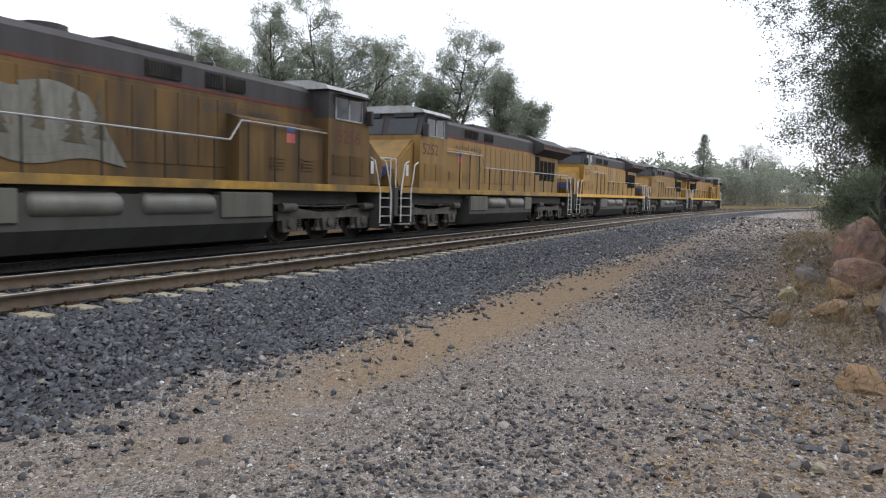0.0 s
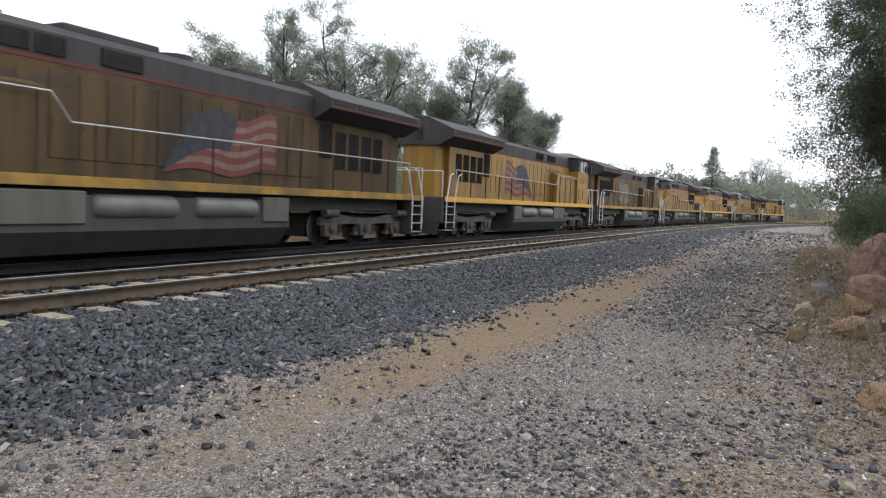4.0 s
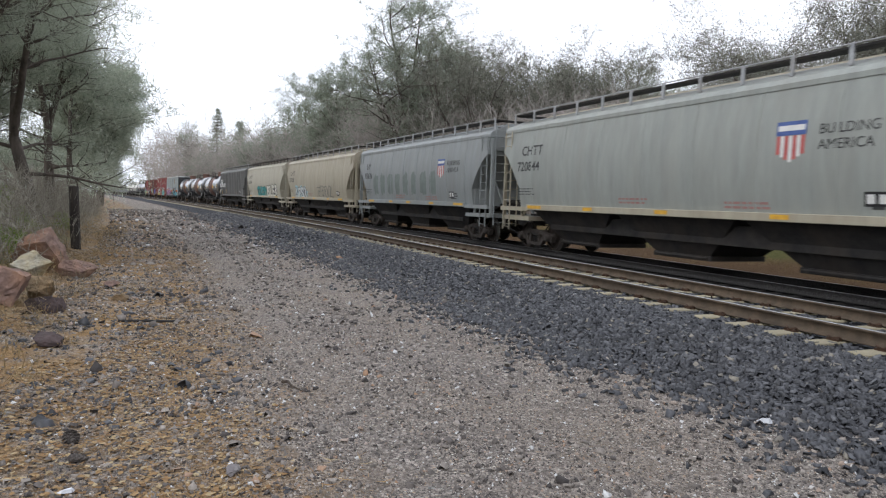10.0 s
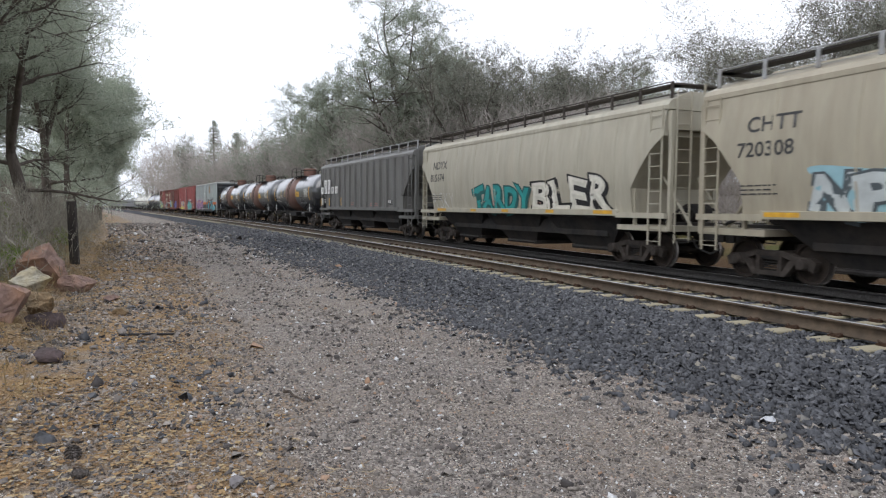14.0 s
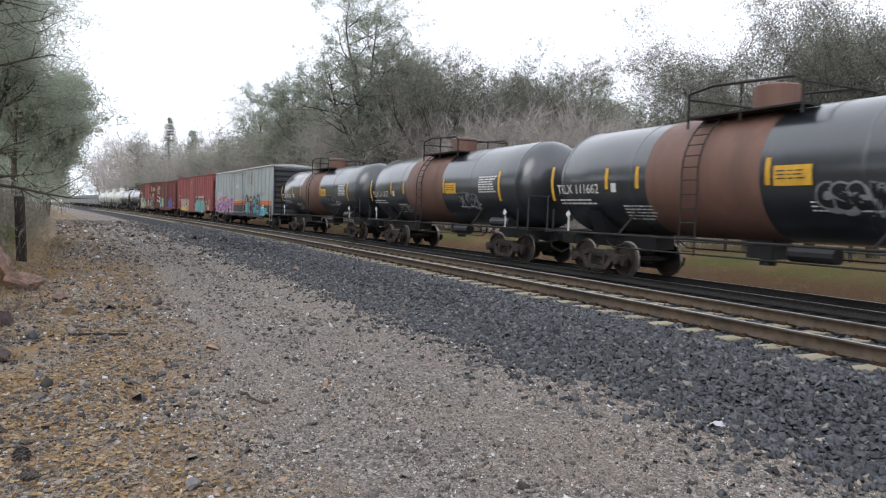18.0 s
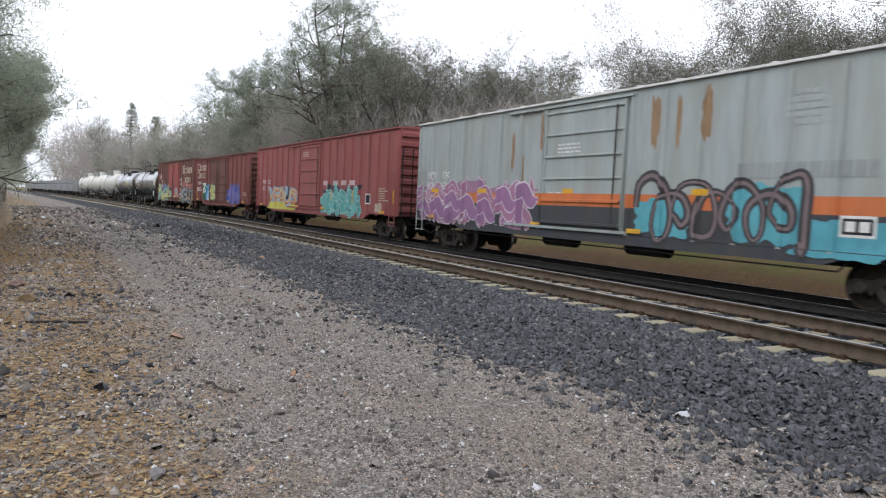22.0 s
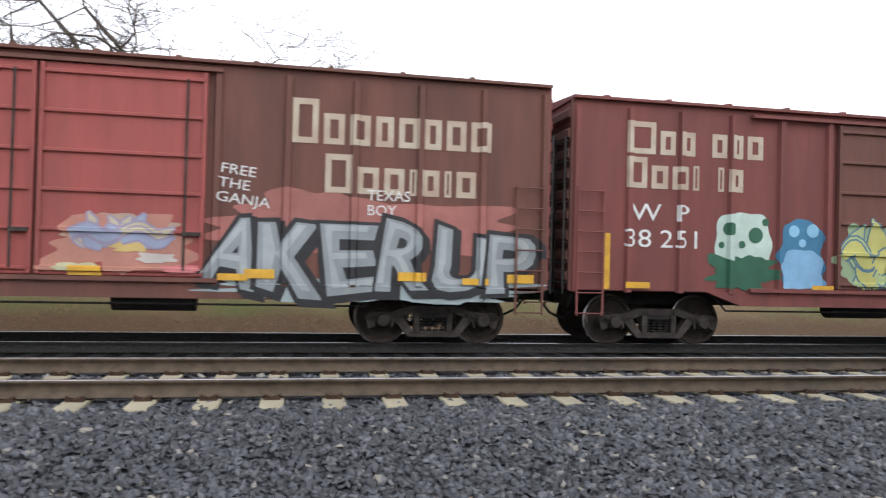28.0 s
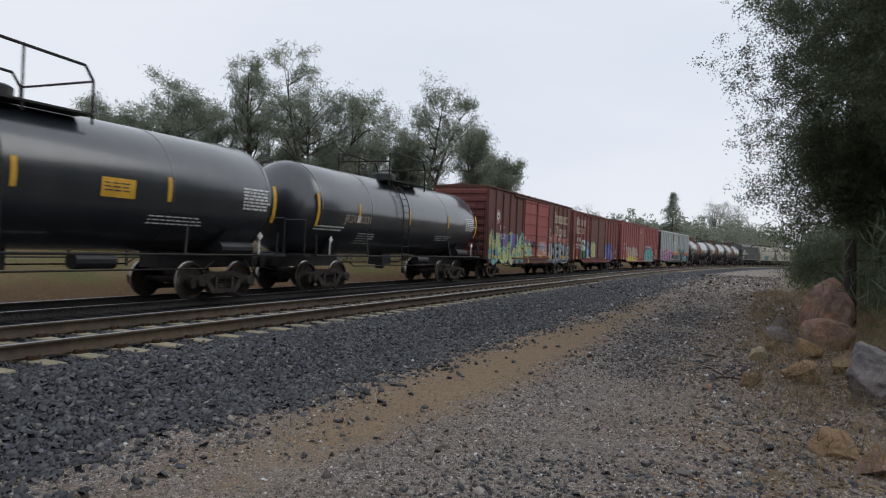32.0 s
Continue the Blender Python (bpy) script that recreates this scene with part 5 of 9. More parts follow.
M_FLAG_RED = mat("flag_dull_red", (0.13, 0.035, 0.03), (0.19, 0.05, 0.043), 5, 0.7, bump=0.05)
M_FLAG_PALE = mat("flag_dull_white", (0.15, 0.09, 0.07), (0.24, 0.155, 0.12), 5, 0.7, bump=0.05)
M_FLAG_NAVY = mat("flag_navy", (0.022, 0.025, 0.035), (0.05, 0.05, 0.06), 5, 0.7, bump=0.05)
M_SCRUBBED = mat("flag_scrubbed", (0.136, 0.136, 0.116), (0.224, 0.221, 0.197), 4, 0.8, bump=0.05, dirt=(0.095, 0.082, 0.061), dirt_scale=1.4, stretch=(2, 2, 0.5))
M_GRIME = mat("flag_grime", (0.065, 0.055, 0.035), (0.12, 0.105, 0.075), 4, 0.85, bump=0.05)


M_RESERVOIR = mat("reservoir_grey", (0.11, 0.112, 0.10), (0.19, 0.188, 0.165), 3, 0.5, bump=0.1, dirt=(0.05, 0.04, 0.03), dirt_scale=1.5)
M_SILL_DULL = mat("sill_dull_yellow", (0.26, 0.15, 0.03), (0.46, 0.27, 0.04), 2.5, 0.7, bump=0.05, dirt=(0.09, 0.07, 0.045), dirt_scale=0.8, dirt_amount=0.9)


def waving_flag(car, k, y, style):
    """A large waving flag painted on the hood; scrubbed pale under grime on the dirty engines."""
    clean = style == "flag"

    def spot(u, v):
        x = -3.3 + u * (3.75 - 0.85 * v)
        return x, 1.98 + 1.45 * v * (1 - 0.1 * u) + 0.13 * math.sin(u * 9.5 + 0.6) * (1 - 0.5 * u) - 0.10 * u

    def field(name, u0, u1, v0, v1, material, lift, low=None, n=18):
        verts = []
        for i in range(n + 1):
            u = u0 + (u1 - u0) * i / n
            for v in (low(u) if low else v0, v1):
                px, pz = spot(u, v)
                verts.append((px, k * (y + lift), pz))
        ob = new(name, mesh_of(name, verts, [(2 * i, 2 * i + 2, 2 * i + 3, 2 * i + 1) for i in range(n)], material))
        ob.parent = car
    for i in range(9):
        field("flag_stripe", 0.0, 1.0, i / 9, (i + 0.98) / 9, (M_FLAG_RED if i % 2 == 0 else M_FLAG_PALE) if clean else M_SCRUBBED, 0.006)
    field("flag_union", 0.5, 1.0, 0.0, 1.06, M_FLAG_NAVY if clean else M_SCRUBBED, 0.009, lambda u: 0.42 - 0.4 * ((u - 0.5) / 0.5) ** 2)
    if not clean:
        # fir-shaped smears of grime
        for x, z, w in ((-2.9, 2.75, 0.26), (-2.3, 2.6, 0.3), (-1.5, 2.7, 0.22), (-0.75, 2.5, 0.36), (-0.2, 2.6, 0.24)):
            v, f = [], []
            for j in range(6):
                a, b = z - 0.2 + 0.16 * j, z - 0.2 + 0.16 * j + 0.26
                q = w * (1 - 0.14 * j) * (0.8 + 0.35 * noise.noise(Vector((x * 5, j * 1.7, 0))))
                f.append((len(v), len(v) + 1, len(v) + 2))
                v += [(x - q, k * (y + 0.012 + 0.0004 * j), a), (x + q * 0.9, k * (y + 0.012 + 0.0004 * j), a - 0.05), (x + 0.04, k * (y + 0.012 + 0.0004 * j), b)]
            ob = new("grime_smear", mesh_of("grime_smear", v, f, M_GRIME))
            ob.parent = car


def loco(body_m, label, number, wing=True, crest=None):
    car = thing("locomotive", label, "locomotive", "locomotives of the train")
    L = 22.3
    deck, hood_y, half = 1.62, 0.93, 1.5
    # underframe with its yellow edge
    b = bmesh.new()
    box(b, -10.6, 10.4, -half, half, deck - 0.1, deck, 0.01)
    box(b, -9.4, 9.0, -1.15, 1.15, 1.05, deck - 0.1, 0.02)
    part("underframe", b, P_LOCO_U, car)
    for k in (-1, 1):
        b = bmesh.new()
        box(b, -10.6, 10.4, min(k * half, k * (half + 0.025)), max(k * half, k * (half + 0.025)), deck - 0.17, deck + 0.03, 0.005)
        part("sill_stripe", b, M_YELLOW if body_m is P_LOCO_Y else M_SILL_DULL, car)
    # long hood: lower painted walls, red line, grey top
    b = bmesh.new()
    prism(b, [(-hood_y, deck), (hood_y, deck), (hood_y, 3.72), (-hood_y, 3.72)], -9.2, 6.9, "x")
    hood = part("hood", b, body_m, car)
    b = bmesh.new()
    prism(b, [(-hood_y - 0.01, 3.72), (hood_y + 0.01, 3.72), (hood_y + 0.01, 3.79), (-hood_y - 0.01, 3.79)], -9.2, 6.9, "x")
    part("red_stripe", b, P_LOCO_R, car)
    b = bmesh.new()
    prism(b, [(-hood_y, 3.79), (hood_y, 3.79), (hood_y, 4.25), (hood_y - 0.22, 4.42), (-hood_y + 0.22, 4.42), (-hood_y, 4.25)], -9.2, 6.9, "x")
    part("hood_roof", b, P_LOCO_G, car)
    # hood doors
    for k in (-1, 1):
        n = 15
        for i in range(n):
            x = -5.0 + i * 0.62
            b = bmesh.new()
            y = k * hood_y
            box(b, x + 0.03, x + 0.59, min(y, y + k * 0.02), max(y, y + k * 0.02), deck + 0.35, 3.6, 0.008)
            cyl(b, (x + 0.52, y + k * 0.03, 2.5), (x + 0.52, y + k * 0.03, 2.7), 0.012, 5)
            part("hood_door", b, body_m, hood)
        for x0, x1, z0, z1 in ((0.95, 1.95, 3.85, 4.2), (2.7, 3.3, 3.85, 4.2), (3.4, 4.05, 3.85, 4.2), (-8.6, -8.1, 2.3, 3.4), (-7.9, -7.4, 2.3, 3.4), (-7.2, -6.7, 2.3, 3.4), (-6.5, -6.0, 2.3, 3.4), (-5.8, -5.2, 2.6, 3.6)):
            b = bmesh.new()
            y = k * (hood_y + 0.005)
            box(b, x0, x1, min(y, y + k * 0.03), max(y, y + k * 0.03), z0, z1)
            x = x0 + 0.05
            while x < x1 - 0.03:
                box(b, x, x + 0.025, min(y + k * 0.03, y + k * 0.06), max(y + k * 0.03, y + k * 0.06), z0 + 0.02, z1 - 0.02)
                x += 0.09
            part("grille", b, M_STEEL_DARK, hood)
    # radiator wings at the rear
    b = bmesh.new()
    prism(b, [(-1.53, 3.95), (-0.9, 3.62), (0.9, 3.62), (1.53, 3.95), (1.53, 4.22), (0.35, 4.72), (-0.35, 4.72), (-1.53, 4.22)], -10.1, -4.9, "x")
    wings = part("radiator_housing", b, P_LOCO_G, car)
    for k in (-1, 1):
        for i in range(4):
            x = -9.8 + 1.22 * i
            b = bmesh.new()
            box(b, x, x + 1.1, min(k * 1.53, k * 1.545), max(k * 1.53, k * 1.545), 4.06, 4.2)
            part("radiator_screen", b, M_STEEL_DARK, wings)
        b = bmesh.new()
        box(b, -10.12, -4.88, min(k * 1.53, k * 1.536), max(k * 1.53, k * 1.536), 3.97, 4.04)
        part("wing_stripe", b, P_LOCO_R, wings)
    b = bmesh.new()
    prism(b, [(-0.72, deck), (0.72, deck), (0.72, 3.7), (-0.72, 3.7)], -10.0, -9.2, "x")
    part("rear_hood", b, body_m, car)
    b = bmesh.new()
    cyl(b, (-10.02, 0.0, 4.1), (-10.16, 0.0, 4.1), 0.11, 12)
    box(b, -10.14, -10.0, -0.16, 0.16, 3.85, 4.3)
    part("rear_headlight", b, M_STEEL_DARK, car)
    # exhaust, fan housing and horn on the roof
    for x0, x1, y, z in ((-3.6, -2.2, 0.5, 4.62), (0.3, 2.6, 0.7, 4.56)):
        b = bmesh.new()
        box(b, x0, x1, -y, y, 4.4, z, 0.03)
        part("exhaust_housing" if x0 < 0 else "fan_housing", b, P_LOCO_G, car)
    b = bmesh.new()
    cyl(b, (-0.7, 0, 4.4), (-0.7, 0, 4.6), 0.45, 16)
    part("roof_fan", b, P_LOCO_G, car)
    b = bmesh.new()
    box(b, 3.46, 3.54, -0.15, 0.15, 4.4, 4.6)
    for y in (-0.12, 0.0, 0.12):
        cyl(b, (3.4, y, 4.58), (3.75, y, 4.62), 0.03, 6, 0.07)
    part("horn", b, P_LOCO_G, car)
    # equipment cabinet behind the cab, wide on the side
    b = bmesh.new()
    prism(b, [(-1.35, deck), (1.35, deck), (1.35, 3.2), (1.0, 3.3), (-1.0, 3.3), (-1.35, 3.2)], 3.4, 6.9, "x")
    part("cabinet", b, body_m, car)
    # cab
    b = bmesh.new()
    prism(b, [(-1.5, deck), (1.5, deck), (1.5, 3.55), (-1.5, 3.55)], 6.9, 9.1, "x")
    cab = part("cab", b, body_m, car)
    b = bmesh.new()
    prism(b, [(6.9, 3.55), (9.1, 3.55), (8.8, 4.38), (6.9, 4.38)], -1.5, 1.5)
    part("cab_upper", b, P_LOCO_G, car)
    b = bmesh.new()
    prism(b, [(-1.56, 4.36), (1.56, 4.36), (1.5, 4.46), (0.9, 4.62), (-0.9, 4.62), (-1.5, 4.46)], 6.75, 8.95, "x")
    part("cab_roof", b, M_GALV, car)
    for k in (-1, 1):
        for x0, x1 in ((7.25, 7.88), (7.95, 8.6)):
            b = bmesh.new()
            y = k * 1.5
            box(b, x0, x1, min(y, y + k * 0.012), max(y, y + k * 0.012), 3.58, 4.2)
            w = part("cab_window", b, M_GLASS, cab)
            b = bmesh.new()
            for a, c, z0, z1 in ((x0 - 0.03, x1 + 0.03, 3.54, 3.58), (x0 - 0.03, x1 + 0.03, 4.2, 4.24), (x0 - 0.03, x0, 3.58, 4.2), (x1, x1 + 0.03, 3.58, 4.2)):
                box(b, a, c, min(y, y + k * 0.03), max(y, y + k * 0.03), z0, z1)
            part("window_frame", b, M_GALV, w)
        b = bmesh.new()
        box(b, 7.15, 8.7, min(k * 1.5, k * 1.8), max(k * 1.5, k * 1.8), 4.24, 4.27)
        part("sun_visor", b, P_LOCO_G, cab)
        b = bmesh.new()
        box(b, 8.85, 9.0, min(k * 1.52, k * 1.72), max(k * 1.52, k * 1.72), 3.5, 3.95, 0.02)
        part("mirror", b, P_LOCO_G, cab)
        for x0 in (7.12, 8.02):
            b = bmesh.new()
            for i in range(8):
                z = 1.95 + i * 0.075
                box(b, x0, x0 + 0.75, min(k * 1.5, k * 1.53), max(k * 1.5, k * 1.53), z, z + 0.04)
            box(b, x0, x0 + 0.75, min(k * 1.5, k * 1.512), max(k * 1.5, k * 1.512), 1.93, 2.55)
            part("louvre", b, body_m, cab)
        for x0 in (4.55, 5.85):
            b = bmesh.new()
            for i in range(4):
                z = 2.0 + i * 0.09
                box(b, x0, x0 + 0.55, min(k * 1.35, k * 1.38), max(k * 1.35, k * 1.38), z, z + 0.05)
            part("louvre", b, body_m, cab)
        lettering(car, number, 7.3 if k < 0 else 8.95, 2.88, 0.56, P_LOCO_R, flat_side(1.5), "cab_number", face=k, wide=1.15)
        if crest:
            x0, s = (5.2, 1) if k < 0 else (5.2, 1)
            plate(car, "emblem_field", x0, x0 + 0.36, 3.0, 3.16, M_BLUE, flat_side(1.35), 0.008, k)
            plate(car, "emblem_stripe", x0, x0 + 0.36, 2.72, 2.98, M_RED, flat_side(1.35), 0.008, k)
            lettering(car, "BUILDING AMERICA", 2.6 if k < 0 else 5.0, 3.3, 0.24, M_TEXT_DARK, flat_side(hood_y + 0.02), "slogan", face=k, wide=1.3)
        plate(car, "notice_plate", 9.55, 9.73, 2.05, 2.45, M_WHITE, flat_side(1.28), 0.01, k)
        if wing:
            waving_flag(car, k, hood_y + 0.022, wing)
    # nose
    b = bmesh.new()
    prism(b, [(9.1, deck), (10.25, deck), (10.42, 2.2), (10.28, 2.62), (9.1, 3.42)], -1.25, 1.25)
    bmesh.ops.bevel(b, geom=list(b.edges), offset=0.08, segments=2, affect="EDGES", clamp_overlap=True)
    nose = part("nose", b, body_m, car)
    for y in (-0.72, 0.72):
        b = bmesh.new()
        prism(b, [(9.12, 3.58), (9.08, 3.62), (8.87, 4.14), (8.91, 4.16)], y - 0.58, y + 0.58)
        part("windshield", b, M_GLASS, cab)
        b = bmesh.new()
        box(b, 8.81, 8.95, y - 0.42, y + 0.42, 4.2, 4.38)
        part("number_board", b, M_BLACK, cab)
    for k in (-1, 1):
        b = bmesh.new()
        cyl(b, (10.05, k * 0.16, 2.74), (10.33, k * 0.16, 2.72), 0.1, 12)
        part("headlight", b, M_GALV, nose)
        for i in range(3):
            b = bmesh.new()
            y0 = k * 0.2
            box(b, 10.36, 10.44, min(y0, k * (1.05 - 0.12 * i)), max(y0, k * (1.05 - 0.12 * i)), 2.26 - 0.13 * i, 2.35 - 0.13 * i)
            part("nose_wing", b, M_BLUE, nose)
    # pilots, steps and handrails
    for q in (-1, 1):
        x = 10.75 * q
        b = bmesh.new()
        box(b, min(x, x - 0.25 * q), max(x, x - 0.25 * q), -1.45, 1.45, 0.65, deck, 0.02)
        prism(b, [(-1.4, 0.65), (1.4, 0.65), (1.3, 0.22), (-1.3, 0.22)], min(x, x + 0.06 * q), max(x, x + 0.06 * q), "x")
        part("pilot", b, P_LOCO_U, car)
        for k in (-1, 1):
            b = bmesh.new()
            box(b, min(x - 1.0 * q, x - 0.96 * q), max(x - 1.0 * q, x - 0.96 * q), min(k * 1.15, k * 1.52), max(k * 1.15, k * 1.52), 0.3, deck)
            well = part("step_well", b, P_LOCO_U, car)
            for i in range(5):
                z = 0.35 + 0.3 * i
                b = bmesh.new()
                box(b, min(x - 0.96 * q, x - 0.25 * q), max(x - 0.96 * q, x - 0.25 * q), min(k * 1.2, k * 1.52), max(k * 1.2, k * 1.52), z, z + 0.035)
                part("step", b, M_GALV, well)
            b = bmesh.new()
            for xx in (x - 0.98 * q, x - 0.28 * q):
                pipe(b, [(xx, k * 1.53, 0.45), (xx, k * 1.53, 1.5), (xx - 0.3 * q, k * 1.5, 2.45), (xx - 0.55 * q, k * 1.5, 2.55)], 0.024, 6)
            part("step_rail", b, M_WHITE, car)
            b = bmesh.new()
            pipe(b, [(x - 0.1 * q, k * 0.5, 1.0), (x + 0.12 * q, k * 0.45, 0.6), (x + 0.25 * q, k * 0.2, 0.5)], 0.03, 6)
            part("air_hose", b, M_BLACK, car)
        b = bmesh.new()
        pipe(b, [(x - 0.12 * q, -1.4, deck), (x - 0.12 * q, -1.4, 2.6), (x - 0.12 * q, 1.4, 2.6), (x - 0.12 * q, 1.4, deck)], 0.022, 6)
        part("end_rail", b, M_WHITE, car)
    for k in (-1, 1):
        b = bmesh.new()
        y = k * 1.46
        pipe(b, [(-9.6, y, deck), (-9.6, y, 2.7), (2.95, y, 2.62), (3.35, y, 3.12), (6.88, y, 3.1)], 0.022, 6)
        part("handrail", b, M_GALV, car)
        for x in (-8.2, -6.7, -5.2, -3.7, -2.15, -0.55, 1.0, 2.45, 3.6, 4.6, 5.6):
            b = bmesh.new()
            cyl(b, (x, y, deck), (x, y, 3.1 if x > 3.0 else 2.65), 0.022, 6)
            part("stanchion", b, M_STEEL_DARK, car)
    # fuel tank and air reservoirs
    b = bmesh.new()
    prism(b, [(-1.42, 1.3), (1.42, 1.3), (1.46, 0.62), (1.12, 0.17), (-1.12, 0.17), (-1.46, 0.62)], -3.3, 4.55, "x")
    part("fuel_tank", b, P_LOCO_U, car)
    for k in (-1, 1):
        for x0, x1 in ((-2.1, -0.05), (0.4, 2.5)):
            b = bmesh.new()
            lathe(b, [(0.08, x0), (0.22, x0 + 0.05), (0.26, x0 + 0.14), (0.26, x1 - 0.14), (0.22, x1 - 0.05), (0.08, x1)], 18, (0, k * 1.3, 1.08), "x")
            part("air_reservoir", b, M_RESERVOIR, car, smooth=True)
        b = bmesh.new()
        box(b, 2.65, 4.5, min(k * 1.2, k * 1.5), max(k * 1.2, k * 1.5), 0.75, 1.38, 0.03)
        part("equipment_box", b, P_LOCO_BOX, car)
        b = bmesh.new()
        box(b, -3.25, -2.25, min(k * 1.2, k * 1.5), max(k * 1.2, k * 1.5), 0.75, 1.38, 0.03)
        part("equipment_box", b, P_LOCO_BOX, car)
    for x in (-7.45, 7.45):
        bg = child("bogie", ME_LOCO_BOLSTER, car, x)
        for k in (-1, 1):
            child("side_frame", ME_LOCO_FRAME[k], bg)
        for q in (-1.85, 0.0, 1.85):
            add_wheelset(bg, q, 0.533, ME_LOCO_WHEEL)
    add_couplers(car, L)
    return car
# ---- the consist, from the leading locomotive back ----
CARS, THINGS = [], []
next_s = 110.56       # front coupler at the clip's start


def couple(ob, length, reverse=False, ahead=0.0):
    """Sets a car behind the last one; ahead: how far its middle stands before the middle of its place."""
    global next_s
    CARS.append((next_s - length / 2 + ahead, reverse))
    THINGS.append(ob)
    next_s -= length


FLAT = flat_side(1.43)
M_RUST_RUN = mat("rust_run", (0.22, 0.13, 0.07), (0.34, 0.24, 0.15), 4, 0.85, bump=0.05, stretch=(3, 3, 0.4))
clean_loco = loco(P_LOCO_Y, "bright yellow diesel locomotive with grey roof and red stripe", "5267", "flag", True)
couple(loco(P_LOCO_Y, "leading yellow diesel locomotive with grey roof", "5301", False), 22.99)
couple(loco(P_LOCO_M, "faded yellow diesel locomotive running nose backwards", "5280", False), 22.55, True)
couple(loco(P_LOCO_Y, "yellow diesel locomotive with blue wings on its nose", "5274", False), 22.14, True)
couple(loco(P_LOCO_M, "dusty yellow diesel locomotive with windshield facing backwards", "5252", False, True), 22.15, True)
dirty = loco(P_LOCO_D, "very dirty brown-yellow diesel locomotive with pale scrubbed patches", "5256", "scrubbed", True)
couple(dirty, 22.36, False, 0.6)
couple(clean_loco, 22.45, False, 0.36)
couple(loco(P_LOCO_S, "grimy brown-yellow diesel locomotive coupled nose to nose", "5265", "flag", True), 22.6, True)
dirty2 = loco(P_LOCO_S, "soot-stained diesel locomotive, last of the engines", "5266", "scrubbed", True)
couple(dirty2, 22.0)
couple(hopper(18.3, P_TAN, "tan covered hopper car with a striped shield", "CMO", "21238", shield=True, rail_m=M_GALV, letter_wide=1.25), 18.3)
couple(hopper(17.4, P_GREY, "plain pale grey covered hopper car", "CMO", "23254", rail_m=M_GALV, plates=False, letter_wide=1.5), 17.4)
couple(hopper(17.4, P_GREY, "grey covered hopper car with large black numbers", "UP", "99576", shield=True, number_x=-6.25, letter_wide=1.5), 17.4)
couple(hopper(18.9, P_PALE, "dusty off-white covered hopper car with a striped shield", "CHTT", "720844", shield=True, trim=P_TAN), 18.93)
h5 = hopper(17.3, P_GREY, "grey covered hopper car with painted-over graffiti", "UP", "95606", shield=True)
for i, w in enumerate((0.85, 0.8, 0.95, 0.8, 0.8, 0.75, 0.9, 0.85)):
    x = -5.4 + i * 1.12
    cloud(h5, x, x + w, 1.75, 2.95, spray(0.165, 0.195, 0.18), hopper_side, 20 + i, 0.006, "painted_over_letter", 5, 50, 0.5)
couple(h5, 17.25)
h6 = hopper(18.8, P_TAN, "tan covered hopper car with outlined graffiti letters", "CHTT", "720308")
graffiti(h6, "NPSR", -5.7, -2.2, 1.4, 2.3, spray(0.50, 0.54, 0.54), spray(0.08, 0.10, 0.11), hopper_side, spray(0.30, 0.5, 0.56), 3)
graffiti(h6, "DBRL", 0.7, 4.6, 1.4, 2.3, spray(0.34, 0.31, 0.24), spray(0.14, 0.135, 0.12), hopper_side, None, 4)
couple(h6, 18.87)
h7 = hopper(17.6, P_CREAM, "off-white covered hopper car with teal and white graffiti", "NDYX", "815674", rail_m=M_BOGIE)
graffiti(h7, "TARDY", -2.75, 1.6, 1.4, 2.35, spray(0.02, 0.30, 0.29), spray(0.01, 0.10, 0.10), hopper_side, None, 6)
graffiti(h7, "BLER", 1.8, 6.1, 1.4, 2.5, spray(0.62, 0.6, 0.52), M_BLACK, hopper_side, None, 7, spray(0.7, 0.68, 0.6))
lettering(h7, "RISKY", -6.9, 1.5, 1.0, spray(0.6, 0.6, 0.58), hopper_side, "graffiti_tag", offset=-0.03, wide=0.9)
couple(h7, 17.57)
h8 = hopper(17.8, P_COVER, "drab grey ribbed hopper car with white number squares", "UP", "78491", flat=True, number_x=30.0)
for o in [c for c in h8.children if c.name.startswith(("reporting_mark", "car_number"))]:
    bpy.data.objects.remove(o)
RIBBED = flat_side(1.595)
for i, ch in enumerate("UP"):
    plate(h8, "number_square", -7.05 + i * 0.82, -6.45 + i * 0.82, 2.84, 3.3, M_WHITE, RIBBED)
    lettering(h8, ch, -6.75 + i * 0.82, 2.92, 0.42, M_BLACK, RIBBED, "reporting_mark", lift=0.012, centre=True)
for i, ch in enumerate("78491"):
    plate(h8, "number_square", -7.85 + i * 0.83, -7.27 + i * 0.83, 2.38, 2.83, M_WHITE, RIBBED)
    lettering(h8, ch, -7.56 + i * 0.83, 2.45, 0.42, M_BLACK, RIBBED, "car_number", lift=0.012, centre=True)
plate(h8, "paint_patch", -7.75, -7.3, 1.65, 2.1, spray(0.42, 0.42, 0.41), RIBBED)
for i in range(2):
    cloud(h8, -7.0, -6.75, 1.78 + 0.16 * i, 1.92 + 0.16 * i, M_WHITE, RIBBED, 5 + i, 0.008, "graffiti_tag", 3, 20)
for x in (-7.9, -5.85, -3.2):
    plate(h8, "reflector_strip", x, x + 0.12, 1.6, 2.1, M_YELLOW, RIBBED, 0.02)
couple(h8, 17.76)

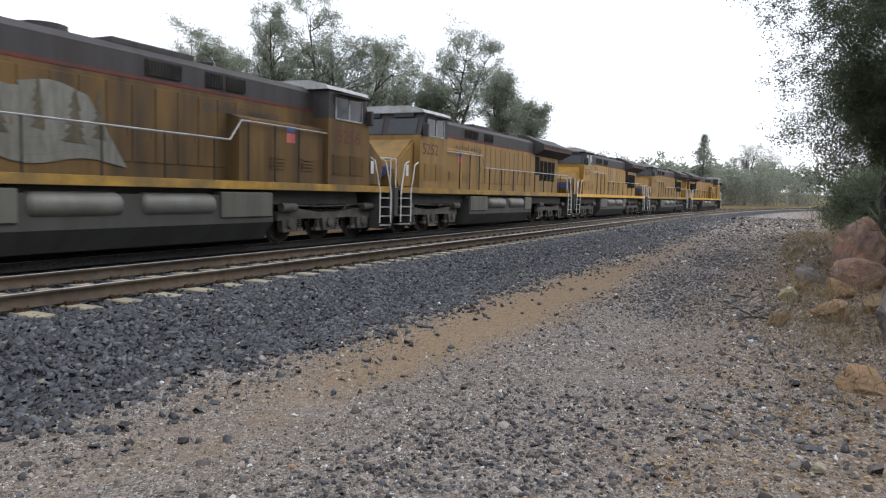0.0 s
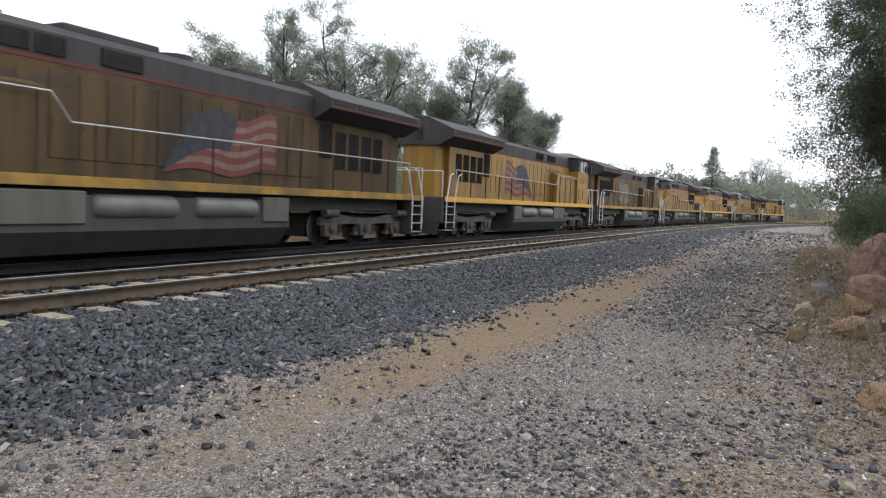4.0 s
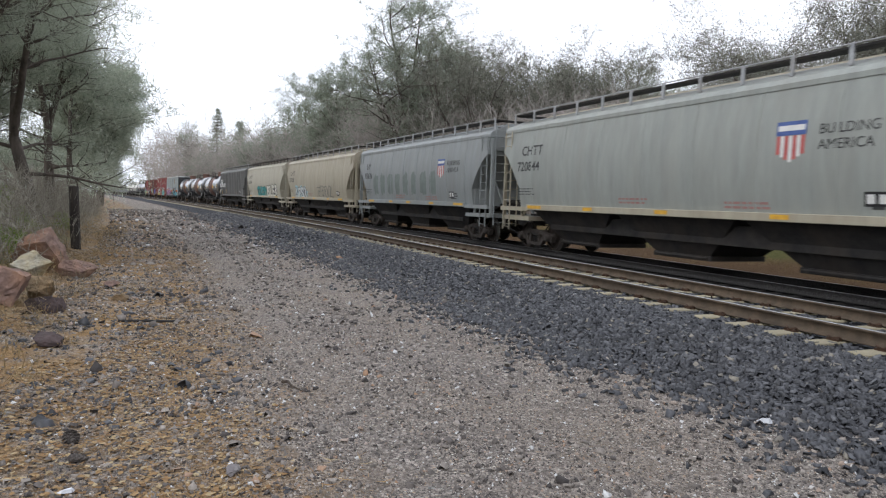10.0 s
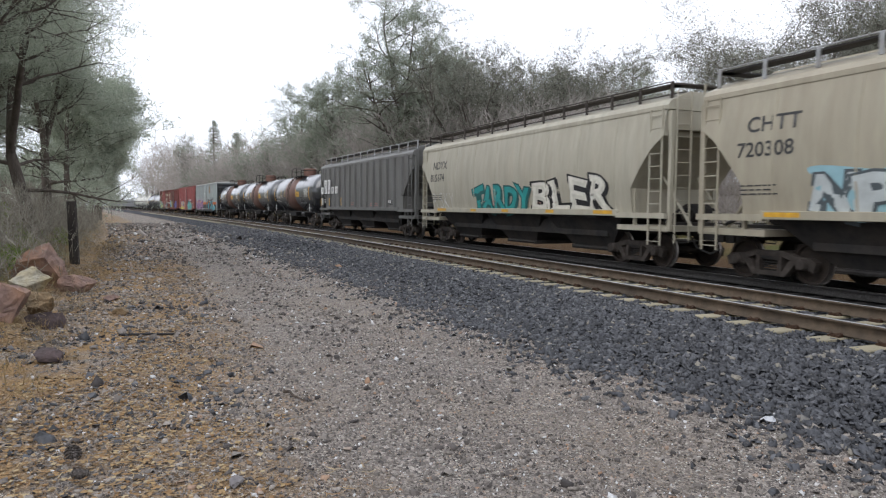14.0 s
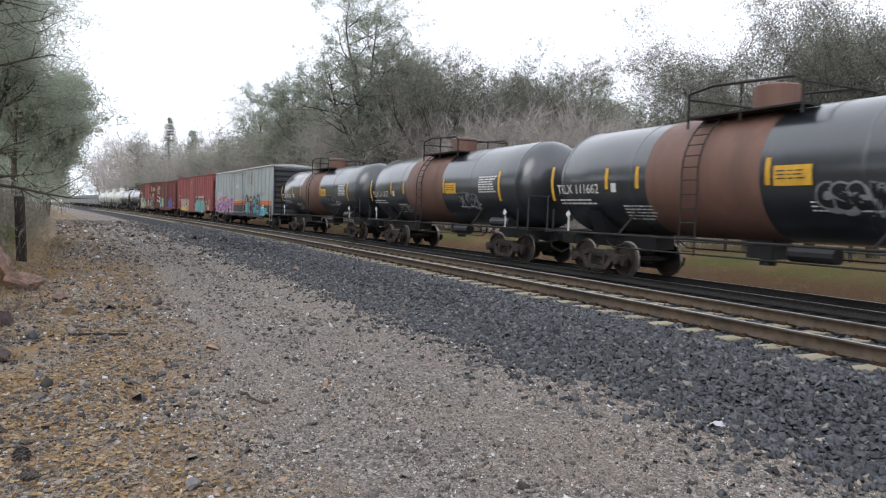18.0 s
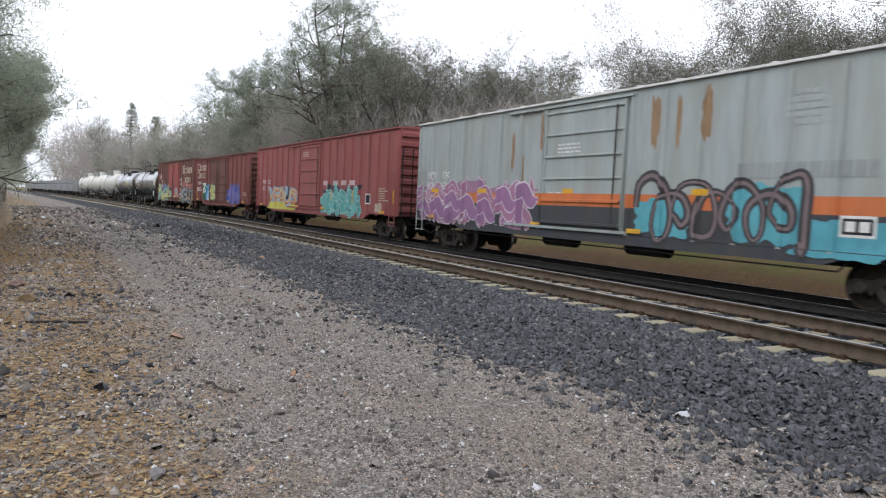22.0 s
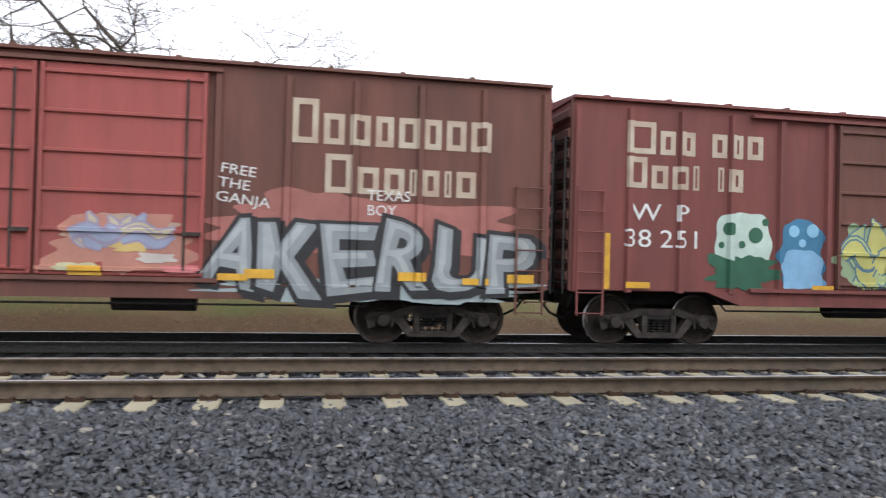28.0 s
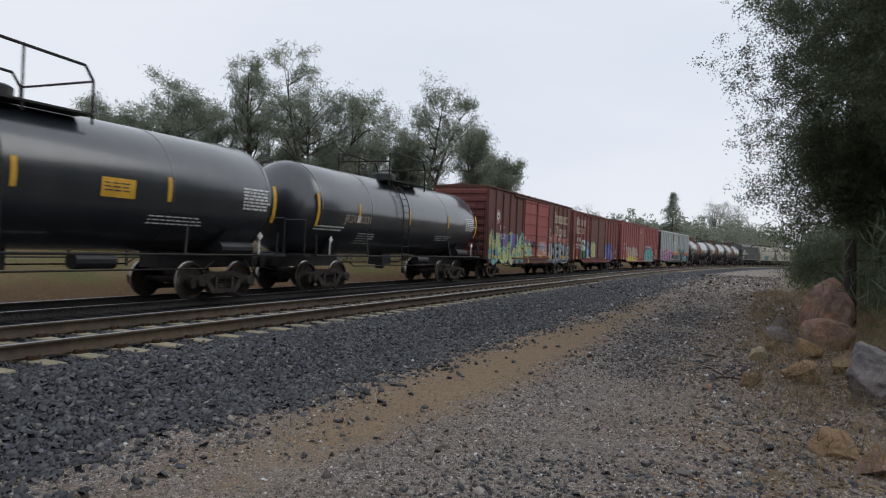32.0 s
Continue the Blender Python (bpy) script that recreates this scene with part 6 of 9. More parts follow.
for num, ln in (("TILX 111662", 14.4), ("TILX 111657", 14.8), ("TILX 111633", 15.5)):
    tk = tank_car(ln, P_TANK, "black tank car with a rusty brown band", num, P_BAND)
    graffiti(tk, "Bigboi" if "57" in num else "csaw", 2.1, 3.5, 1.8, 2.3, M_BLACK, spray(0.22, 0.235, 0.245), tank_side, None, 2)
    couple(tk, ln, False, -0.8 if "33" in num else -0.6)

b1 = boxcar(20.6, 4.5, P_BOX_GREY, P_BOX_GREY, P_DARK_BAND, "pale grey boxcar with orange stripe and purple graffiti", ((-1.9, 1.35),), 1.1, ((1.68, 2.01, P_ORANGE), (1.03, 1.68, P_DARK_BAND)), M_WHITE)
wild_piece(b1, -9.7, -2.2, 0.95, 2.35, spray(0.36, 0.17, 0.27), spray(0.62, 0.56, 0.60), FLAT, spray(0.33, 0.18, 0.27), 11, 7, spray(0.30, 0.15, 0.29))
for o in b1.children:
    if o.name.startswith("side_sill"):
        o.data.materials[0] = P_DARK_BAND
lettering(b1, "EVE", -1.62, 1.78, 0.36, M_WHITE, FLAT, "graffiti_tag", offset=0.02, wide=1.0, lift=0.02)
lettering(b1, "MHC", -1.55, 1.42, 0.36, M_WHITE, FLAT, "graffiti_tag", offset=0.02, wide=1.0, lift=0.02)
for x, z1, w in ((-3.55, 3.9, 0.09), (-3.0, 3.2, 0.05), (-2.1, 4.4, 0.12), (2.2, 4.35, 0.16), (2.9, 4.3, 0.08), (3.7, 4.4, 0.12)):
    cloud(b1, x - w, x + w, z1 - 1.3, z1, M_RUST_RUN, FLAT, int(z1 * 10), 0.004, "rust_streak", 5, 30)
cloud(b1, 1.6, 3.6, 1.0, 2.0, spray(0.10, 0.36, 0.42), FLAT, 77, 0.008, "graffiti_ground", 9, 90, 0.6)
cloud(b1, 4.2, 6.2, 1.0, 2.3, spray(0.10, 0.36, 0.42), FLAT, 78, 0.008, "graffiti_ground", 9, 90, 0.6)
cloud(b1, 5.6, 8.2, 0.85, 1.65, spray(0.09, 0.34, 0.41), FLAT, 79, 0.0085, "graffiti_ground", 11, 90, 0.7)
script_piece(b1, 1.75, 6.1, 1.0, 2.6, spray(0.045, 0.042, 0.045), spray(0.20, 0.15, 0.155), FLAT, 12)
plate(b1, "data_plate", 6.75, 7.4, 1.3, 1.68, M_WHITE, FLAT, 0.010)
plate(b1, "data_plate", 6.8, 7.35, 1.35, 1.63, M_BLACK, FLAT, 0.012)
for i in range(2):
    plate(b1, "data_plate", 6.86 + 0.25 * i, 7.04 + 0.25 * i, 1.4, 1.58, M_WHITE, FLAT, 0.014)
bars(b1, -1.3, 3.3, 1.0, 3, M_WHITE, FLAT, height=0.05)
bars(b1, 5.6, 3.9, 0.7, 5, spray(0.36, 0.39, 0.39), FLAT, height=0.09)
bars(b1, 4.6, 2.35, 3.0, 1, spray(0.29, 0.315, 0.315), FLAT, height=0.3, gap=0.0)
for body, x, z, kind in (("MW", -9.1, 2.5, "reporting_mark"), ("CX", -7.95, 2.5, "reporting_mark"), ("500", -9.12, 2.12, "car_number"), ("367", -8.1, 2.12, "car_number")):
    lettering(b1, body, x, z, 0.36, M_WHITE, FLAT, kind, wide=1.1)
for x in (-8.6, -5.4, -1.0, 3.4):
    plate(b1, "reflector_strip", x, x + 0.45, 2.0, 2.14, M_YELLOW, FLAT, 0.016)
drape(b1)
couple(b1, 21.56, False, -1.25)
b2 = boxcar(21.0, 4.56, P_BOX_PINK, P_BOX_PINK, P_BOX_PINK, "faded red boxcar with yellow and teal graffiti", ((-1.8, 1.4),), 1.0)
cloud(b2, -7.5, -2.0, 1.1, 2.25, spray(0.03, 0.03, 0.035), FLAT, 81, 0.004, "graffiti_ground", 9, 90, 0.7)
graffiti(b2, "VEAUS", -7.4, -2.2, 1.15, 2.2, spray(0.50, 0.22, 0.12), spray(0.30, 0.42, 0.52), FLAT, None, 13, spray(0.60, 0.48, 0.26))
cloud(b2, -7.8, -1.9, 0.85, 1.35, spray(0.58, 0.53, 0.10), FLAT, 83, 0.02, "graffiti_stroke", 13, 80, 0.6)
for body, x, z, kind in (("MW", -8.85, 2.38, "reporting_mark"), ("CX", -7.75, 2.38, "reporting_mark"), ("500", -8.88, 1.98, "car_number"), ("522", -7.8, 1.98, "car_number")):
    lettering(b2, body, x, z, 0.36, M_WHITE, FLAT, kind, wide=1.1)
wild_piece(b2, 1.65, 6.3, 0.85, 2.3, spray(0.10, 0.33, 0.32), spray(0.36, 0.58, 0.55), FLAT, spray(0.03, 0.032, 0.045), 14, 6, spray(0.14, 0.40, 0.38))
for x in (1.7, 3.0, 4.0, 5.0):
    plate(b2, "paint_patch", x, x + 0.65, 2.28, 2.5, spray(0.55, 0.42, 0.42), FLAT, 0.004)
for x in (2.8, 5.4, 9.6):
    plate(b2, "reflector_strip", x, x + 0.1, 1.5, 2.05, M_YELLOW, FLAT, 0.022)
plate(b2, "data_plate", 6.85, 7.4, 1.45, 1.9, M_WHITE, FLAT, 0.005)
plate(b2, "data_plate", 6.9, 7.35, 1.5, 1.85, M_BLACK, FLAT, 0.009)
bars(b2, 8.2, 2.1, 0.8, 6, M_CREAM, FLAT, height=0.05)
bars(b2, -1.3, 4.0, 0.9, 3, M_CREAM, FLAT, height=0.05)
cloud(b2, 7.9, 8.6, 1.05, 1.55, M_CREAM, FLAT, 84, 0.004, "graffiti_tag", 9, 40)
drape(b2)
couple(b2, 21.37, False, -1.27)

b3 = boxcar(17.0, 4.42, P_BOX_RUST, P_BOX_BROWN, P_BOX_BROWN, "oxide-red boxcar with faded cream lettering and graffiti animals", ((-2.75, -0.15), (-0.15, 2.4)), 1.05)
letter_blocks(b3, [(0.56, 1), (0.3, 0.75), (0.3, 0.75), (0.16, 0), (0.3, 0.75), (0.24, 0.75), (0.32, 0.75)], -7.0, 3.5, 0.58, M_CREAM, FLAT)
letter_blocks(b3, [(0.4, 1), (0.32, 0.75), (0.32, 0.75), (0.12, 0.8), (0.2, 0), (0.12, 0.8), (0.3, 0.75)], -7.0, 2.88, 0.56, M_CREAM, FLAT)
lettering(b3, "W  P", -6.9, 2.3, 0.44, M_WHITE, FLAT, "reporting_mark", wide=1.3)
lettering(b3, "38 251", -7.05, 1.82, 0.46, M_WHITE, FLAT, "car_number", wide=1.25)
plate(b3, "reflector_strip", -7.4, -7.28, 1.05, 2.05, M_YELLOW, FLAT)
cloud(b3, -5.3, -4.0, 1.2, 2.6, spray(0.50, 0.62, 0.55), FLAT, 31, 0.004, "graffiti_head", 4, 90, 0.3)
cloud(b3, -5.4, -3.9, 1.05, 1.75, spray(0.03, 0.12, 0.07), FLAT, 32, 0.008, "graffiti_body", 11)
cloud(b3, -4.0, -2.9, 1.05, 2.5, spray(0.05, 0.19, 0.32), FLAT, 33, 0.006, "graffiti_hat", 5, 90, 0.4)
cloud(b3, -3.95, -2.9, 1.05, 1.9, spray(0.22, 0.42, 0.62), FLAT, 34, 0.010, "graffiti_face", 7, 90, 0.4)
for x, z, r in ((-4.95, 2.2, 0.14), (-4.4, 2.1, 0.17), (-4.68, 1.92, 0.08), (-4.2, 2.35, 0.08), (-5.1, 1.9, 0.07)):
    cloud(b3, x - r, x + r, z - r, z + r, spray(0.03, 0.12, 0.07), FLAT, 35, 0.012, "graffiti_eye", 3, 24, 0.0)
for x, z, r in ((-3.6, 2.2, 0.13), (-3.2, 2.22, 0.15), (-3.42, 1.98, 0.09)):
    cloud(b3, x - r, x + r, z - r, z + r, spray(0.25, 0.5, 0.68), FLAT, 36, 0.012, "graffiti_spot", 3, 24, 0.0)
wild_piece(b3, -2.6, -1.1, 1.1, 2.35, spray(0.42, 0.50, 0.24), spray(0.10, 0.20, 0.26), FLAT, spray(0.30, 0.40, 0.24), 37, 2, spray(0.52, 0.50, 0.16))
wild_piece(b3, 2.6, 5.8, 1.0, 2.3, spray(0.06, 0.085, 0.30), spray(0.10, 0.13, 0.32), FLAT, spray(0.06, 0.065, 0.22), 44, 4, spray(0.15, 0.13, 0.34))
bars(b3, 6.4, 1.75, 0.6, 3, M_CREAM, FLAT, height=0.05)
drape(b3)
couple(b3, 18.06, False, -1.0)

b4 = boxcar(17.4, 4.55, P_BOX_BROWN, P_BOX_RED, P_BOX_RUST, "brown boxcar with red doors, cream lettering and silver graffiti", ((-2.5, 0.0), (0.0, 2.5)), 1.15)
letter_blocks(b4, [(0.42, 1.15), (0.34, 0.8), (0.34, 0.8), (0.3, 0.8), (0.34, 0.8), (0.3, 0.8), (0.34, 0.8), (0.36, 0.8)], 3.8, 3.36, 0.64, M_CREAM, FLAT)
letter_blocks(b4, [(0.44, 1.15), (0.36, 0.8), (0.34, 0.8), (0.12, 0.8), (0.3, 0.8), (0.12, 0.8), (0.34, 0.8)], 4.35, 2.56, 0.56, M_CREAM, FLAT)
cloud(b4, 2.3, 8.1, 1.5, 2.5, spray(0.36, 0.13, 0.11), FLAT, 58, 0.002, "graffiti_glow", 7, 90, 0.7)
cloud(b4, 3.2, 5.4, 1.9, 2.62, spray(0.32, 0.12, 0.10), FLAT, 59, 0.0025, "graffiti_glow", 7, 90, 0.9)
cloud(b4, 2.45, 8.1, 0.74, 1.2, spray(0.30, 0.36, 0.37), FLAT, 62, 0.004, "graffiti_drip", 11)
graffiti(b4, "AKERUP", 2.5, 8.05, 0.85, 2.1, spray(0.25, 0.28, 0.29), M_BLACK, FLAT, None, 8, spray(0.36, 0.39, 0.40))
lettering(b4, "FREE\nTHE\nGANJA", 2.68, 2.82, 0.23, M_WHITE, FLAT, "graffiti_tag", tilt=-0.12, wide=1.2)
lettering(b4, "TEXAS\nBOY", 5.05, 2.46, 0.25, M_WHITE, FLAT, "graffiti_tag")
wild_piece(b4, -7.9, -2.4, 0.85, 2.4, spray(0.20, 0.46, 0.42), spray(0.04, 0.05, 0.13), FLAT, spray(0.15, 0.11, 0.27), 9, 6, spray(0.50, 0.54, 0.26))
wild_piece(b4, -2.6, -0.9, 1.05, 2.15, spray(0.22, 0.48, 0.42), spray(0.05, 0.05, 0.14), FLAT, spray(0.15, 0.11, 0.27), 15, 2, spray(0.50, 0.54, 0.26))
for i in range(26):
    q = random.Random(i)
    x, z, r = q.uniform(-7.9, -1.2), q.choice((q.uniform(0.9, 1.2), q.uniform(2.1, 2.4))), q.uniform(0.05, 0.1)
    cloud(b4, x - r, x + r, z - r, z + r, spray(0.60, 0.56, 0.12), FLAT, i, 0.022, "graffiti_dot", 3, 18, 0.3)
plate(b4, "rust_plate", -1.15, -0.55, 1.75, 2.05, M_BOGIE, flat_side(1.59), 0.02)
cloud(b4, 0.1, 2.4, 1.1, 2.1, spray(0.44, 0.20, 0.15), FLAT, 64, 0.004, "graffiti_ground", 9)
for i, col in enumerate(((0.5, 0.48, 0.3), (0.25, 0.3, 0.5), (0.55, 0.4, 0.15), (0.5, 0.45, 0.42), (0.6, 0.2, 0.2))):
    cloud(b4, 0.25 + 0.4 * i, 0.95 + 0.38 * i, 1.15 + 0.17 * ((i * 3) % 4), 1.32 + 0.17 * ((i * 3) % 4), spray(*col), FLAT, 70 + i, 0.006 + 0.002 * i, "graffiti_stroke", 5, 40)
wild_piece(b4, 0.5, 2.0, 1.55, 2.05, spray(0.48, 0.42, 0.30), spray(0.30, 0.26, 0.36), FLAT, spray(0.42, 0.30, 0.22), 65, 2, spray(0.30, 0.34, 0.46))
lettering(b4, "S  P", -6.35, 2.5, 0.4, M_WHITE, FLAT, "reporting_mark", wide=1.2)
lettering(b4, "248 292", -6.95, 2.08, 0.4, M_WHITE, FLAT, "car_number", wide=1.1)
cloud(b4, -7.1, -6.2, 2.75, 3.6, spray(0.33, 0.18, 0.15), FLAT, 66, 0.004, "painted_eye_ring", 3, 36, 0.0)
cloud(b4, -6.85, -6.4, 2.98, 3.43, M_WHITE, FLAT, 66, 0.007, "painted_eye", 3, 24, 0.0)
cloud(b4, -6.72, -6.54, 3.1, 3.28, M_BLACK, FLAT, 66, 0.010, "painted_pupil", 3, 16, 0.0)
for x in (-7.7, -2.0, 0.5, 3.1, 5.6, 7.5):
    plate(b4, "reflector_strip", x, x + 0.48, 1.12, 1.27, M_YELLOW, FLAT, 0.04)
drape(b4)
couple(b4, 17.25)

couple(tank_car(15.1, P_TANK, "glossy black tank car with small white stencils", "JRSX 40031", None, M_STEEL_DARK, M_BLACK, True, M_BLACK, False), 15.1)
couple(tank_car(16.2, P_TANK, "black tank car with tall platform rails", "JRSX 40027", None, M_STEEL_DARK, M_BLACK, True, M_BLACK, True), 16.2)
white_tank = tank_car(15.5, P_TANKW, "cream-white tank car with rust stains", "", None, M_GALV, M_STEEL_DARK, False, P_TANKW)
couple(white_tank, 15.5)
for i in range(2):
    couple(copy_thing(white_tank, Matrix()), 15.5)
grey_gondola = gondola(13.8, "light grey open gondola car with side posts")
couple(grey_gondola, 13.8)
for i in range(11):
    couple(copy_thing(grey_gondola, Matrix()), 13.8)
WHEELS = [o for ob in THINGS for o in ob.children_recursive if o.name.startswith("wheelset")]
# ---- ties, clips and loose stone ----
def tie_mesh():
    b = bmesh.new()
    prism(b, [(-0.14, 0), (0.14, 0), (0.115, 0.21), (-0.115, 0.21)], -1.29, 1.29)
    bmesh.ops.bevel(b, geom=list(b.edges), offset=0.012, segments=1, affect="EDGES", clamp_overlap=True)
    return shape("tie", b, M_TIE)


def clip_mesh():
    b = bmesh.new()
    for r in (-0.7525, 0.7525):
        for k in (-1, 1):
            for dx in (-0.06, 0.06):
                pipe(b, [(dx, r + k * 0.075, 0.21), (dx * 1.3, r + k * 0.12, 0.26), (dx * 0.4, r + k * 0.16, 0.245), (dx * 0.2, r + k * 0.1, 0.225)], 0.014, 4)
            box(b, -0.08, 0.08, r + k * 0.12 - 0.035, r + k * 0.12 + 0.035, 0.208, 0.235)
    return shape("rail_clip", b, M_CLIP)


ME_TIE, ME_CLIP = tie_mesh(), clip_mesh()
TIE_STEP = 0.61


def tie_pose(s, top, off=0.0):
    x, y, th = on_line(s, off)
    return Matrix.Translation((float(x), float(y), top - 0.21)) @ pose(0, 0, 0, 0, 0, math.degrees(float(th)))


def joined_copies(name, me, poses, parent):
    n = len(me.vertices)
    co = np.zeros(n * 3, np.float32)
    me.vertices.foreach_get("co", co)
    co = np.c_[co.reshape(-1, 3), np.ones(n)]
    quads = [tuple(p.vertices) for p in me.polygons]
    v, f = [], []
    for i, m in enumerate(poses):
        v.append((co @ np.array(m).T)[:, :3])
        f += [tuple(j + i * n for j in q) for q in quads]
    ob = new(name, mesh_of(name, np.concatenate(v), f, me.materials[0]))
    ob.parent = parent
    return ob


far_ties = []
for i in range(-260, 330):
    s = i * TIE_STEP + 0.13
    m = tie_pose(s, TIE_TOP)
    if -130 <= i <= 165:
        t = new("tie", ME_TIE)
        t.parent, t.matrix_basis = near_track, m
        if -45 <= i <= 60:
            c = new("rail_clip", ME_CLIP)
            c.parent = t
    else:
        far_ties.append(m)
tagged(joined_copies("distant_ties", ME_TIE, far_ties, near_track), "concrete ties far along the track", kind="stuff")
# far ties, darkened by colour to match the shaded bed
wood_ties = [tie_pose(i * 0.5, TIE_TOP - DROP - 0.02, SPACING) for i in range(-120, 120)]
tagged(joined_copies("sooty_ties", ME_TIE, wood_ties, far_track), "sooty ties, coloured dark for the shade under the train", kind="stuff").data.materials[0] = M_FAR_BALLAST


def stone_colours(name, stops, rough=0.75, gloss=0.25):
    """Loose stones: each piece takes its own colour from the ramp."""
    m = bpy.data.materials.new(name)
    m.use_nodes = True
    n, l = m.node_tree.nodes, m.node_tree.links
    bsdf = n["Principled BSDF"]
    bsdf.inputs["Roughness"].default_value = rough
    bsdf.inputs["Specular IOR Level"].default_value = gloss
    g, r = n.new("ShaderNodeNewGeometry"), n.new("ShaderNodeValToRGB")
    e = r.color_ramp.elements
    while len(e) < len(stops):
        e.new(0.5)
    for q, (p, c) in zip(e, stops):
        q.position, q.color = p, (*c, 1)
    l.new(g.outputs["Random Per Island"], r.inputs["Fac"])
    t, co = n.new("ShaderNodeTexNoise"), n.new("ShaderNodeTexCoord")
    t.inputs["Scale"].default_value, t.inputs["Detail"].default_value = 70, 5
    l.new(co.outputs["Object"], t.inputs["Vector"])
    mx = n.new("ShaderNodeMix")
    mx.data_type, mx.blend_type = "RGBA", "MULTIPLY"
    mx.inputs[0].default_value = 0.55
    l.new(r.outputs["Color"], mx.inputs[6])
    l.new(t.outputs["Fac"], mx.inputs[7])
    l.new(mx.outputs[2], bsdf.inputs["Base Color"])
    return m


M_BALLAST_MIX = stone_colours("ballast_mix", [(0.0, (0.018, 0.019, 0.023)), (0.4, (0.043, 0.045, 0.053)), (0.8, (0.082, 0.085, 0.097)), (0.965, (0.145, 0.147, 0.158)), (0.99, (0.30, 0.27, 0.22))], 0.5, 0.55)
M_GRAVEL_MIX = stone_colours("gravel_mix", [(0.0, (0.060, 0.053, 0.052)), (0.35, (0.188, 0.165, 0.151)), (0.7, (0.335, 0.298, 0.266)), (0.9, (0.482, 0.431, 0.384)), (0.955, (0.442, 0.266, 0.161)), (0.975, (0.782, 0.782, 0.782))])
M_LITTER_MIX = stone_colours("leaf_litter", [(0.0, (0.13, 0.085, 0.045)), (0.4, (0.33, 0.19, 0.085)), (0.75, (0.44, 0.30, 0.15)), (1.0, (0.55, 0.45, 0.28))])


def stones(name, s, d, size, material, label, flat=0.5, seed=0, lift=0.3):
    """Angular loose stones scattered on the ground, one joined mesh."""
    rng = np.random.RandomState(seed)
    n = len(s)
    x, y, th = on_line(s, d)
    z = ground_z(s, d)
    cube = np.array([(i, j, k) for i in (-1, 1) for j in (-1, 1) for k in (-1, 1)], float) * 0.5
    v = cube[None] * np.stack([size, size * rng.uniform(0.55, 0.95, n), size * flat * rng.uniform(0.6, 1.2, n)], 1)[:, None]
    v = v * rng.uniform(0.55, 1.15, (n, 8, 1)) + rng.uniform(-0.12, 0.12, (n, 8, 3)) * size[:, None, None]
    a, b, c = rng.uniform(0, 6.283, n), rng.normal(0, 0.58, n), rng.normal(0, 0.58, n)
    ca, sa, cb, sb, cc, sc = np.cos(a), np.sin(a), np.cos(b), np.sin(b), np.cos(c), np.sin(c)
    o, q = np.ones(n), np.zeros(n)
    rz = np.stack([ca, -sa, q, sa, ca, q, q, q, o], 1).reshape(-1, 3, 3)
    rx = np.stack([o, q, q, q, cb, -sb, q, sb, cb], 1).reshape(-1, 3, 3)
    ry = np.stack([cc, q, sc, q, o, q, -sc, q, cc], 1).reshape(-1, 3, 3)
    v = np.einsum("nij,nkj->nki", rz @ rx @ ry, v) + np.stack([x, y, z + size * flat * lift], 1)[:, None]
    f = np.array([(0, 1, 3, 2), (4, 6, 7, 5), (0, 4, 5, 1), (2, 3, 7, 6), (1, 5, 7, 3)])
    faces = (f[None] + (np.arange(n) * 8)[:, None, None]).reshape(-1, 4)
    return tagged(new(name, bulk(name, v.reshape(-1, 3), faces, material)), label, "gravel", kind="stuff")


def spread(rng, n, s0, s1, d0, d1):
    return rng.uniform(s0, s1, n), rng.uniform(d0, d1, n)


rng = np.random.RandomState(4)
bs, bd, bz = [], [], []
for s0, s1, dens, size in ((-11, 13, 760, 0.064), (-26, -11, 380, 0.064), (13, 30, 380, 0.064), (-60, -26, 70, 0.11), (30, 70, 70, 0.11)):
    for d0, d1, k in ((-5.2, -1.32, 1.0), (-1.32, 2.4, 0.32)):
        a, c = spread(rng, int((s1 - s0) * (d1 - d0) * dens * k), s0, s1, d0, d1)
        edge = -3.35 - 0.045 * np.minimum(np.abs(a), 16) + 0.5 * (hash_noise(a, c * 0, 1.3, 8) - 0.5) + 0.3 * (hash_noise(a, c * 0, 0.4, 9) - 0.5)
        keep = (c > edge) | (rng.uniform(0, 1, len(a)) < (0.35 - 0.15 * smooth_step(2, 6, a)) * np.exp((c - edge) / 0.3))
        rails = (np.abs(np.abs(c) - 0.7525) > 0.13)
        on_tie = (np.abs((a - 0.13 + TIE_STEP / 2) % TIE_STEP - TIE_STEP / 2) < 0.13) & (np.abs(c) < 1.24) & (rng.uniform(0, 1, len(a)) < 0.9)
        keep &= rails & ~on_tie
        bs.append(a[keep]), bd.append(c[keep]), bz.append(size * rng.uniform(0.5, 1.35, keep.sum()))
stones("ballast", np.concatenate(bs), np.concatenate(bd), np.concatenate(bz), M_BALLAST_MIX, "blue-grey crushed stone ballast along the track", 0.42, 1)

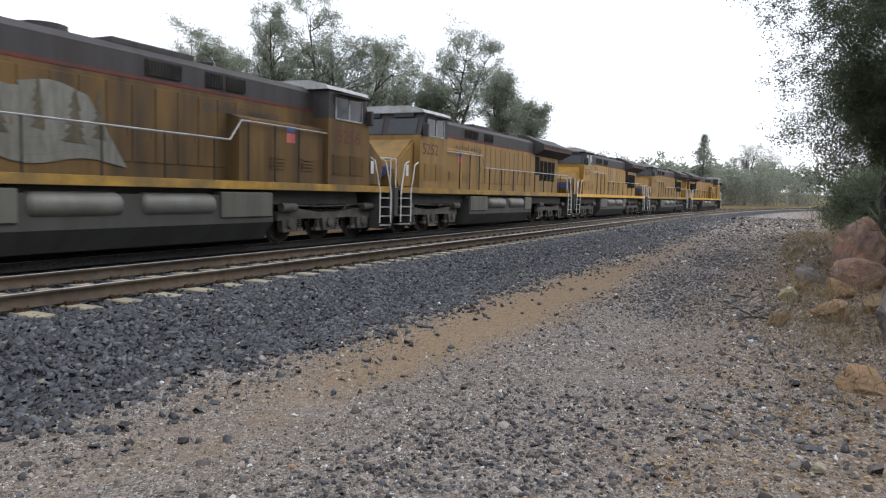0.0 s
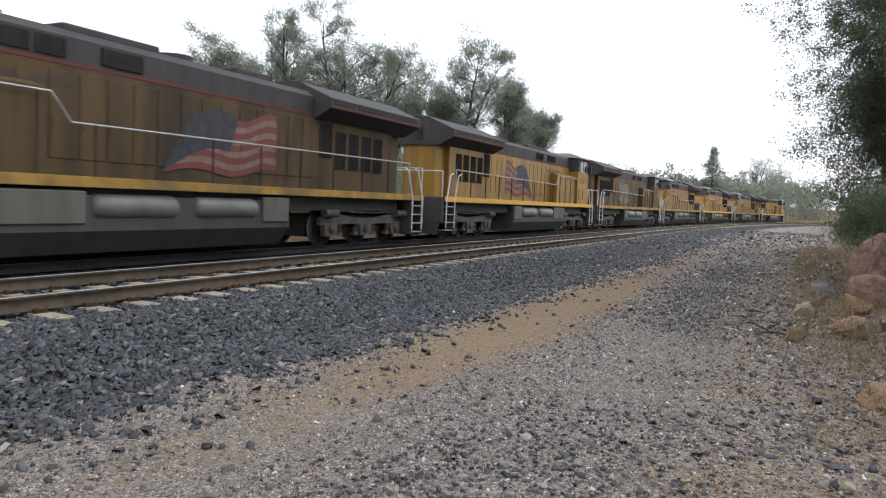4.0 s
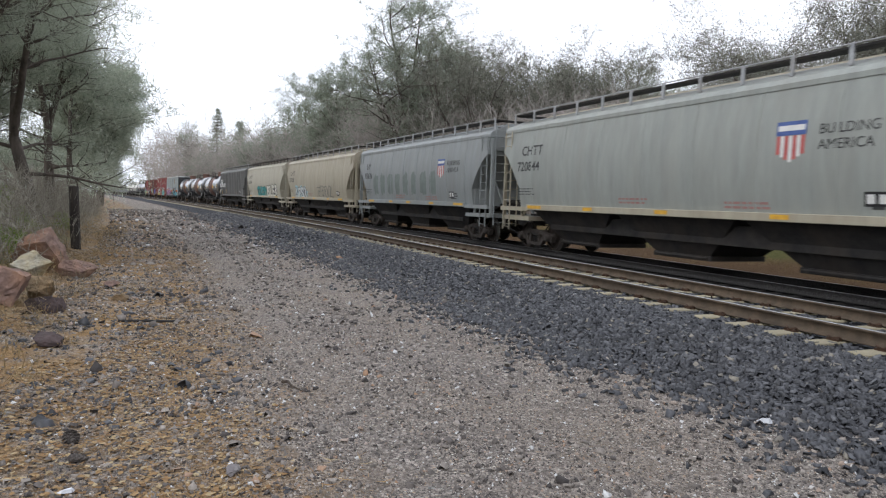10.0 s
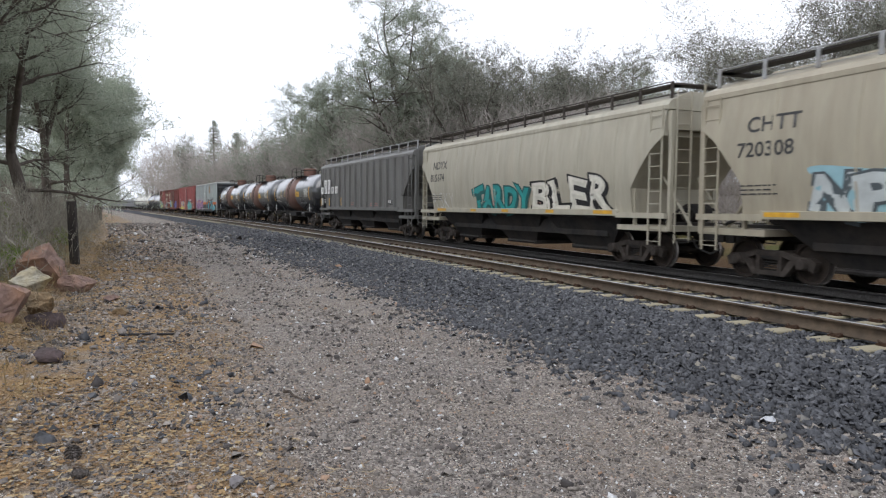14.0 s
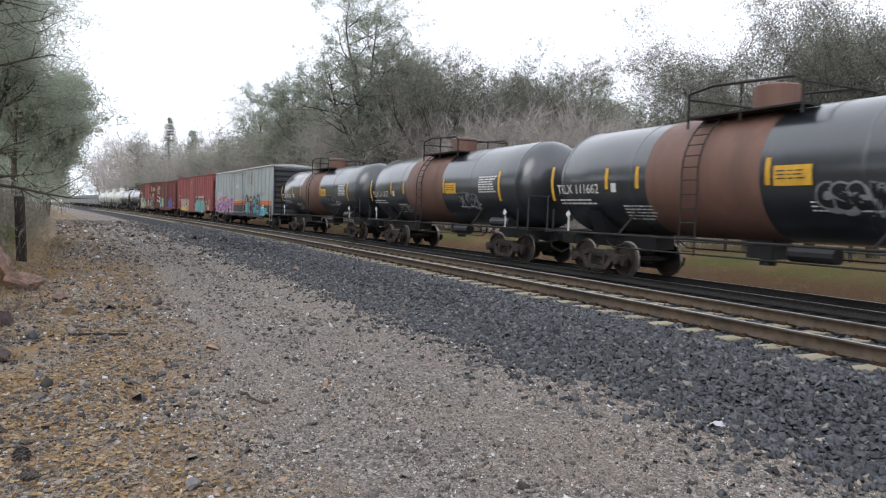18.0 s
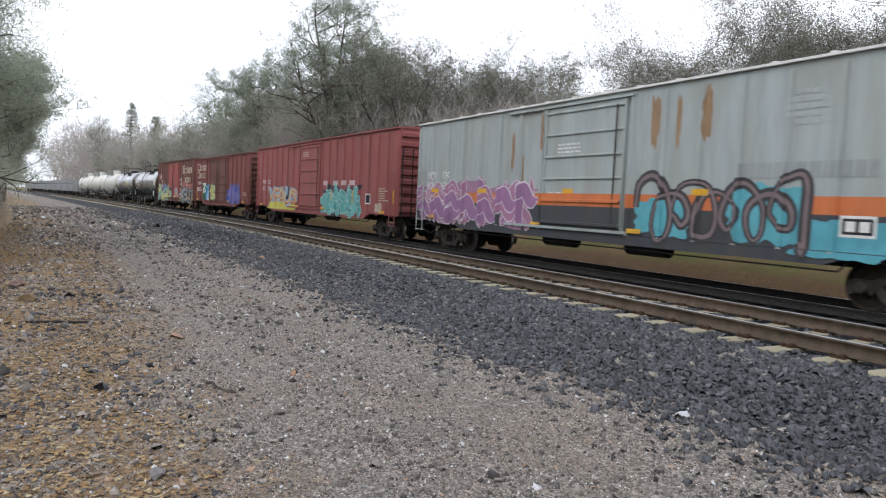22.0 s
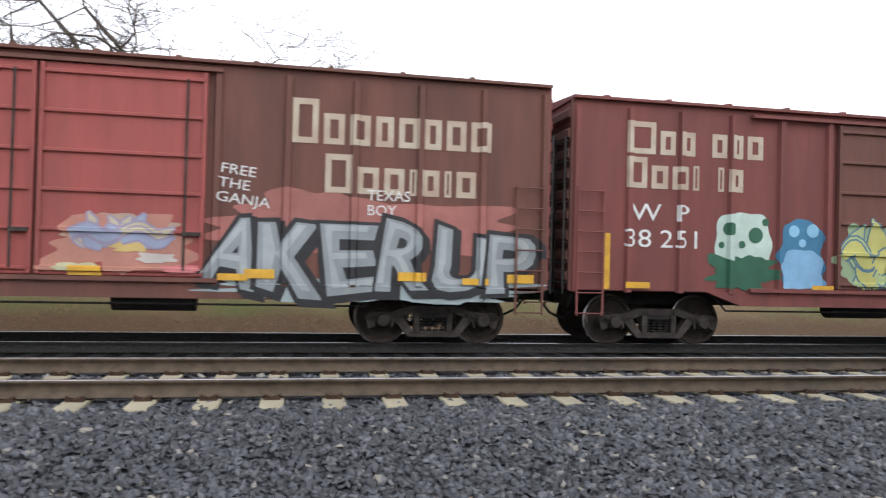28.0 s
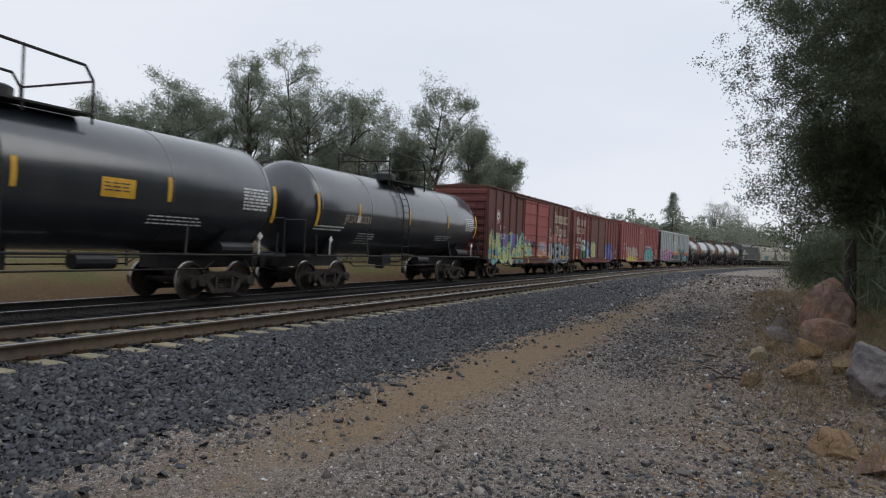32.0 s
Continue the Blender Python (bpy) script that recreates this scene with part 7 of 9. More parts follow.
gs, gd, gz = [], [], []
for s0, s1, dens, size in ((-9, 10, 300, 0.021), (-18, -9, 200, 0.028), (10, 20, 200, 0.028), (-36, -18, 60, 0.045), (20, 42, 60, 0.045), (-75, -36, 16, 0.09), (42, 80, 16, 0.09)):
    a, c = spread(rng, int((s1 - s0) * 6.6 * dens), s0, s1, -9.8, -3.2)
    # tyre tracks are swept cleaner than the crown and the edges
    clean = np.exp(-((c + 5.0) / 0.5) ** 2) + np.exp(-((c + 6.8) / 0.45) ** 2)
    patch = smooth_step(0.45, 0.62, hash_noise(a, c, 1.9, 6))
    sand = np.exp(-((a - 10.5) / 4.5) ** 2 - ((c + 4.75) / 0.85) ** 2)
    keep = rng.uniform(0, 1, len(a)) > 0.5 * clean + 0.35 * patch + 0.8 * sand
    gs.append(a[keep]), gd.append(c[keep]), gz.append(size * np.exp(rng.normal(0, 0.45, keep.sum())))
stones("gravel", np.concatenate(gs), np.concatenate(gd), np.concatenate(gz), M_GRAVEL_MIX, "mixed grey and brown gravel on the road", 0.5, 2)


def grit(name, s, d, size, material, label, seed=0):
    """Fine gravel: tiny three-sided chips."""
    rng = np.random.RandomState(seed)
    n = len(s)
    x, y, th = on_line(s, d)
    z = ground_z(s, d)
    a = rng.uniform(0, 6.283, (n, 1)) + np.array([[0, 2.1, 4.2]]) + rng.uniform(-0.5, 0.5, (n, 3))
    r = size[:, None] * rng.uniform(0.4, 0.75, (n, 3))
    low = np.stack([r * np.cos(a), r * np.sin(a), np.full((n, 3), -0.002)], 2)
    top = np.stack([rng.normal(0, 0.15, n) * size, rng.normal(0, 0.15, n) * size, size * rng.uniform(0.3, 0.7, n)], 1)[:, None]
    v = np.concatenate([low, top], 1) + np.stack([x, y, z], 1)[:, None]
    f = np.array([(0, 1, 3), (1, 2, 3), (2, 0, 3)])
    return tagged(new(name, bulk(name, v.reshape(-1, 3), (f[None] + (np.arange(n) * 4)[:, None, None]).reshape(-1, 3), material)), label, "gravel", kind="stuff")


gs, gd, gz = [], [], []
for s0, s1, dens, size in ((-5.5, 7.0, 1900, 0.014), (-10, -5.5, 800, 0.019), (7.0, 12, 800, 0.019)):
    a, c = spread(rng, int((s1 - s0) * 5.6 * dens), s0, s1, -8.9, -3.3)
    keep = rng.uniform(0, 1, len(a)) > 0.3 * np.exp(-((c + 5.0) / 0.5) ** 2) + 0.9 * np.exp(-((a - 10.5) / 4.5) ** 2 - ((c + 4.75) / 0.75) ** 2)
    gs.append(a[keep]), gd.append(c[keep]), gz.append(size * np.exp(rng.normal(0, 0.35, keep.sum())))
grit("fine_gravel", np.concatenate(gs), np.concatenate(gd), np.concatenate(gz), M_GRAVEL_MIX, "fine grey grit covering the road", 5)
# darker spilt ballast along the middle of the road and at its edge
a, c = spread(rng, 20000, -3, 26, -8.2, -5.4)
keep = rng.uniform(0, 1, len(a)) < smooth_step(0.35, 0.7, hash_noise(a, c, 2.2, 12)) * np.exp(-((c + 6.7) / 0.75) ** 2)
stones("spilt_ballast", a[keep], c[keep], 0.031 * rng.uniform(0.5, 1.5, keep.sum()), M_BALLAST_MIX, "dark ballast stones strewn over the road", 0.5, 3)


a, c = spread(rng, 16000, -14, 16, -11.0, -7.0)
keep = rng.uniform(0, 1, len(a)) < 0.55 * smooth_step(0.4, 0.7, hash_noise(a, c, 1.4, 22)) * smooth_step(-6.9, -8.4, c)
stones("slate_chips", a[keep], c[keep], 0.038 * np.exp(rng.normal(0, 0.45, keep.sum())), M_BALLAST_MIX, "flat blue-grey slate chips on the bank", 0.35, 9)


def flakes(name, s, d, size, material, label, seed=0, slim=0.32):
    """Fallen leaves: small curled flakes lying on the ground."""
    rng = np.random.RandomState(seed)
    n = len(s)
    x, y, th = on_line(s, d)
    z = ground_z(s, d) + 0.012
    base = np.array([(-0.5, 0, 0.1), (0, -slim, 0), (0.5, 0, 0.12), (0, slim, 0.02)])
    v = base[None] * size[:, None, None]
    a, b = rng.uniform(0, 6.283, n), rng.normal(0, 0.35, n)
    ca, sa, cb, sb, q, o = np.cos(a), np.sin(a), np.cos(b), np.sin(b), np.zeros(n), np.ones(n)
    rz = np.stack([ca, -sa, q, sa, ca, q, q, q, o], 1).reshape(-1, 3, 3)
    rx = np.stack([o, q, q, q, cb, -sb, q, sb, cb], 1).reshape(-1, 3, 3)
    v = np.einsum("nij,nkj->nki", rz @ rx, v) + np.stack([x, y, z], 1)[:, None]
    faces = np.arange(n * 4).reshape(-1, 4)
    return tagged(new(name, bulk(name, v.reshape(-1, 3), faces, material)), label, "leaves", kind="stuff")


ls, ld = spread(rng, 110000, -24, 24, -12, -7.0)
keep = rng.uniform(0, 1, len(ls)) < smooth_step(0.36, 0.66, hash_noise(ls, ld, 1.1, 13)) * (0.22 + 0.78 * smooth_step(6, -2, ls)) * smooth_step(-7.0, -8.2, ld)
flakes("fallen_leaves", ls[keep], ld[keep], rng.uniform(0.022, 0.06, keep.sum()), M_LITTER_MIX, "dry orange-brown leaves on the bank", 7)


ls, ld = spread(rng, 44000, -24, 22, -12, -6.9)
keep = rng.uniform(0, 1, len(ls)) < smooth_step(0.38, 0.7, hash_noise(ls, ld, 1.3, 17)) * (0.4 + 0.6 * smooth_step(6, -2, ls))
flakes("fallen_straw", ls[keep], ld[keep], rng.uniform(0.06, 0.16, keep.sum()), M_LITTER_MIX, "pale straw and pine needles strewn on the bank", 8, 0.03)


# ---- rocks ----
def rock(s, d, size, colour, label, seed, squash=0.75, turn=0.0, sink=0.25):
    rnd = random.Random(seed)
    b = bmesh.new()
    bmesh.ops.create_icosphere(b, subdivisions=4, radius=0.5)
    cuts = [(Vector((rnd.gauss(0, 1), rnd.gauss(0, 1), rnd.gauss(0, 0.8))).normalized(), rnd.uniform(0.2, 0.4)) for _ in range(16)]
    off = Vector((seed * 3.7, seed, 0))
    for v in b.verts:
        for nrm, dist in cuts:
            t = v.co.dot(nrm) - dist
            if t > 0:
                v.co -= nrm * t
        c = v.co
        rough = 0.05 * noise.noise(c * 3 + off) + 0.04 * abs(noise.noise(c * 7 + off)) + 0.022 * noise.noise(c * 16 + off) + 0.012 * noise.noise(c * 34 + off)
        v.co = c + c.normalized() * rough
        v.co = Vector((v.co.x * size[0], v.co.y * size[1], v.co.z * size[2]))
    me = shape("boulder", b, colour)
    ob = new("boulder", me)
    x, y, z = ground_point(s, d)
    low = min(v.co.z for v in me.vertices)
    ob.matrix_basis = Matrix.Translation((x, y, z - low - size[2] * sink * 0.5)) @ pose(0, 0, 0, 0, 0, turn)
    return tagged(ob, label, "rock", "rocks along the bank")


M_ROCK_RED = mat("rock_red", (0.12, 0.078, 0.066), (0.29, 0.19, 0.155), 5, 0.95, bump=0.9, fine=22, dirt=(0.33, 0.17, 0.085), dirt_scale=2.2, dirt_amount=0.6)
M_ROCK_GREY = mat("rock_grey", (0.12, 0.11, 0.115), (0.28, 0.25, 0.25), 5, 0.95, bump=0.9, fine=22, dirt=(0.10, 0.11, 0.085), dirt_scale=2.5)
M_ROCK_TAN = mat("rock_tan", (0.13, 0.09, 0.05), (0.28, 0.19, 0.105), 6, 0.95, bump=0.9, fine=22, dirt=(0.09, 0.075, 0.055), dirt_scale=2.5, dirt_amount=0.8)
M_ROCK_ORANGE = mat("rock_orange", (0.18, 0.11, 0.06), (0.36, 0.23, 0.125), 5, 0.95, bump=0.9, fine=22, dirt=(0.16, 0.115, 0.08), dirt_scale=2.5, dirt_amount=0.6)
M_ROCK_WHITE = mat("rock_pale", (0.2, 0.18, 0.13), (0.48, 0.45, 0.37), 5, 0.95, bump=0.9, fine=22, dirt=(0.34, 0.25, 0.09), dirt_scale=3, dirt_amount=0.8)
M_ROCK_DARK = mat("rock_dark", (0.04, 0.03, 0.032), (0.10, 0.072, 0.07), 5, 0.95, bump=0.9, fine=22)
for spec in (
    (18.3, -9.75, (1.5, 1.35, 1.75), M_ROCK_RED, "large orange-red boulder on the bank", 1), (16.3, -9.7, (1.3, 1.15, 0.95), M_ROCK_RED, "broken reddish boulder beside the largest one", 2),
    (10.6, -9.85, (1.0, 1.0, 0.9), M_ROCK_GREY, "pinkish grey boulder at the bank's foot", 3), (9.0, -9.95, (0.8, 0.8, 0.7), M_ROCK_GREY, "mossy grey boulder in dry weeds", 4),
    (13.5, -8.5, (0.42, 0.4, 0.36), M_ROCK_WHITE, "small pale rock among weeds", 5), (11.7, -9.05, (0.75, 0.72, 0.45), M_ROCK_ORANGE, "flat tan rock at the roadside", 6),
    (7.8, -9.1, (0.6, 0.62, 0.32), M_ROCK_ORANGE, "flat orange rock on gravel", 7), (10.95, -8.35, (0.42, 0.4, 0.38), M_ROCK_TAN, "brown rock half sunk in litter", 8),
    (17.4, -8.85, (0.8, 0.65, 0.62), M_ROCK_GREY, "weathered grey rock in the row", 9), (14.4, -9.3, (0.7, 0.6, 0.5), M_ROCK_ORANGE, "small ochre rock beside boulders", 10),
    (5.2, -8.69, (0.2, 0.14, 0.11), M_ROCK_WHITE, "white block of stone on gravel", 11), (19.8, -9.0, (0.5, 0.5, 0.4), M_ROCK_GREY, "grey rock at the end of the row", 12), (7.3, -9.45, (0.5, 0.55, 0.42), M_ROCK_RED, "rusty rock under dry stems", 25),
    (12.9, -9.7, (0.8, 0.7, 0.6), M_ROCK_TAN, "ochre rock wedged between boulders", 26), (15.3, -8.75, (0.5, 0.4, 0.3), M_ROCK_TAN, "low brown rock in dry stems", 27),
    (-16.6, -10.35, (1.6, 1.25, 1.1), M_ROCK_RED, "large dark red boulder by the trees", 13), (-15.0, -10.4, (0.95, 0.75, 0.7), M_ROCK_WHITE, "white and yellow boulder on the pile", 14),
    (-11.8, -10.3, (1.05, 0.95, 0.85), M_ROCK_RED, "rounded pink-red boulder on the pile", 15), (-12.6, -9.95, (0.7, 0.6, 0.45), M_ROCK_TAN, "tan boulder in front of the pile", 16),
    (-9.1, -9.38, (0.48, 0.36, 0.24), M_ROCK_DARK, "dark purple rock on the verge", 17), (-11.4, -9.7, (0.6, 0.5, 0.4), M_ROCK_DARK, "dark brown rock at the pile's foot", 18),
    (-4.58, -7.8, (0.22, 0.15, 0.06), M_ROCK_GREY, "flat grey stone on the road", 19), (-12.5, -8.8, (0.4, 0.34, 0.22), M_ROCK_TAN, "sandy stone near the pile", 20),
    (-15.6, -9.6, (0.8, 0.7, 0.5), M_ROCK_RED, "reddish rock beyond the pile", 21), (-14.2, -9.0, (0.35, 0.3, 0.2), M_ROCK_RED, "small red stone on the verge", 22),
    (7.0, -4.7, (0.11, 0.09, 0.06), M_ROCK_DARK, "dark clod on the dirt road", 23)):
    rock(*spec[:5], spec[5], turn=spec[5] * 47)

M_BARK = mat("bark", (0.045, 0.036, 0.03), (0.12, 0.098, 0.08), 6, 0.95, bump=0.6, fine=18, stretch=(1, 1, 0.25))
M_POST = mat("burnt_post", (0.012, 0.01, 0.009), (0.05, 0.04, 0.033), 8, 0.95, bump=0.5, fine=20, stretch=(1, 1, 0.2))


def wooden_post(s, d, h, r, lean, label):
    b = bmesh.new()
    lathe(b, [(r * 1.05, -0.3), (r, 0.2), (r * 0.97, h * 0.6), (r * 0.93, h - 0.02), (r * 0.8, h)], 9, (0, 0, 0), "z")
    for v in b.verts:
        v.co.x += 0.02 * noise.noise(v.co * 3)
        v.co.y += 0.02 * noise.noise(v.co * 3 + Vector((5, 0, 0)))
    x, y, z = ground_point(s, d)
    ob = part("wooden_post", b, M_POST)
    ob.matrix_basis = Matrix.Translation((x, y, z)) @ pose(0, 0, 0, lean, lean * 0.6, 0)
    return tagged(ob, label, "post")


wooden_post(20.5, -10.6, 2.25, 0.15, -2.0, "dark weathered wooden post behind the boulders")
wooden_post(-22.3, -10.2, 1.75, 0.13, 1.5, "charred black wooden post by the pines")
b = bmesh.new()
cyl(b, (-0.36, 0, 0.02), (0.36, 0.05, 0.035), 0.017, 7)
cyl(b, (0.36, 0.05, 0.035), (0.46, 0.06, 0.035), 0.02, 7)
rod = tagged(part("metal_rod", b, M_STEEL_DARK), "thin dark rod lying on the verge with a pale tip", "rod")
rod.matrix_basis = Matrix.Translation(ground_point(-10.45, -8.4)) @ pose(0, 0, 0, 0, 0, 66)


# ---- small things lying on the verge ----
M_CONE = mat("pine_cone", (0.08, 0.07, 0.066), (0.19, 0.165, 0.15), 14, 0.9, bump=0.3, fine=40)
M_SCRAP = mat("paper_scrap", (0.55, 0.57, 0.62), (0.72, 0.73, 0.76), 9, 0.7, bump=0.1)
M_BRANCH = mat("dead_branch", (0.03, 0.022, 0.017), (0.10, 0.075, 0.055), 9, 0.95, bump=0.5, fine=30)


def pine_cone(s, d, ln, turn, label):
    """A fallen open cone: a spindle with rows of spreading scales."""
    b = bmesh.new()
    lathe(b, [(ln * 0.05, -ln * 0.5), (ln * 0.22, -ln * 0.3), (ln * 0.24, 0), (ln * 0.14, ln * 0.35), (ln * 0.03, ln * 0.5)], 10, (0, 0, 0), "x")
    for row in range(8):
        t = -0.42 + 0.84 * row / 7
        r = ln * (0.33 - 0.9 * (t + 0.1) ** 2)
        for i in range(9):
            a = 2 * math.pi * (i + 0.5 * (row % 2)) / 9
            u, w = Vector((0, math.cos(a), math.sin(a))), Vector((0, -math.sin(a), math.cos(a)))
            base, tip = Vector((t * ln, 0, 0)) + u * r * 0.6, Vector((t * ln + 0.09 * ln, 0, 0)) + u * r * 1.15
            v = [b.verts.new(q) for q in (base - w * 0.05 * ln, base + w * 0.05 * ln, tip + w * 0.07 * ln, tip - w * 0.07 * ln, tip + Vector((0.04 * ln, 0, 0)))]
            for q in ((0, 1, 2, 3), (0, 3, 4), (1, 4, 2), (3, 2, 4)):
                b.faces.new([v[j] for j in q])
    ob = tagged(part("pine_cone", b, M_CONE), label, "pine cone")
    x, y, z = ground_point(s, d)
    ob.matrix_basis = Matrix.Translation((x, y, z + ln * 0.22)) @ pose(0, 0, 0, 0, 4, turn)
    return ob


pine_cone(-5.5, -8.8, 0.15, 20, "dark open pine cone lying in dry leaves")
pine_cone(-5.08, -8.72, 0.12, 75, "flattened dark pine cone lying in dry leaves")
for s, d, w, h, turn, label, category, m in ((-4.4, -3.56, 0.13, 0.05, 30, "crumpled white paper scrap on the ballast's foot", "paper scrap", M_SCRAP), (-4.56, -8.73, 0.10, 0.025, 85, "small white tag lying in leaves", "tag", M_SCRAP)):
    b = bmesh.new()
    rim = [(math.cos(a) * w * 0.5, math.sin(a) * w * 0.32) for a in (0.2, 1.1, 2.3, 3.4, 4.2, 5.5)]
    low = [b.verts.new((px, py, 0.004)) for px, py in rim]
    top = [b.verts.new((px * 0.7 + 0.01, py * 0.8, h * (0.6 + 0.4 * math.sin(7 * px / w + i)))) for i, (px, py) in enumerate(rim)]
    for i in range(6):
        b.faces.new((low[i], low[(i + 1) % 6], top[(i + 1) % 6], top[i]))
    b.faces.new(top)
    b.faces.new(low[::-1])
    ob = tagged(part(category.replace(" ", "_"), b, m), label, category)
    ob.matrix_basis = Matrix.Translation(ground_point(s, d, 0.012)) @ pose(0, 0, 0, 0, 0, turn)
for s, d, ln, turn, label in ((13.47, -7.64, 0.42, 70, "curled piece of dark bark on the roadside"), (11.9, -7.75, 0.85, 35, "thin dead branch lying in weeds"), (11.2, -8.0, 0.6, 110, "broken dry stick among weeds"), (-6.5, -7.1, 0.35, 20, "short dead twig on the road's edge")):
    b = bmesh.new()
    bend = [(ln * (i / 5 - 0.5), 0.06 * ln * math.sin(i * 1.7), 0.03 + 0.05 * ln * math.sin(i * 0.9)) for i in range(6)]
    for i, (q, e) in enumerate(zip(bend, bend[1:])):
        cyl(b, q, e, 0.016 * (1 - 0.12 * i), 6, 0.016 * (1 - 0.12 * (i + 1)))
    if ln > 0.5:
        cyl(b, bend[2], (bend[2][0] + 0.14, 0.12, 0.09), 0.009, 5, 0.004)
    ob = tagged(part("dead_stick", b, M_BRANCH), label, "stick")
    ob.matrix_basis = Matrix.Translation(ground_point(s, d)) @ pose(0, 0, 0, 0, 0, turn)


# ---- fence beyond the far track ----
def farm_fence(s0, s1, d):
    fence = tagged(new("rail_fence"), "grey weathered rail fence beyond the tracks", "fence")
    n = int((s1 - s0) / 2.6)
    pts = [ground_point(s0 + i * 2.6, d) for i in range(n + 1)]
    for x, y, z in pts:
        b = bmesh.new()
        box(b, x - 0.05, x + 0.05, y - 0.05, y + 0.05, z - 0.2, z + 1.15, 0.01)
        part("post", b, M_FENCE, fence)
    for (ax, ay, az), (bx, by, bz) in zip(pts, pts[1:]):
        for h in (0.35, 0.7, 1.02):
            b = bmesh.new()
            cyl(b, (ax, ay - 0.06, az + h), (bx, by - 0.06, bz + h), 0.035, 5)
            part("fence_rail", b, M_FENCE, fence)
    return fence


M_FENCE = mat("fence_wood", (0.025, 0.024, 0.022), (0.07, 0.065, 0.06), 6, 0.9, bump=0.3, fine=30)
farm_fence(-26, 26, SPACING + 9.5)
# ---- trees ----
def leaf_material(name, stops, through=0.35):
    m = bpy.data.materials.new(name)
    m.use_nodes = True
    n, l = m.node_tree.nodes, m.node_tree.links
    n.remove(n["Principled BSDF"])
    out = n["Material Output"]
    g, r = n.new("ShaderNodeNewGeometry"), n.new("ShaderNodeValToRGB")
    e = r.color_ramp.elements
    while len(e) < len(stops):
        e.new(0.5)
    for i, (q, c) in enumerate(zip(e, stops)):
        q.position, q.color = i / (len(stops) - 1), (*c, 1)
    l.new(g.outputs["Random Per Island"], r.inputs["Fac"])
    a, b, mx = n.new("ShaderNodeBsdfDiffuse"), n.new("ShaderNodeBsdfTranslucent"), n.new("ShaderNodeMixShader")
    l.new(r.outputs["Color"], a.inputs["Color"])
    l.new(r.outputs["Color"], b.inputs["Color"])
    mx.inputs[0].default_value = through
    l.new(a.outputs[0], mx.inputs[1])
    l.new(b.outputs[0], mx.inputs[2])
    l.new(mx.outputs[0], out.inputs["Surface"])
    return m


L_PINE = leaf_material("pine_needles", [(0.200, 0.228, 0.170), (0.280, 0.308, 0.245), (0.375, 0.402, 0.328)], 0.5)
# brighter copy of the pine needles: light on the near crowns put into colour
L_PINE_LIT = leaf_material("lit_pine_needles", [(0.30, 0.335, 0.265), (0.40, 0.435, 0.350), (0.50, 0.535, 0.44)], 0.5)
L_OAK = leaf_material("oak_leaves", [(0.175, 0.182, 0.148), (0.240, 0.245, 0.205), (0.305, 0.305, 0.255)], 0.4)
L_DARK = leaf_material("live_oak_leaves", [(0.085, 0.104, 0.066), (0.125, 0.150, 0.098), (0.175, 0.196, 0.135)], 0.4)
L_TWIG = leaf_material("winter_twigs", [(0.290, 0.260, 0.238), (0.395, 0.360, 0.332), (0.490, 0.452, 0.422)], 0.3)
L_GRASS = leaf_material("dry_grass", [(0.22, 0.15, 0.075), (0.34, 0.25, 0.13), (0.28, 0.22, 0.14)], 0.3)
L_STEM = leaf_material("dead_stem", [(0.11, 0.085, 0.06), (0.18, 0.145, 0.10), (0.27, 0.22, 0.15)], 0.1)
L_BRUSH = leaf_material("grey_brush", [(0.17, 0.155, 0.125), (0.26, 0.24, 0.20), (0.36, 0.335, 0.285)], 0.2)
L_GREEN = leaf_material("green_shrub", [(0.09, 0.14, 0.03), (0.17, 0.24, 0.06), (0.24, 0.30, 0.09)], 0.4)


def tubes(segments, sides=5):
    """Tapered limbs: segments (a, b, ra, rb) into vertex and face arrays."""
    a = np.array([s[0] for s in segments], float)
    b = np.array([s[1] for s in segments], float)
    ra, rb = np.array([s[2] for s in segments]), np.array([s[3] for s in segments])
    d = b - a
    d /= np.linalg.norm(d, axis=1, keepdims=True) + 1e-9
    ref = np.where(np.abs(d[:, 2:3]) < 0.9, np.array([[0, 0, 1.0]]), np.array([[1.0, 0, 0]]))
    u = np.cross(d, ref)
    u /= np.linalg.norm(u, axis=1, keepdims=True)
    w = np.cross(d, u)
    ang = np.arange(sides) * 2 * np.pi / sides
    ring = u[:, None] * np.cos(ang)[None, :, None] + w[:, None] * np.sin(ang)[None, :, None]
    v = np.concatenate([a[:, None] + ring * ra[:, None, None], b[:, None] + ring * rb[:, None, None]], 1)
    i = np.arange(sides)
    f = np.stack([i, (i + 1) % sides, (i + 1) % sides + sides, i + sides], 1)
    return v.reshape(-1, 3), (f[None] + (np.arange(len(a)) * 2 * sides)[:, None, None]).reshape(-1, 4)


def leaves(points, spread_r, per, length, width, rng, droop=0.0):
    """Small pointed blades in clumps about the points."""
    p = np.repeat(np.asarray(points, float), per, 0)
    n = len(p)
    p = p + rng.normal(0, 1, (n, 3)) * spread_r * np.array([1, 1, 0.8])
    d = rng.normal(0, 1, (n, 3))
    d[:, 2] -= droop
    d /= np.linalg.norm(d, axis=1, keepdims=True)
    q = np.cross(d, rng.normal(0, 1, (n, 3)))
    q /= np.linalg.norm(q, axis=1, keepdims=True) + 1e-9
    ln = length * rng.uniform(0.6, 1.3, (n, 1))
    v = np.stack([p - d * ln / 2 + q * width * 0.6, p + d * ln / 2, p - d * ln / 3 - q * width * 0.6], 1)
    return v.reshape(-1, 3), np.arange(n * 3).reshape(-1, 3)


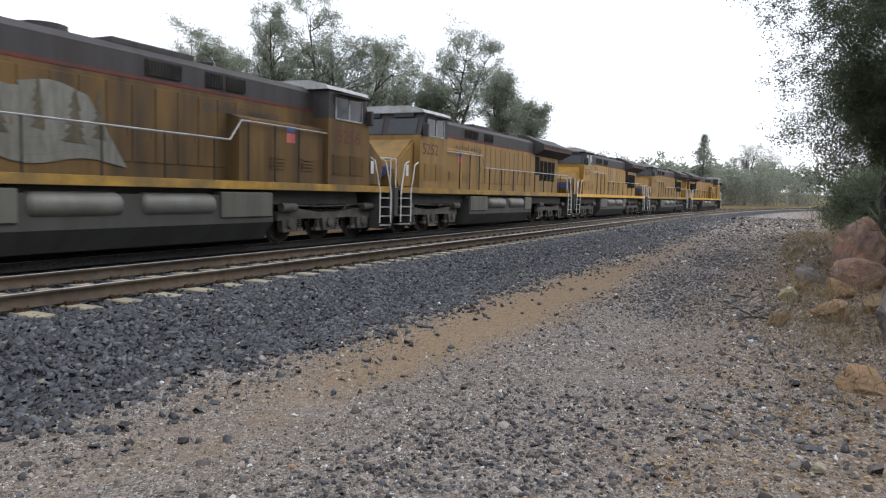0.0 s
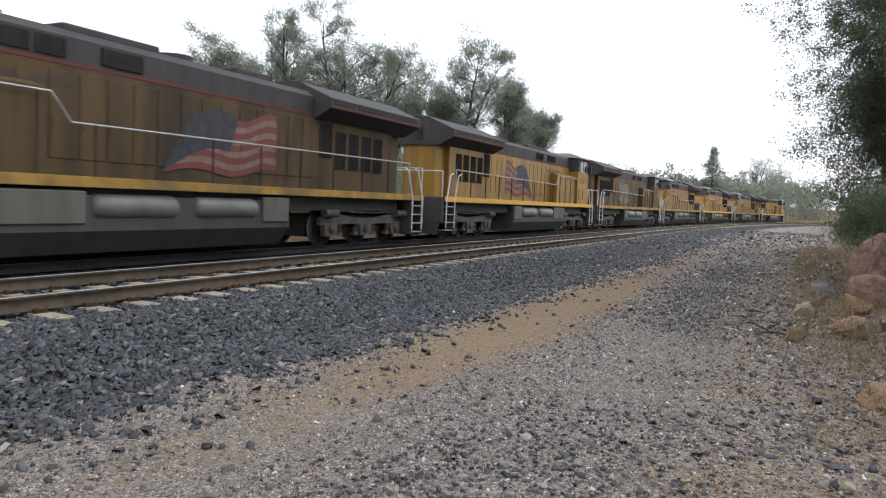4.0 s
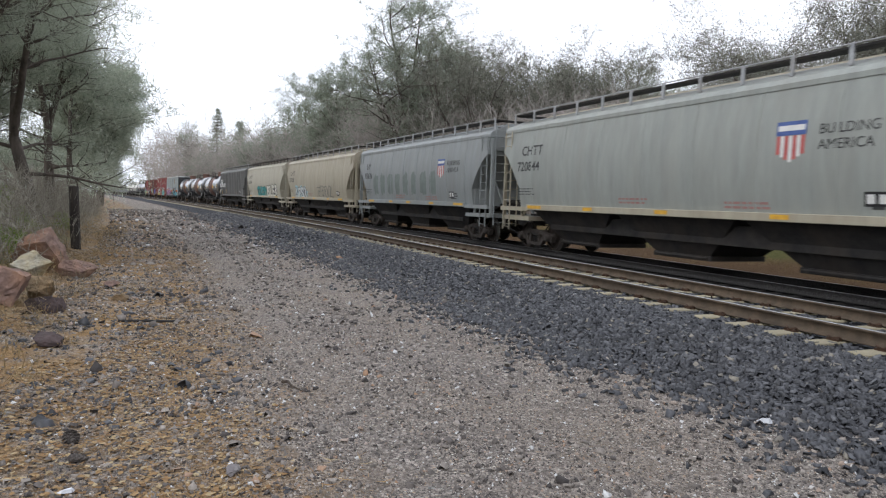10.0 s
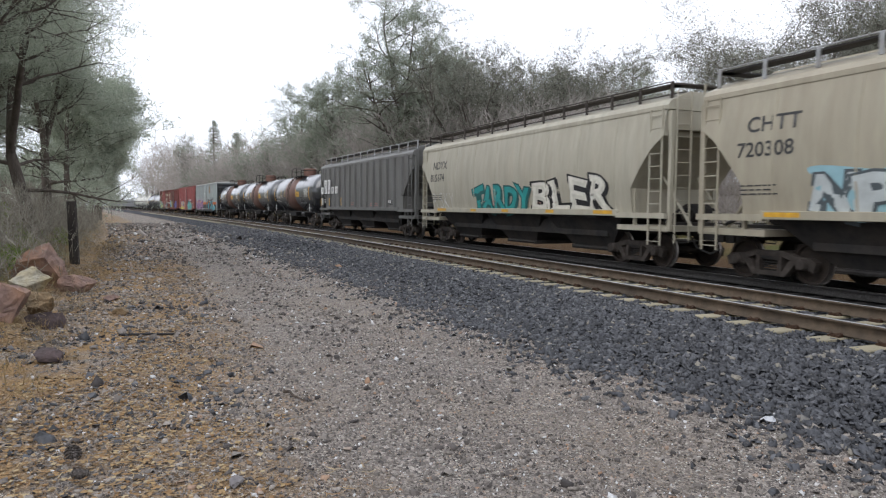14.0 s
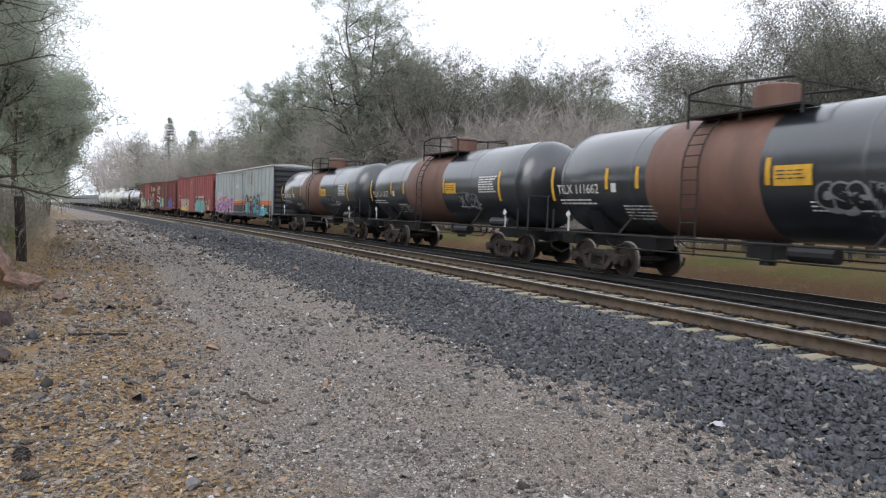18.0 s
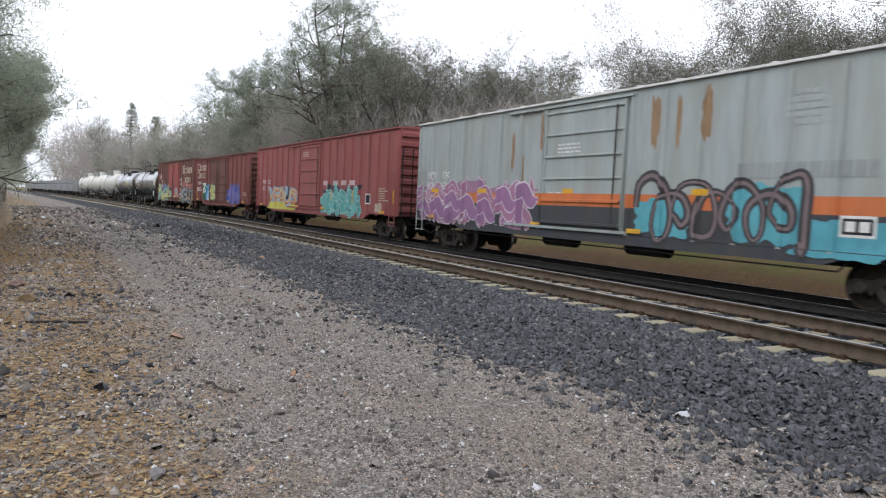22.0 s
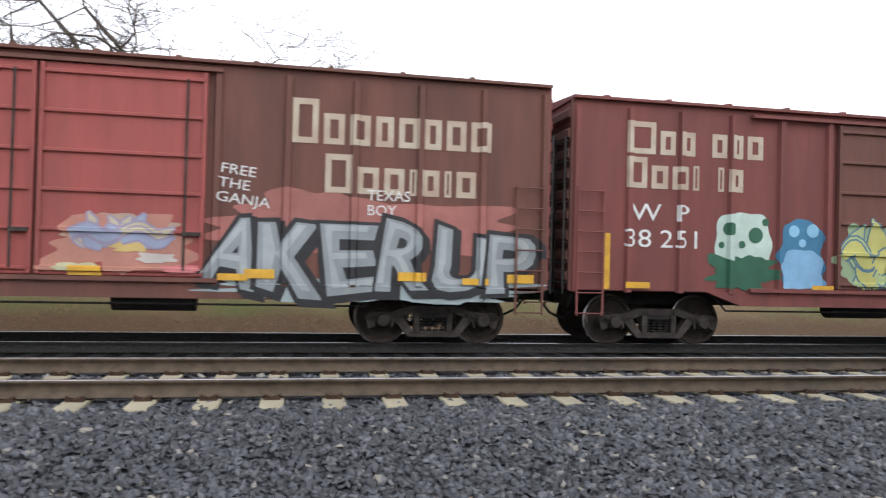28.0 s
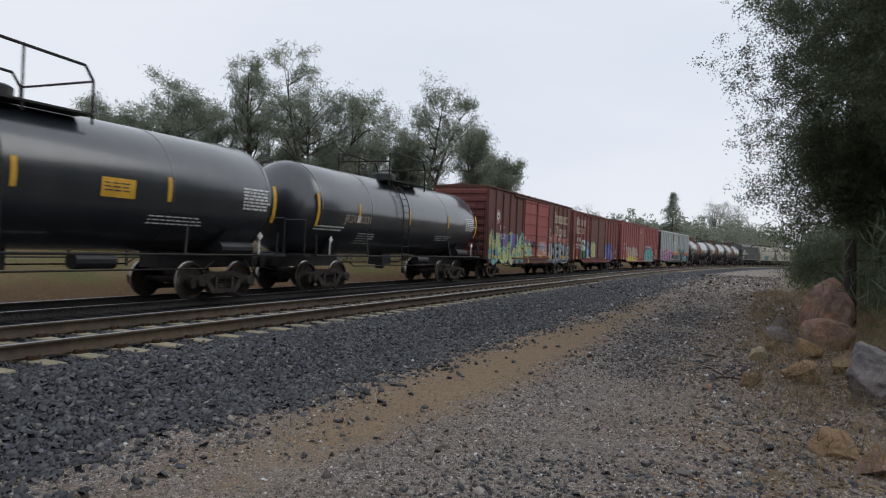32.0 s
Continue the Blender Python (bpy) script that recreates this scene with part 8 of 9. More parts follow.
def grow(rng, h, r, kind, boughs=6, crook=0.17, thick=2):
    """Limbs and twig ends of a tree h metres tall."""
    seg, tips = [], []

    def limb(p, d, ln, rad, depth, bend, up):
        k = 4
        q = np.array(p, float)
        d = np.array(d, float)
        for i in range(k):
            d = d + rng.normal(0, bend, 3) + np.array([0, 0, up])
            d /= np.linalg.norm(d)
            e = q + d * ln / k
            r0, r1 = rad * (1 - 0.7 * i / k), rad * (1 - 0.7 * (i + 1) / k)
            seg.append((q.copy(), e.copy(), r0, r1))
            if depth > 0 and i >= 1:
                for _ in range(2 if depth > 1 or (kind == "pine" and i < 3) else 3):
                    side = rng.normal(0, 1, 3)
                    side -= d * side.dot(d)
                    side /= np.linalg.norm(side) + 1e-9
                    limb(e, d * 0.55 + side * 0.85, ln * rng.uniform(0.38, 0.6), r1 * 0.6, depth - 1, bend * 1.2, up)
            elif depth == 0 and i >= 1 and rng.uniform() < (0.8 if kind == "pine" else 0.75):
                tips.append(e.copy())
            q = e
    if kind == "pine":
        # a short bole that splits into rising stems, with needles in separate tufts towards the ends of the limbs
        forks = rng.randint(2, 5)
        top0 = np.array([rng.normal(0, 0.02) * h, rng.normal(0, 0.02) * h, h * rng.uniform(0.2, 0.36)])
        seg.append((np.zeros(3), top0 * 0.5, r, r * 0.85))
        seg.append((top0 * 0.5, top0, r * 0.85, r * 0.72))
        turn = rng.uniform(0, 6.28)
        for i in range(forks):
            a = turn + i * 6.28 / forks + rng.uniform(-0.5, 0.5)
            lean = rng.uniform(0.08, 0.42)
            d = np.array([math.cos(a) * lean, math.sin(a) * lean, 1.0])
            q, d, k = top0.copy(), d / np.linalg.norm(d), 10
            ln = (h - top0[2]) * (1.0 if i == 0 else rng.uniform(0.6, 0.98))
            for j in range(k):
                d = d + rng.normal(0, 0.06, 3) + np.array([0, 0, 0.06])
                d /= np.linalg.norm(d)
                e = q + d * ln / k
                rr = r * 0.6 * (1 - 0.88 * j / k)
                seg.append((q.copy(), e.copy(), rr, r * 0.6 * (1 - 0.88 * (j + 1) / k)))
                for _ in range(0 if j < 2 and rng.uniform() < 0.6 else thick):
                    b = rng.uniform(0, 6.28)
                    reach = h * 0.15 * (0.5 + 0.8 * math.sin(3.14 * (j + 0.8) / (k + 1.5))) * rng.uniform(0.4, 1.25)
                    limb(e, (math.cos(b), math.sin(b), rng.uniform(0.15, 1.1)), reach, rr * 0.45, 1, 0.16, 0.12)
                q = e
            tips.append(q)
        for _ in range(3):
            b, z = rng.uniform(0, 6.28), rng.uniform(0.5, 0.95)
            limb(top0 * z, (math.cos(b), math.sin(b), 0.2), h * 0.2, r * 0.3, 1, 0.14, 0.03)
    elif kind == "fir":
        k = 30
        for j in range(k):
            z0, z1 = h * j / k, h * (j + 1) / k
            seg.append((np.array([0, 0, z0]), np.array([0, 0, z1]), r * (1 - j / k) + 0.02, r * (1 - (j + 1) / k) + 0.02))
            if j > 5:
                for _ in range(4):
                    b = rng.uniform(0, 6.28)
                    limb((0, 0, z1), (math.cos(b), math.sin(b), -0.05), h * (0.27 * (1.0 - j / k) + 0.015) * rng.uniform(0.45, 1.15), r * 0.18, 1, 0.08, 0.0)
    else:
        # spreading oak
        top0 = np.array([rng.normal(0, 0.03) * h, rng.normal(0, 0.03) * h, h * 0.28])
        seg.append((np.zeros(3), top0, r, r * 0.75))
        for i in range(boughs):
            a = i * 6.28 / boughs + rng.uniform(-0.4, 0.4)
            limb(top0 * rng.uniform(0.8, 1.0), (math.cos(a) * 0.75, math.sin(a) * 0.75, rng.uniform(0.5, 1.1)), h * rng.uniform(0.45, 0.62), r * 0.5, 2, crook, 0.07)
    return seg, np.array(tips)


def twig_tangle(parent, tips, rng, per, length, width, colour=M_BARK):
    """Fine twigs fanning from the ends of the limbs."""
    p = np.repeat(np.asarray(tips, float), per, 0)
    d = rng.normal(0, 1, p.shape) + np.array([0, 0, 0.35])
    d /= np.linalg.norm(d, axis=1, keepdims=True)
    q = np.cross(d, rng.normal(0, 1, p.shape))
    q /= np.linalg.norm(q, axis=1, keepdims=True) + 1e-9
    ln = length * rng.uniform(0.5, 1.2, (len(p), 1))
    p = p - d * ln * 0.2
    v = np.stack([p - q * width / 2, p + d * ln - q * width / 4, p + d * ln + q * width / 4, p + q * width / 2], 1).reshape(-1, 3)
    ob = new("twig_tangle", bulk("twig_tangle", v, np.arange(len(v)).reshape(-1, 4), colour))
    ob.parent = parent
    return ob


def place_at(az, dist):
    """Ground point at a bearing (degrees right of the way across the tracks) and a distance."""
    x, y = dist * math.sin(radians(az)), dist * math.cos(radians(az))
    i = int(np.argmin((LINE[1] - x) ** 2 + (LINE[2] - y) ** 2))
    dx, dy, th = x - LINE[1][i], y - LINE[2][i], LINE[3][i]
    s, d = LINE[0][i] + dx * math.cos(th) + dy * math.sin(th), -dx * math.sin(th) + dy * math.cos(th)
    return x, y, float(ground_z(s, d))


def beyond(az, dist, clear=9.0):
    """The same, pushed out until it lies clear of the far track."""
    for _ in range(14):
        x, y = dist * math.sin(radians(az)), dist * math.cos(radians(az))
        i = int(np.argmin((LINE[1] - x) ** 2 + (LINE[2] - y) ** 2))
        th = LINE[3][i]
        if -(x - LINE[1][i]) * math.sin(th) + (y - LINE[2][i]) * math.cos(th) > SPACING + clear:
            return (*place_at(az, dist), dist)
        dist *= 1.16
    return None


def tree(az, dist, top, kind, label, seed, leaf=L_PINE, per=20, size=(0.30, 0.04), clump=0.22, wide=1.0, sides=5, boughs=6, sprigs=0):
    """top: elevation of the tree's head as seen from the road, in degrees."""
    rng = np.random.RandomState(seed)
    spot = beyond(az, dist, 7.0)
    if spot is None:
        return None
    x, y, z, dist = spot
    h = dist * math.tan(radians(top)) + 1.75 - z
    shape_kind = {"bare": "oak", "shrub": "oak"}.get(kind, kind)
    seg, tips = grow(rng, h, h * 0.022 + 0.05, shape_kind, boughs, 0.34 if kind == "bare" else 0.17, 3 if kind == "pine" else 2)
    grew = max(max(s[1][2] for s in seg), 0.1)
    k = h / grew
    seg = [(a * np.array([k * wide, k * wide, k]), b * np.array([k * wide, k * wide, k]), ra * k, rb * k) for a, b, ra, rb in seg]
    tips = tips * np.array([k * wide, k * wide, k])
    ob = tagged(new("tree"), label, "tree", "trees along the line")
    ob.location = (x, y, z - 0.1)
    v, f = tubes(seg, sides)
    t = new("trunk", bulk("trunk", v, f, M_BARK, True))
    t.parent = ob
    if kind != "bare":
        ends = tips
        if sprigs:
            # leaves in small bunches along the twigs round each limb's end
            ends = np.concatenate([tips] + [tips + rng.normal(0, 0.42, tips.shape) for _ in range(sprigs)])
        v, f = leaves(ends, clump, per, size[0], size[1], rng, 0.0)
        c = new("crown", bulk("crown", v, f, leaf))
        c.parent = ob
        if kind == "oak":
            twig_tangle(ob, tips, rng, 6, 0.9, 0.011, M_BARK if sprigs else L_OAK)
    else:
        # twigs at the ends of the limbs
        n = len(tips)
        tw = []
        for p in tips:
            for _ in range(per):
                d = rng.normal(0, 1, 3)
                d[2] = abs(d[2]) * 0.6
                d /= np.linalg.norm(d)
                q = p + d * rng.uniform(0.3, 0.9)
                e = q + (d + rng.normal(0, 0.5, 3)) * rng.uniform(0.2, 0.5)
                tw.append((p, q, 0.011, 0.007))
                tw.append((q, e, 0.007, 0.004))
        v, f = tubes(tw, 3)
        c = new("twig_tangle", bulk("twig_tangle", v, f, M_BARK))
        c.parent = ob
    return ob


PINE, OAK = "grey-green foothill pine with a tufted open crown", "winter oak with sparse grey-green leaves"
# beyond the tracks, to where the train comes from
tree(-71.1, 62, 16.9, "pine", "tall many-stemmed foothill pine above the woods", 3, per=26, wide=1.5)
tree(-69.0, 66, 14.5, "pine", PINE, 5, wide=1.1)
tree(-76.8, 78, 10.8, "pine", PINE, 6, wide=1.1)
tree(-79.9, 74, 9.4, "pine", PINE, 7, wide=1.2)
tree(-78.4, 82, 8.9, "pine", PINE, 8)
for i, (az, dist, top) in enumerate(((-66.3, 58, 14.6), (-64.7, 55, 13.2), (-63.1, 60, 14.0), (-61.3, 56, 12.9), (-59.6, 60, 13.6), (-58.2, 57, 12.2), (-56.9, 62, 12.4))):
    tree(az, dist, top, "oak", OAK, 20 + i, L_OAK, 9, (0.11, 0.06), 0.15, wide=0.9, sprigs=3)
tree(-52.5, 95, 10.9, "pine", PINE, 30, wide=1.0)
tree(-41.6, 34, 17.0, "oak", "dense grey-green oak behind the train", 31, L_OAK, 15, (0.065, 0.042), 0.16, boughs=11, sprigs=5)
tree(-37.6, 36, 13.0, "oak", OAK, 32, L_OAK, 15, (0.065, 0.042), 0.16, boughs=9, sprigs=5)
tree(-33.6, 33, 17.6, "oak", "dense grey-green oak behind the train", 33, L_OAK, 15, (0.065, 0.042), 0.16, boughs=11, sprigs=5)
tree(-14.0, 24, 24.0, "bare", "tall leafless oak with crooked branches", 40, per=2, wide=1.35, sides=6)
tree(-6.0, 27, 19.0, "bare", "leafless leaning oak beyond the tracks", 41, per=2, wide=1.1, sides=6)
tree(-22.0, 30, 17.0, "bare", "leafless oak with fine twigs", 42, per=3, sides=6)
for i, (az, dist, top) in enumerate(((-86.3, 130, 6.4), (-88.1, 135, 5.8), (-84.6, 125, 5.6), (-82.2, 110, 6.2), (-83.5, 120, 5.2))):
    tree(az, dist, top, "fir" if i in (0, 2) else "pine", "dark conifer at the far end of the line" if i in (0, 2) else PINE, 50 + i, L_PINE, 5, (0.32, 0.055), 0.25)
# where the train goes
for i, (az, dist, top, wide) in enumerate(((44.7, 50, 12.5, 1.2), (47.6, 54, 11.0, 1.0), (50.3, 52, 13.5, 1.0), (54.8, 50, 15.3, 1.3), (58.6, 55, 11.2, 1.0), (52.6, 58, 11.0, 1.2), (41.5, 48, 10.0, 1.2))):
    tree(az, dist, top, "pine", PINE, 70 + i, per=17, clump=0.2, wide=wide * 0.9)
for i, (az, dist, top, wide) in enumerate(((65.3, 56, 13.1, 1.3), (68.5, 60, 10.2, 0.9), (70.6, 64, 7.8, 0.8), (63.0, 58, 9.5, 0.8))):
    tree(az, dist, top, "pine", PINE, 80 + i, per=17, clump=0.2, wide=wide * 0.9)
for i, (az, dist, top) in enumerate(((83.9, 120, 4.8), (86.9, 125, 4.5), (88.3, 118, 4.2))):
    tree(az, dist, top, "fir" if i == 0 else "pine", "lone conifer above the train" if i == 0 else PINE, 90 + i, L_PINE, 5, (0.32, 0.055), 0.25)


# near the road
def near_tree(s, d, h, kind, label, seed, leaf, per, size, clump, wide=1.0):
    rng = np.random.RandomState(seed)
    seg, tips = grow(rng, h, h * 0.017 + 0.04, kind, 13, 0.17, 4)
    k = h / max(q[1][2] for q in seg)
    sc = np.array([k * wide, k * wide, k])
    seg = [(a * sc, b * sc, ra * k, rb * k) for a, b, ra, rb in seg]
    ob = tagged(new("tree"), label, "tree", "trees along the line")
    x, y, z = ground_point(s, d)
    ob.location = (x, y, z - 0.15)
    v, f = tubes(seg, 7)
    t = new("trunk", bulk("trunk", v, f, M_BARK, True))
    t.parent = ob
    ends = tips * sc
    if kind == "oak":
        # sprigs round each twig end, so that the leaves hang in clumps
        ends = np.concatenate([ends] + [ends + rng.normal(0, 0.36, ends.shape) for _ in range(3)])
    v, f = leaves(ends, clump, per, size[0], size[1], rng, 0.1)
    c = new("crown", bulk("crown", v, f, leaf))
    c.parent = ob
    if kind == "oak":
        twig_tangle(ob, tips * sc, rng, 4, 0.6, 0.009)
    return ob


# the pines along the left verge take the brightened needles
near_tree(-21.0, -12.6, 15.0, "pine", "near pine with drooping needles beside the road", 101, L_PINE_LIT, 26, (0.2, 0.016), 0.19, 1.35)
near_tree(-26.5, -11.6, 13.0, "pine", "pine leaning over the verge", 102, L_PINE_LIT, 24, (0.2, 0.02), 0.19, 1.3)
near_tree(-33.0, -11.8, 12.0, "pine", "pine farther along the verge", 103, L_PINE_LIT, 21, (0.24, 0.026), 0.22, 1.25)
near_tree(-17.5, -15.5, 14.0, "pine", "tall pine behind the boulders", 104, L_PINE_LIT, 22, (0.22, 0.022), 0.22, 1.3)
near_tree(-23.5, -15.0, 9.0, "pine", "bushy young pine among the brush", 107, L_PINE_LIT, 24, (0.22, 0.02), 0.2, 1.5)
near_tree(-29.5, -13.6, 8.0, "pine", "bushy young pine among the brush", 108, L_PINE_LIT, 22, (0.22, 0.024), 0.2, 1.5)
near_tree(-42.0, -11.5, 11.0, "pine", PINE, 105, L_PINE_LIT, 24, (0.3, 0.04), 0.27, 1.25)
near_tree(-55.0, -11.0, 10.0, "pine", PINE, 106, L_PINE_LIT, 20, (0.36, 0.06), 0.3, 1.25)
near_tree(-70.0, -10.6, 11.0, "pine", "pine at the bend of the road", 121, L_PINE_LIT, 14, (0.4, 0.07), 0.3, 1.2)
near_tree(-86.0, -10.2, 12.5, "pine", "pine at the bend of the road", 122, L_PINE_LIT, 12, (0.45, 0.08), 0.32, 1.2)
near_tree(-106.0, -10.4, 14.0, "pine", "pine at the bend of the road", 123, L_PINE_LIT, 10, (0.5, 0.1), 0.35, 1.2)
near_tree(22.5, -13.6, 12.5, "oak", "dark live oak overhanging the bank", 111, L_DARK, 52, (0.065, 0.042), 0.13, 0.85)
near_tree(19.0, -15.2, 9.0, "oak", "low bough-heavy live oak on the bank", 116, L_DARK, 44, (0.065, 0.042), 0.13, 0.9)
near_tree(24.0, -13.6, 9.0, "pine", "dark green pine on the bank", 112, L_DARK, 44, (0.22, 0.022), 0.22, 1.45)
near_tree(26.5, -11.8, 7.5, "pine", "bushy dark pine at the edge of the bank", 115, L_DARK, 44, (0.22, 0.024), 0.22, 1.5)
near_tree(17.0, -16.0, 12.0, "pine", "dark pine behind the boulders", 113, L_DARK, 40, (0.24, 0.022), 0.24, 1.4)
near_tree(34.0, -14.0, 8.0, "oak", "small live oak on the bank", 114, L_DARK, 16, (0.1, 0.06), 0.2, 1.2)


# ---- thickets and weeds ----
def blades(p, d, ln, w, rng):
    """Thin four-cornered blades from p along d."""
    q = np.cross(d, rng.normal(0, 1, p.shape))
    q /= np.linalg.norm(q, axis=1, keepdims=True) + 1e-9
    return np.stack([p - q * w / 2, p + d * ln * 0.5 - q * w / 2, p + d * ln, p + q * w / 2], 1).reshape(-1, 3)


def wood(name, spots, label, twig, seed, forks=(3, 4, 4, 5), leaf=None, per=2, size=(0.3, 0.1)):
    """Many small leafless trees as one tangle: stems fork into limbs, branches and twigs."""
    rng = np.random.RandomState(seed)
    s = np.array(spots, float)
    p, h = s[:, :3], s[:, 3:4]
    d = np.tile(np.array([[0, 0, 1.0]]), (len(p), 1))
    out = []
    for level, n in enumerate(forks):
        p, h, d = np.repeat(p, n, 0), np.repeat(h, n, 0), np.repeat(d, n, 0)
        d = d + rng.normal(0, 1, d.shape) * (0.28, 0.5, 0.6, 0.7)[level] + np.array([0, 0, 0.12])
        d /= np.linalg.norm(d, axis=1, keepdims=True)
        ln = h * (0.42, 0.34, 0.24, 0.17)[level] * rng.uniform(0.6, 1.25, (len(p), 1))
        start = p - d * ln * (0.0 if level == 0 else 0.35) * rng.uniform(0, 1, (len(p), 1))
        out.append(blades(start, d, ln, h * (0.017, 0.009, 0.005, 0.0035)[level], rng))
        p = start + d * ln
    v = np.concatenate(out)
    ob = tagged(new(name, bulk(name, v, np.arange(len(v)).reshape(-1, 4), twig)), label, "woods", kind="stuff")
    if leaf:
        v, f = leaves(p, 0.25, per, size[0], size[1], rng)
        c = new("leafage", bulk("leafage", v, f, leaf))
        c.parent = ob
        c["kind"] = "stuff"
    return ob


def thicket(name, spots, label, leaf, seed, per=60, blade=(0.5, 0.035), wide=0.9):
    """Low brush as one tangle of fine stems."""
    rng = np.random.RandomState(seed)
    s = np.repeat(np.array(spots, float), per, 0)
    h, n = s[:, 3:4], len(s)
    up = rng.beta(1.3, 1.6, (n, 1))
    p = rng.normal(0, 0.3 * wide, (n, 3)) * h * (1.15 - 0.75 * up)
    p[:, 2:3] = h * up * 0.85
    d = rng.normal(0, 1, (n, 3)) * 0.7 + np.array([0, 0, 0.9])
    d /= np.linalg.norm(d, axis=1, keepdims=True)
    v = blades(s[:, :3] + p, d, h * 0.5 * blade[0], blade[1] * rng.uniform(0.6, 1.6, (n, 1)), rng)
    return tagged(new(name, bulk(name, v, np.arange(len(v)).reshape(-1, 4), leaf)), label, "brush", kind="stuff")


rnd = random.Random(12)


def scatter(n, az0, az1, near, far, low, high, edge=None, clear=9.0):
    """Spots beyond the tracks whose heads stand at elevations low to high."""
    got = []
    for i in range(n):
        az = rnd.uniform(az0, az1)
        spot = beyond(az, rnd.uniform(near, far), clear)
        if spot:
            el = rnd.uniform(low, high) + (edge(az) if edge else 0.0)
            got.append((*spot[:3], max(1.2, spot[3] * math.tan(radians(el)) + 1.75 - spot[2])))
    return got


def west_edge(az):
    return 4.0 * float(smooth_step(-85, -70, az)) - 1.6 * float(smooth_step(-54, -46, az))


wood("winter_woods", scatter(620, -91, -46, 40, 90, 1.8, 5.0, west_edge), "reddish-grey leafless woods behind the train", L_TWIG, 1)
wood("green_woods", scatter(190, -89, -46, 55, 105, 2.6, 5.6, west_edge), "dull green trees scattered through the winter woods", L_TWIG, 2, (3, 3, 4, 3), L_PINE, 5, (0.4, 0.1))
thicket("under_brush", scatter(240, -91, -46, 34, 70, 0.6, 2.6), "grey-brown brush at the foot of the woods", L_TWIG, 12, 300, (0.6, 0.03), 1.3)
wood("east_woods", scatter(150, 36, 78, 45, 85, 2.5, 5.6, lambda az: -0.05 * (az - 40)), "grey-green woods where the line curves away", L_TWIG, 3, (3, 3, 4, 4), L_PINE, 6, (0.34, 0.08))
wood("distant_woods", scatter(110, 68, 92, 90, 170, 1.4, 3.0), "hazy distant woods at the end of the line", L_TWIG, 13, (3, 3, 3, 3), L_PINE, 6, (0.7, 0.25))
thicket("east_brush", scatter(170, 58, 91, 70, 150, 0.3, 1.7), "grey-green scrub along the far bend", L_OAK, 14, 220, (0.6, 0.06), 1.3)


def line_end(n, az0, az1, near, far, low, high):
    """Spots on both sides of the line where it bends out of sight, clear of the tracks and the road."""
    got = []
    for i in range(n):
        az, dist = rnd.uniform(az0, az1), rnd.uniform(near, far)
        x, y, z = place_at(az, dist)
        j = int(np.argmin((LINE[1] - x) ** 2 + (LINE[2] - y) ** 2))
        off = -(x - LINE[1][j]) * math.sin(LINE[3][j]) + (y - LINE[2][j]) * math.cos(LINE[3][j])
        if off < -11 or off > SPACING + 8:
            got.append((x, y, z, max(2.0, dist * math.tan(radians(rnd.uniform(low, high))) + 1.75 - z)))
    return got


wood("line_end_woods", line_end(150, -102, -86, 90, 210, 1.5, 3.6) + line_end(130, 84, 100, 110, 220, 1.3, 2.8), "hazy woods closing both ends of the line", L_TWIG, 16, (3, 3, 3, 3), L_PINE, 6, (0.7, 0.25))
thicket("far_brush", scatter(110, -46, 36, 34, 70, 0.2, 1.6), "low brush beyond the fence", L_TWIG, 4, 200, (0.6, 0.022), 1.2)
# brush under the near pines
spots = []
for i in range(130):
    s, d = rnd.uniform(-60, -15), rnd.uniform(-15.5, -10.6)
    x, y, z = ground_point(s, d)
    spots.append((x, y, z, rnd.uniform(0.5, 2.3)))
thicket("verge_brush", spots, "tangled grey-brown brush under the pines", L_BRUSH, 5, 380, (0.5, 0.009))
spots = []
for i in range(70):
    s, d = rnd.uniform(-30, -12), rnd.uniform(-14.5, -10.9)
    x, y, z = ground_point(s, d)
    spots.append((x, y, z, rnd.uniform(0.3, 0.9)))
thicket("green_shrubs", spots, "bright green low shrubs behind the boulders", L_GREEN, 6, 320, (0.25, 0.022))
spots = []
for i in range(150):
    s, d = rnd.uniform(12, 60), rnd.uniform(-16, -11.0)
    x, y, z = ground_point(s, d)
    spots.append((x, y, z, rnd.uniform(0.8, 3.6)))
thicket("bank_brush", spots, "dark brush on the bank under the live oaks", L_DARK, 7, 420, (0.3, 0.02))
spots = []
for i in range(260):
    s, d = rnd.uniform(6, 40), rnd.uniform(-11.5, -8.3)
    x, y, z = ground_point(s, d)
    spots.append((x, y, z, rnd.uniform(0.15, 0.55)))
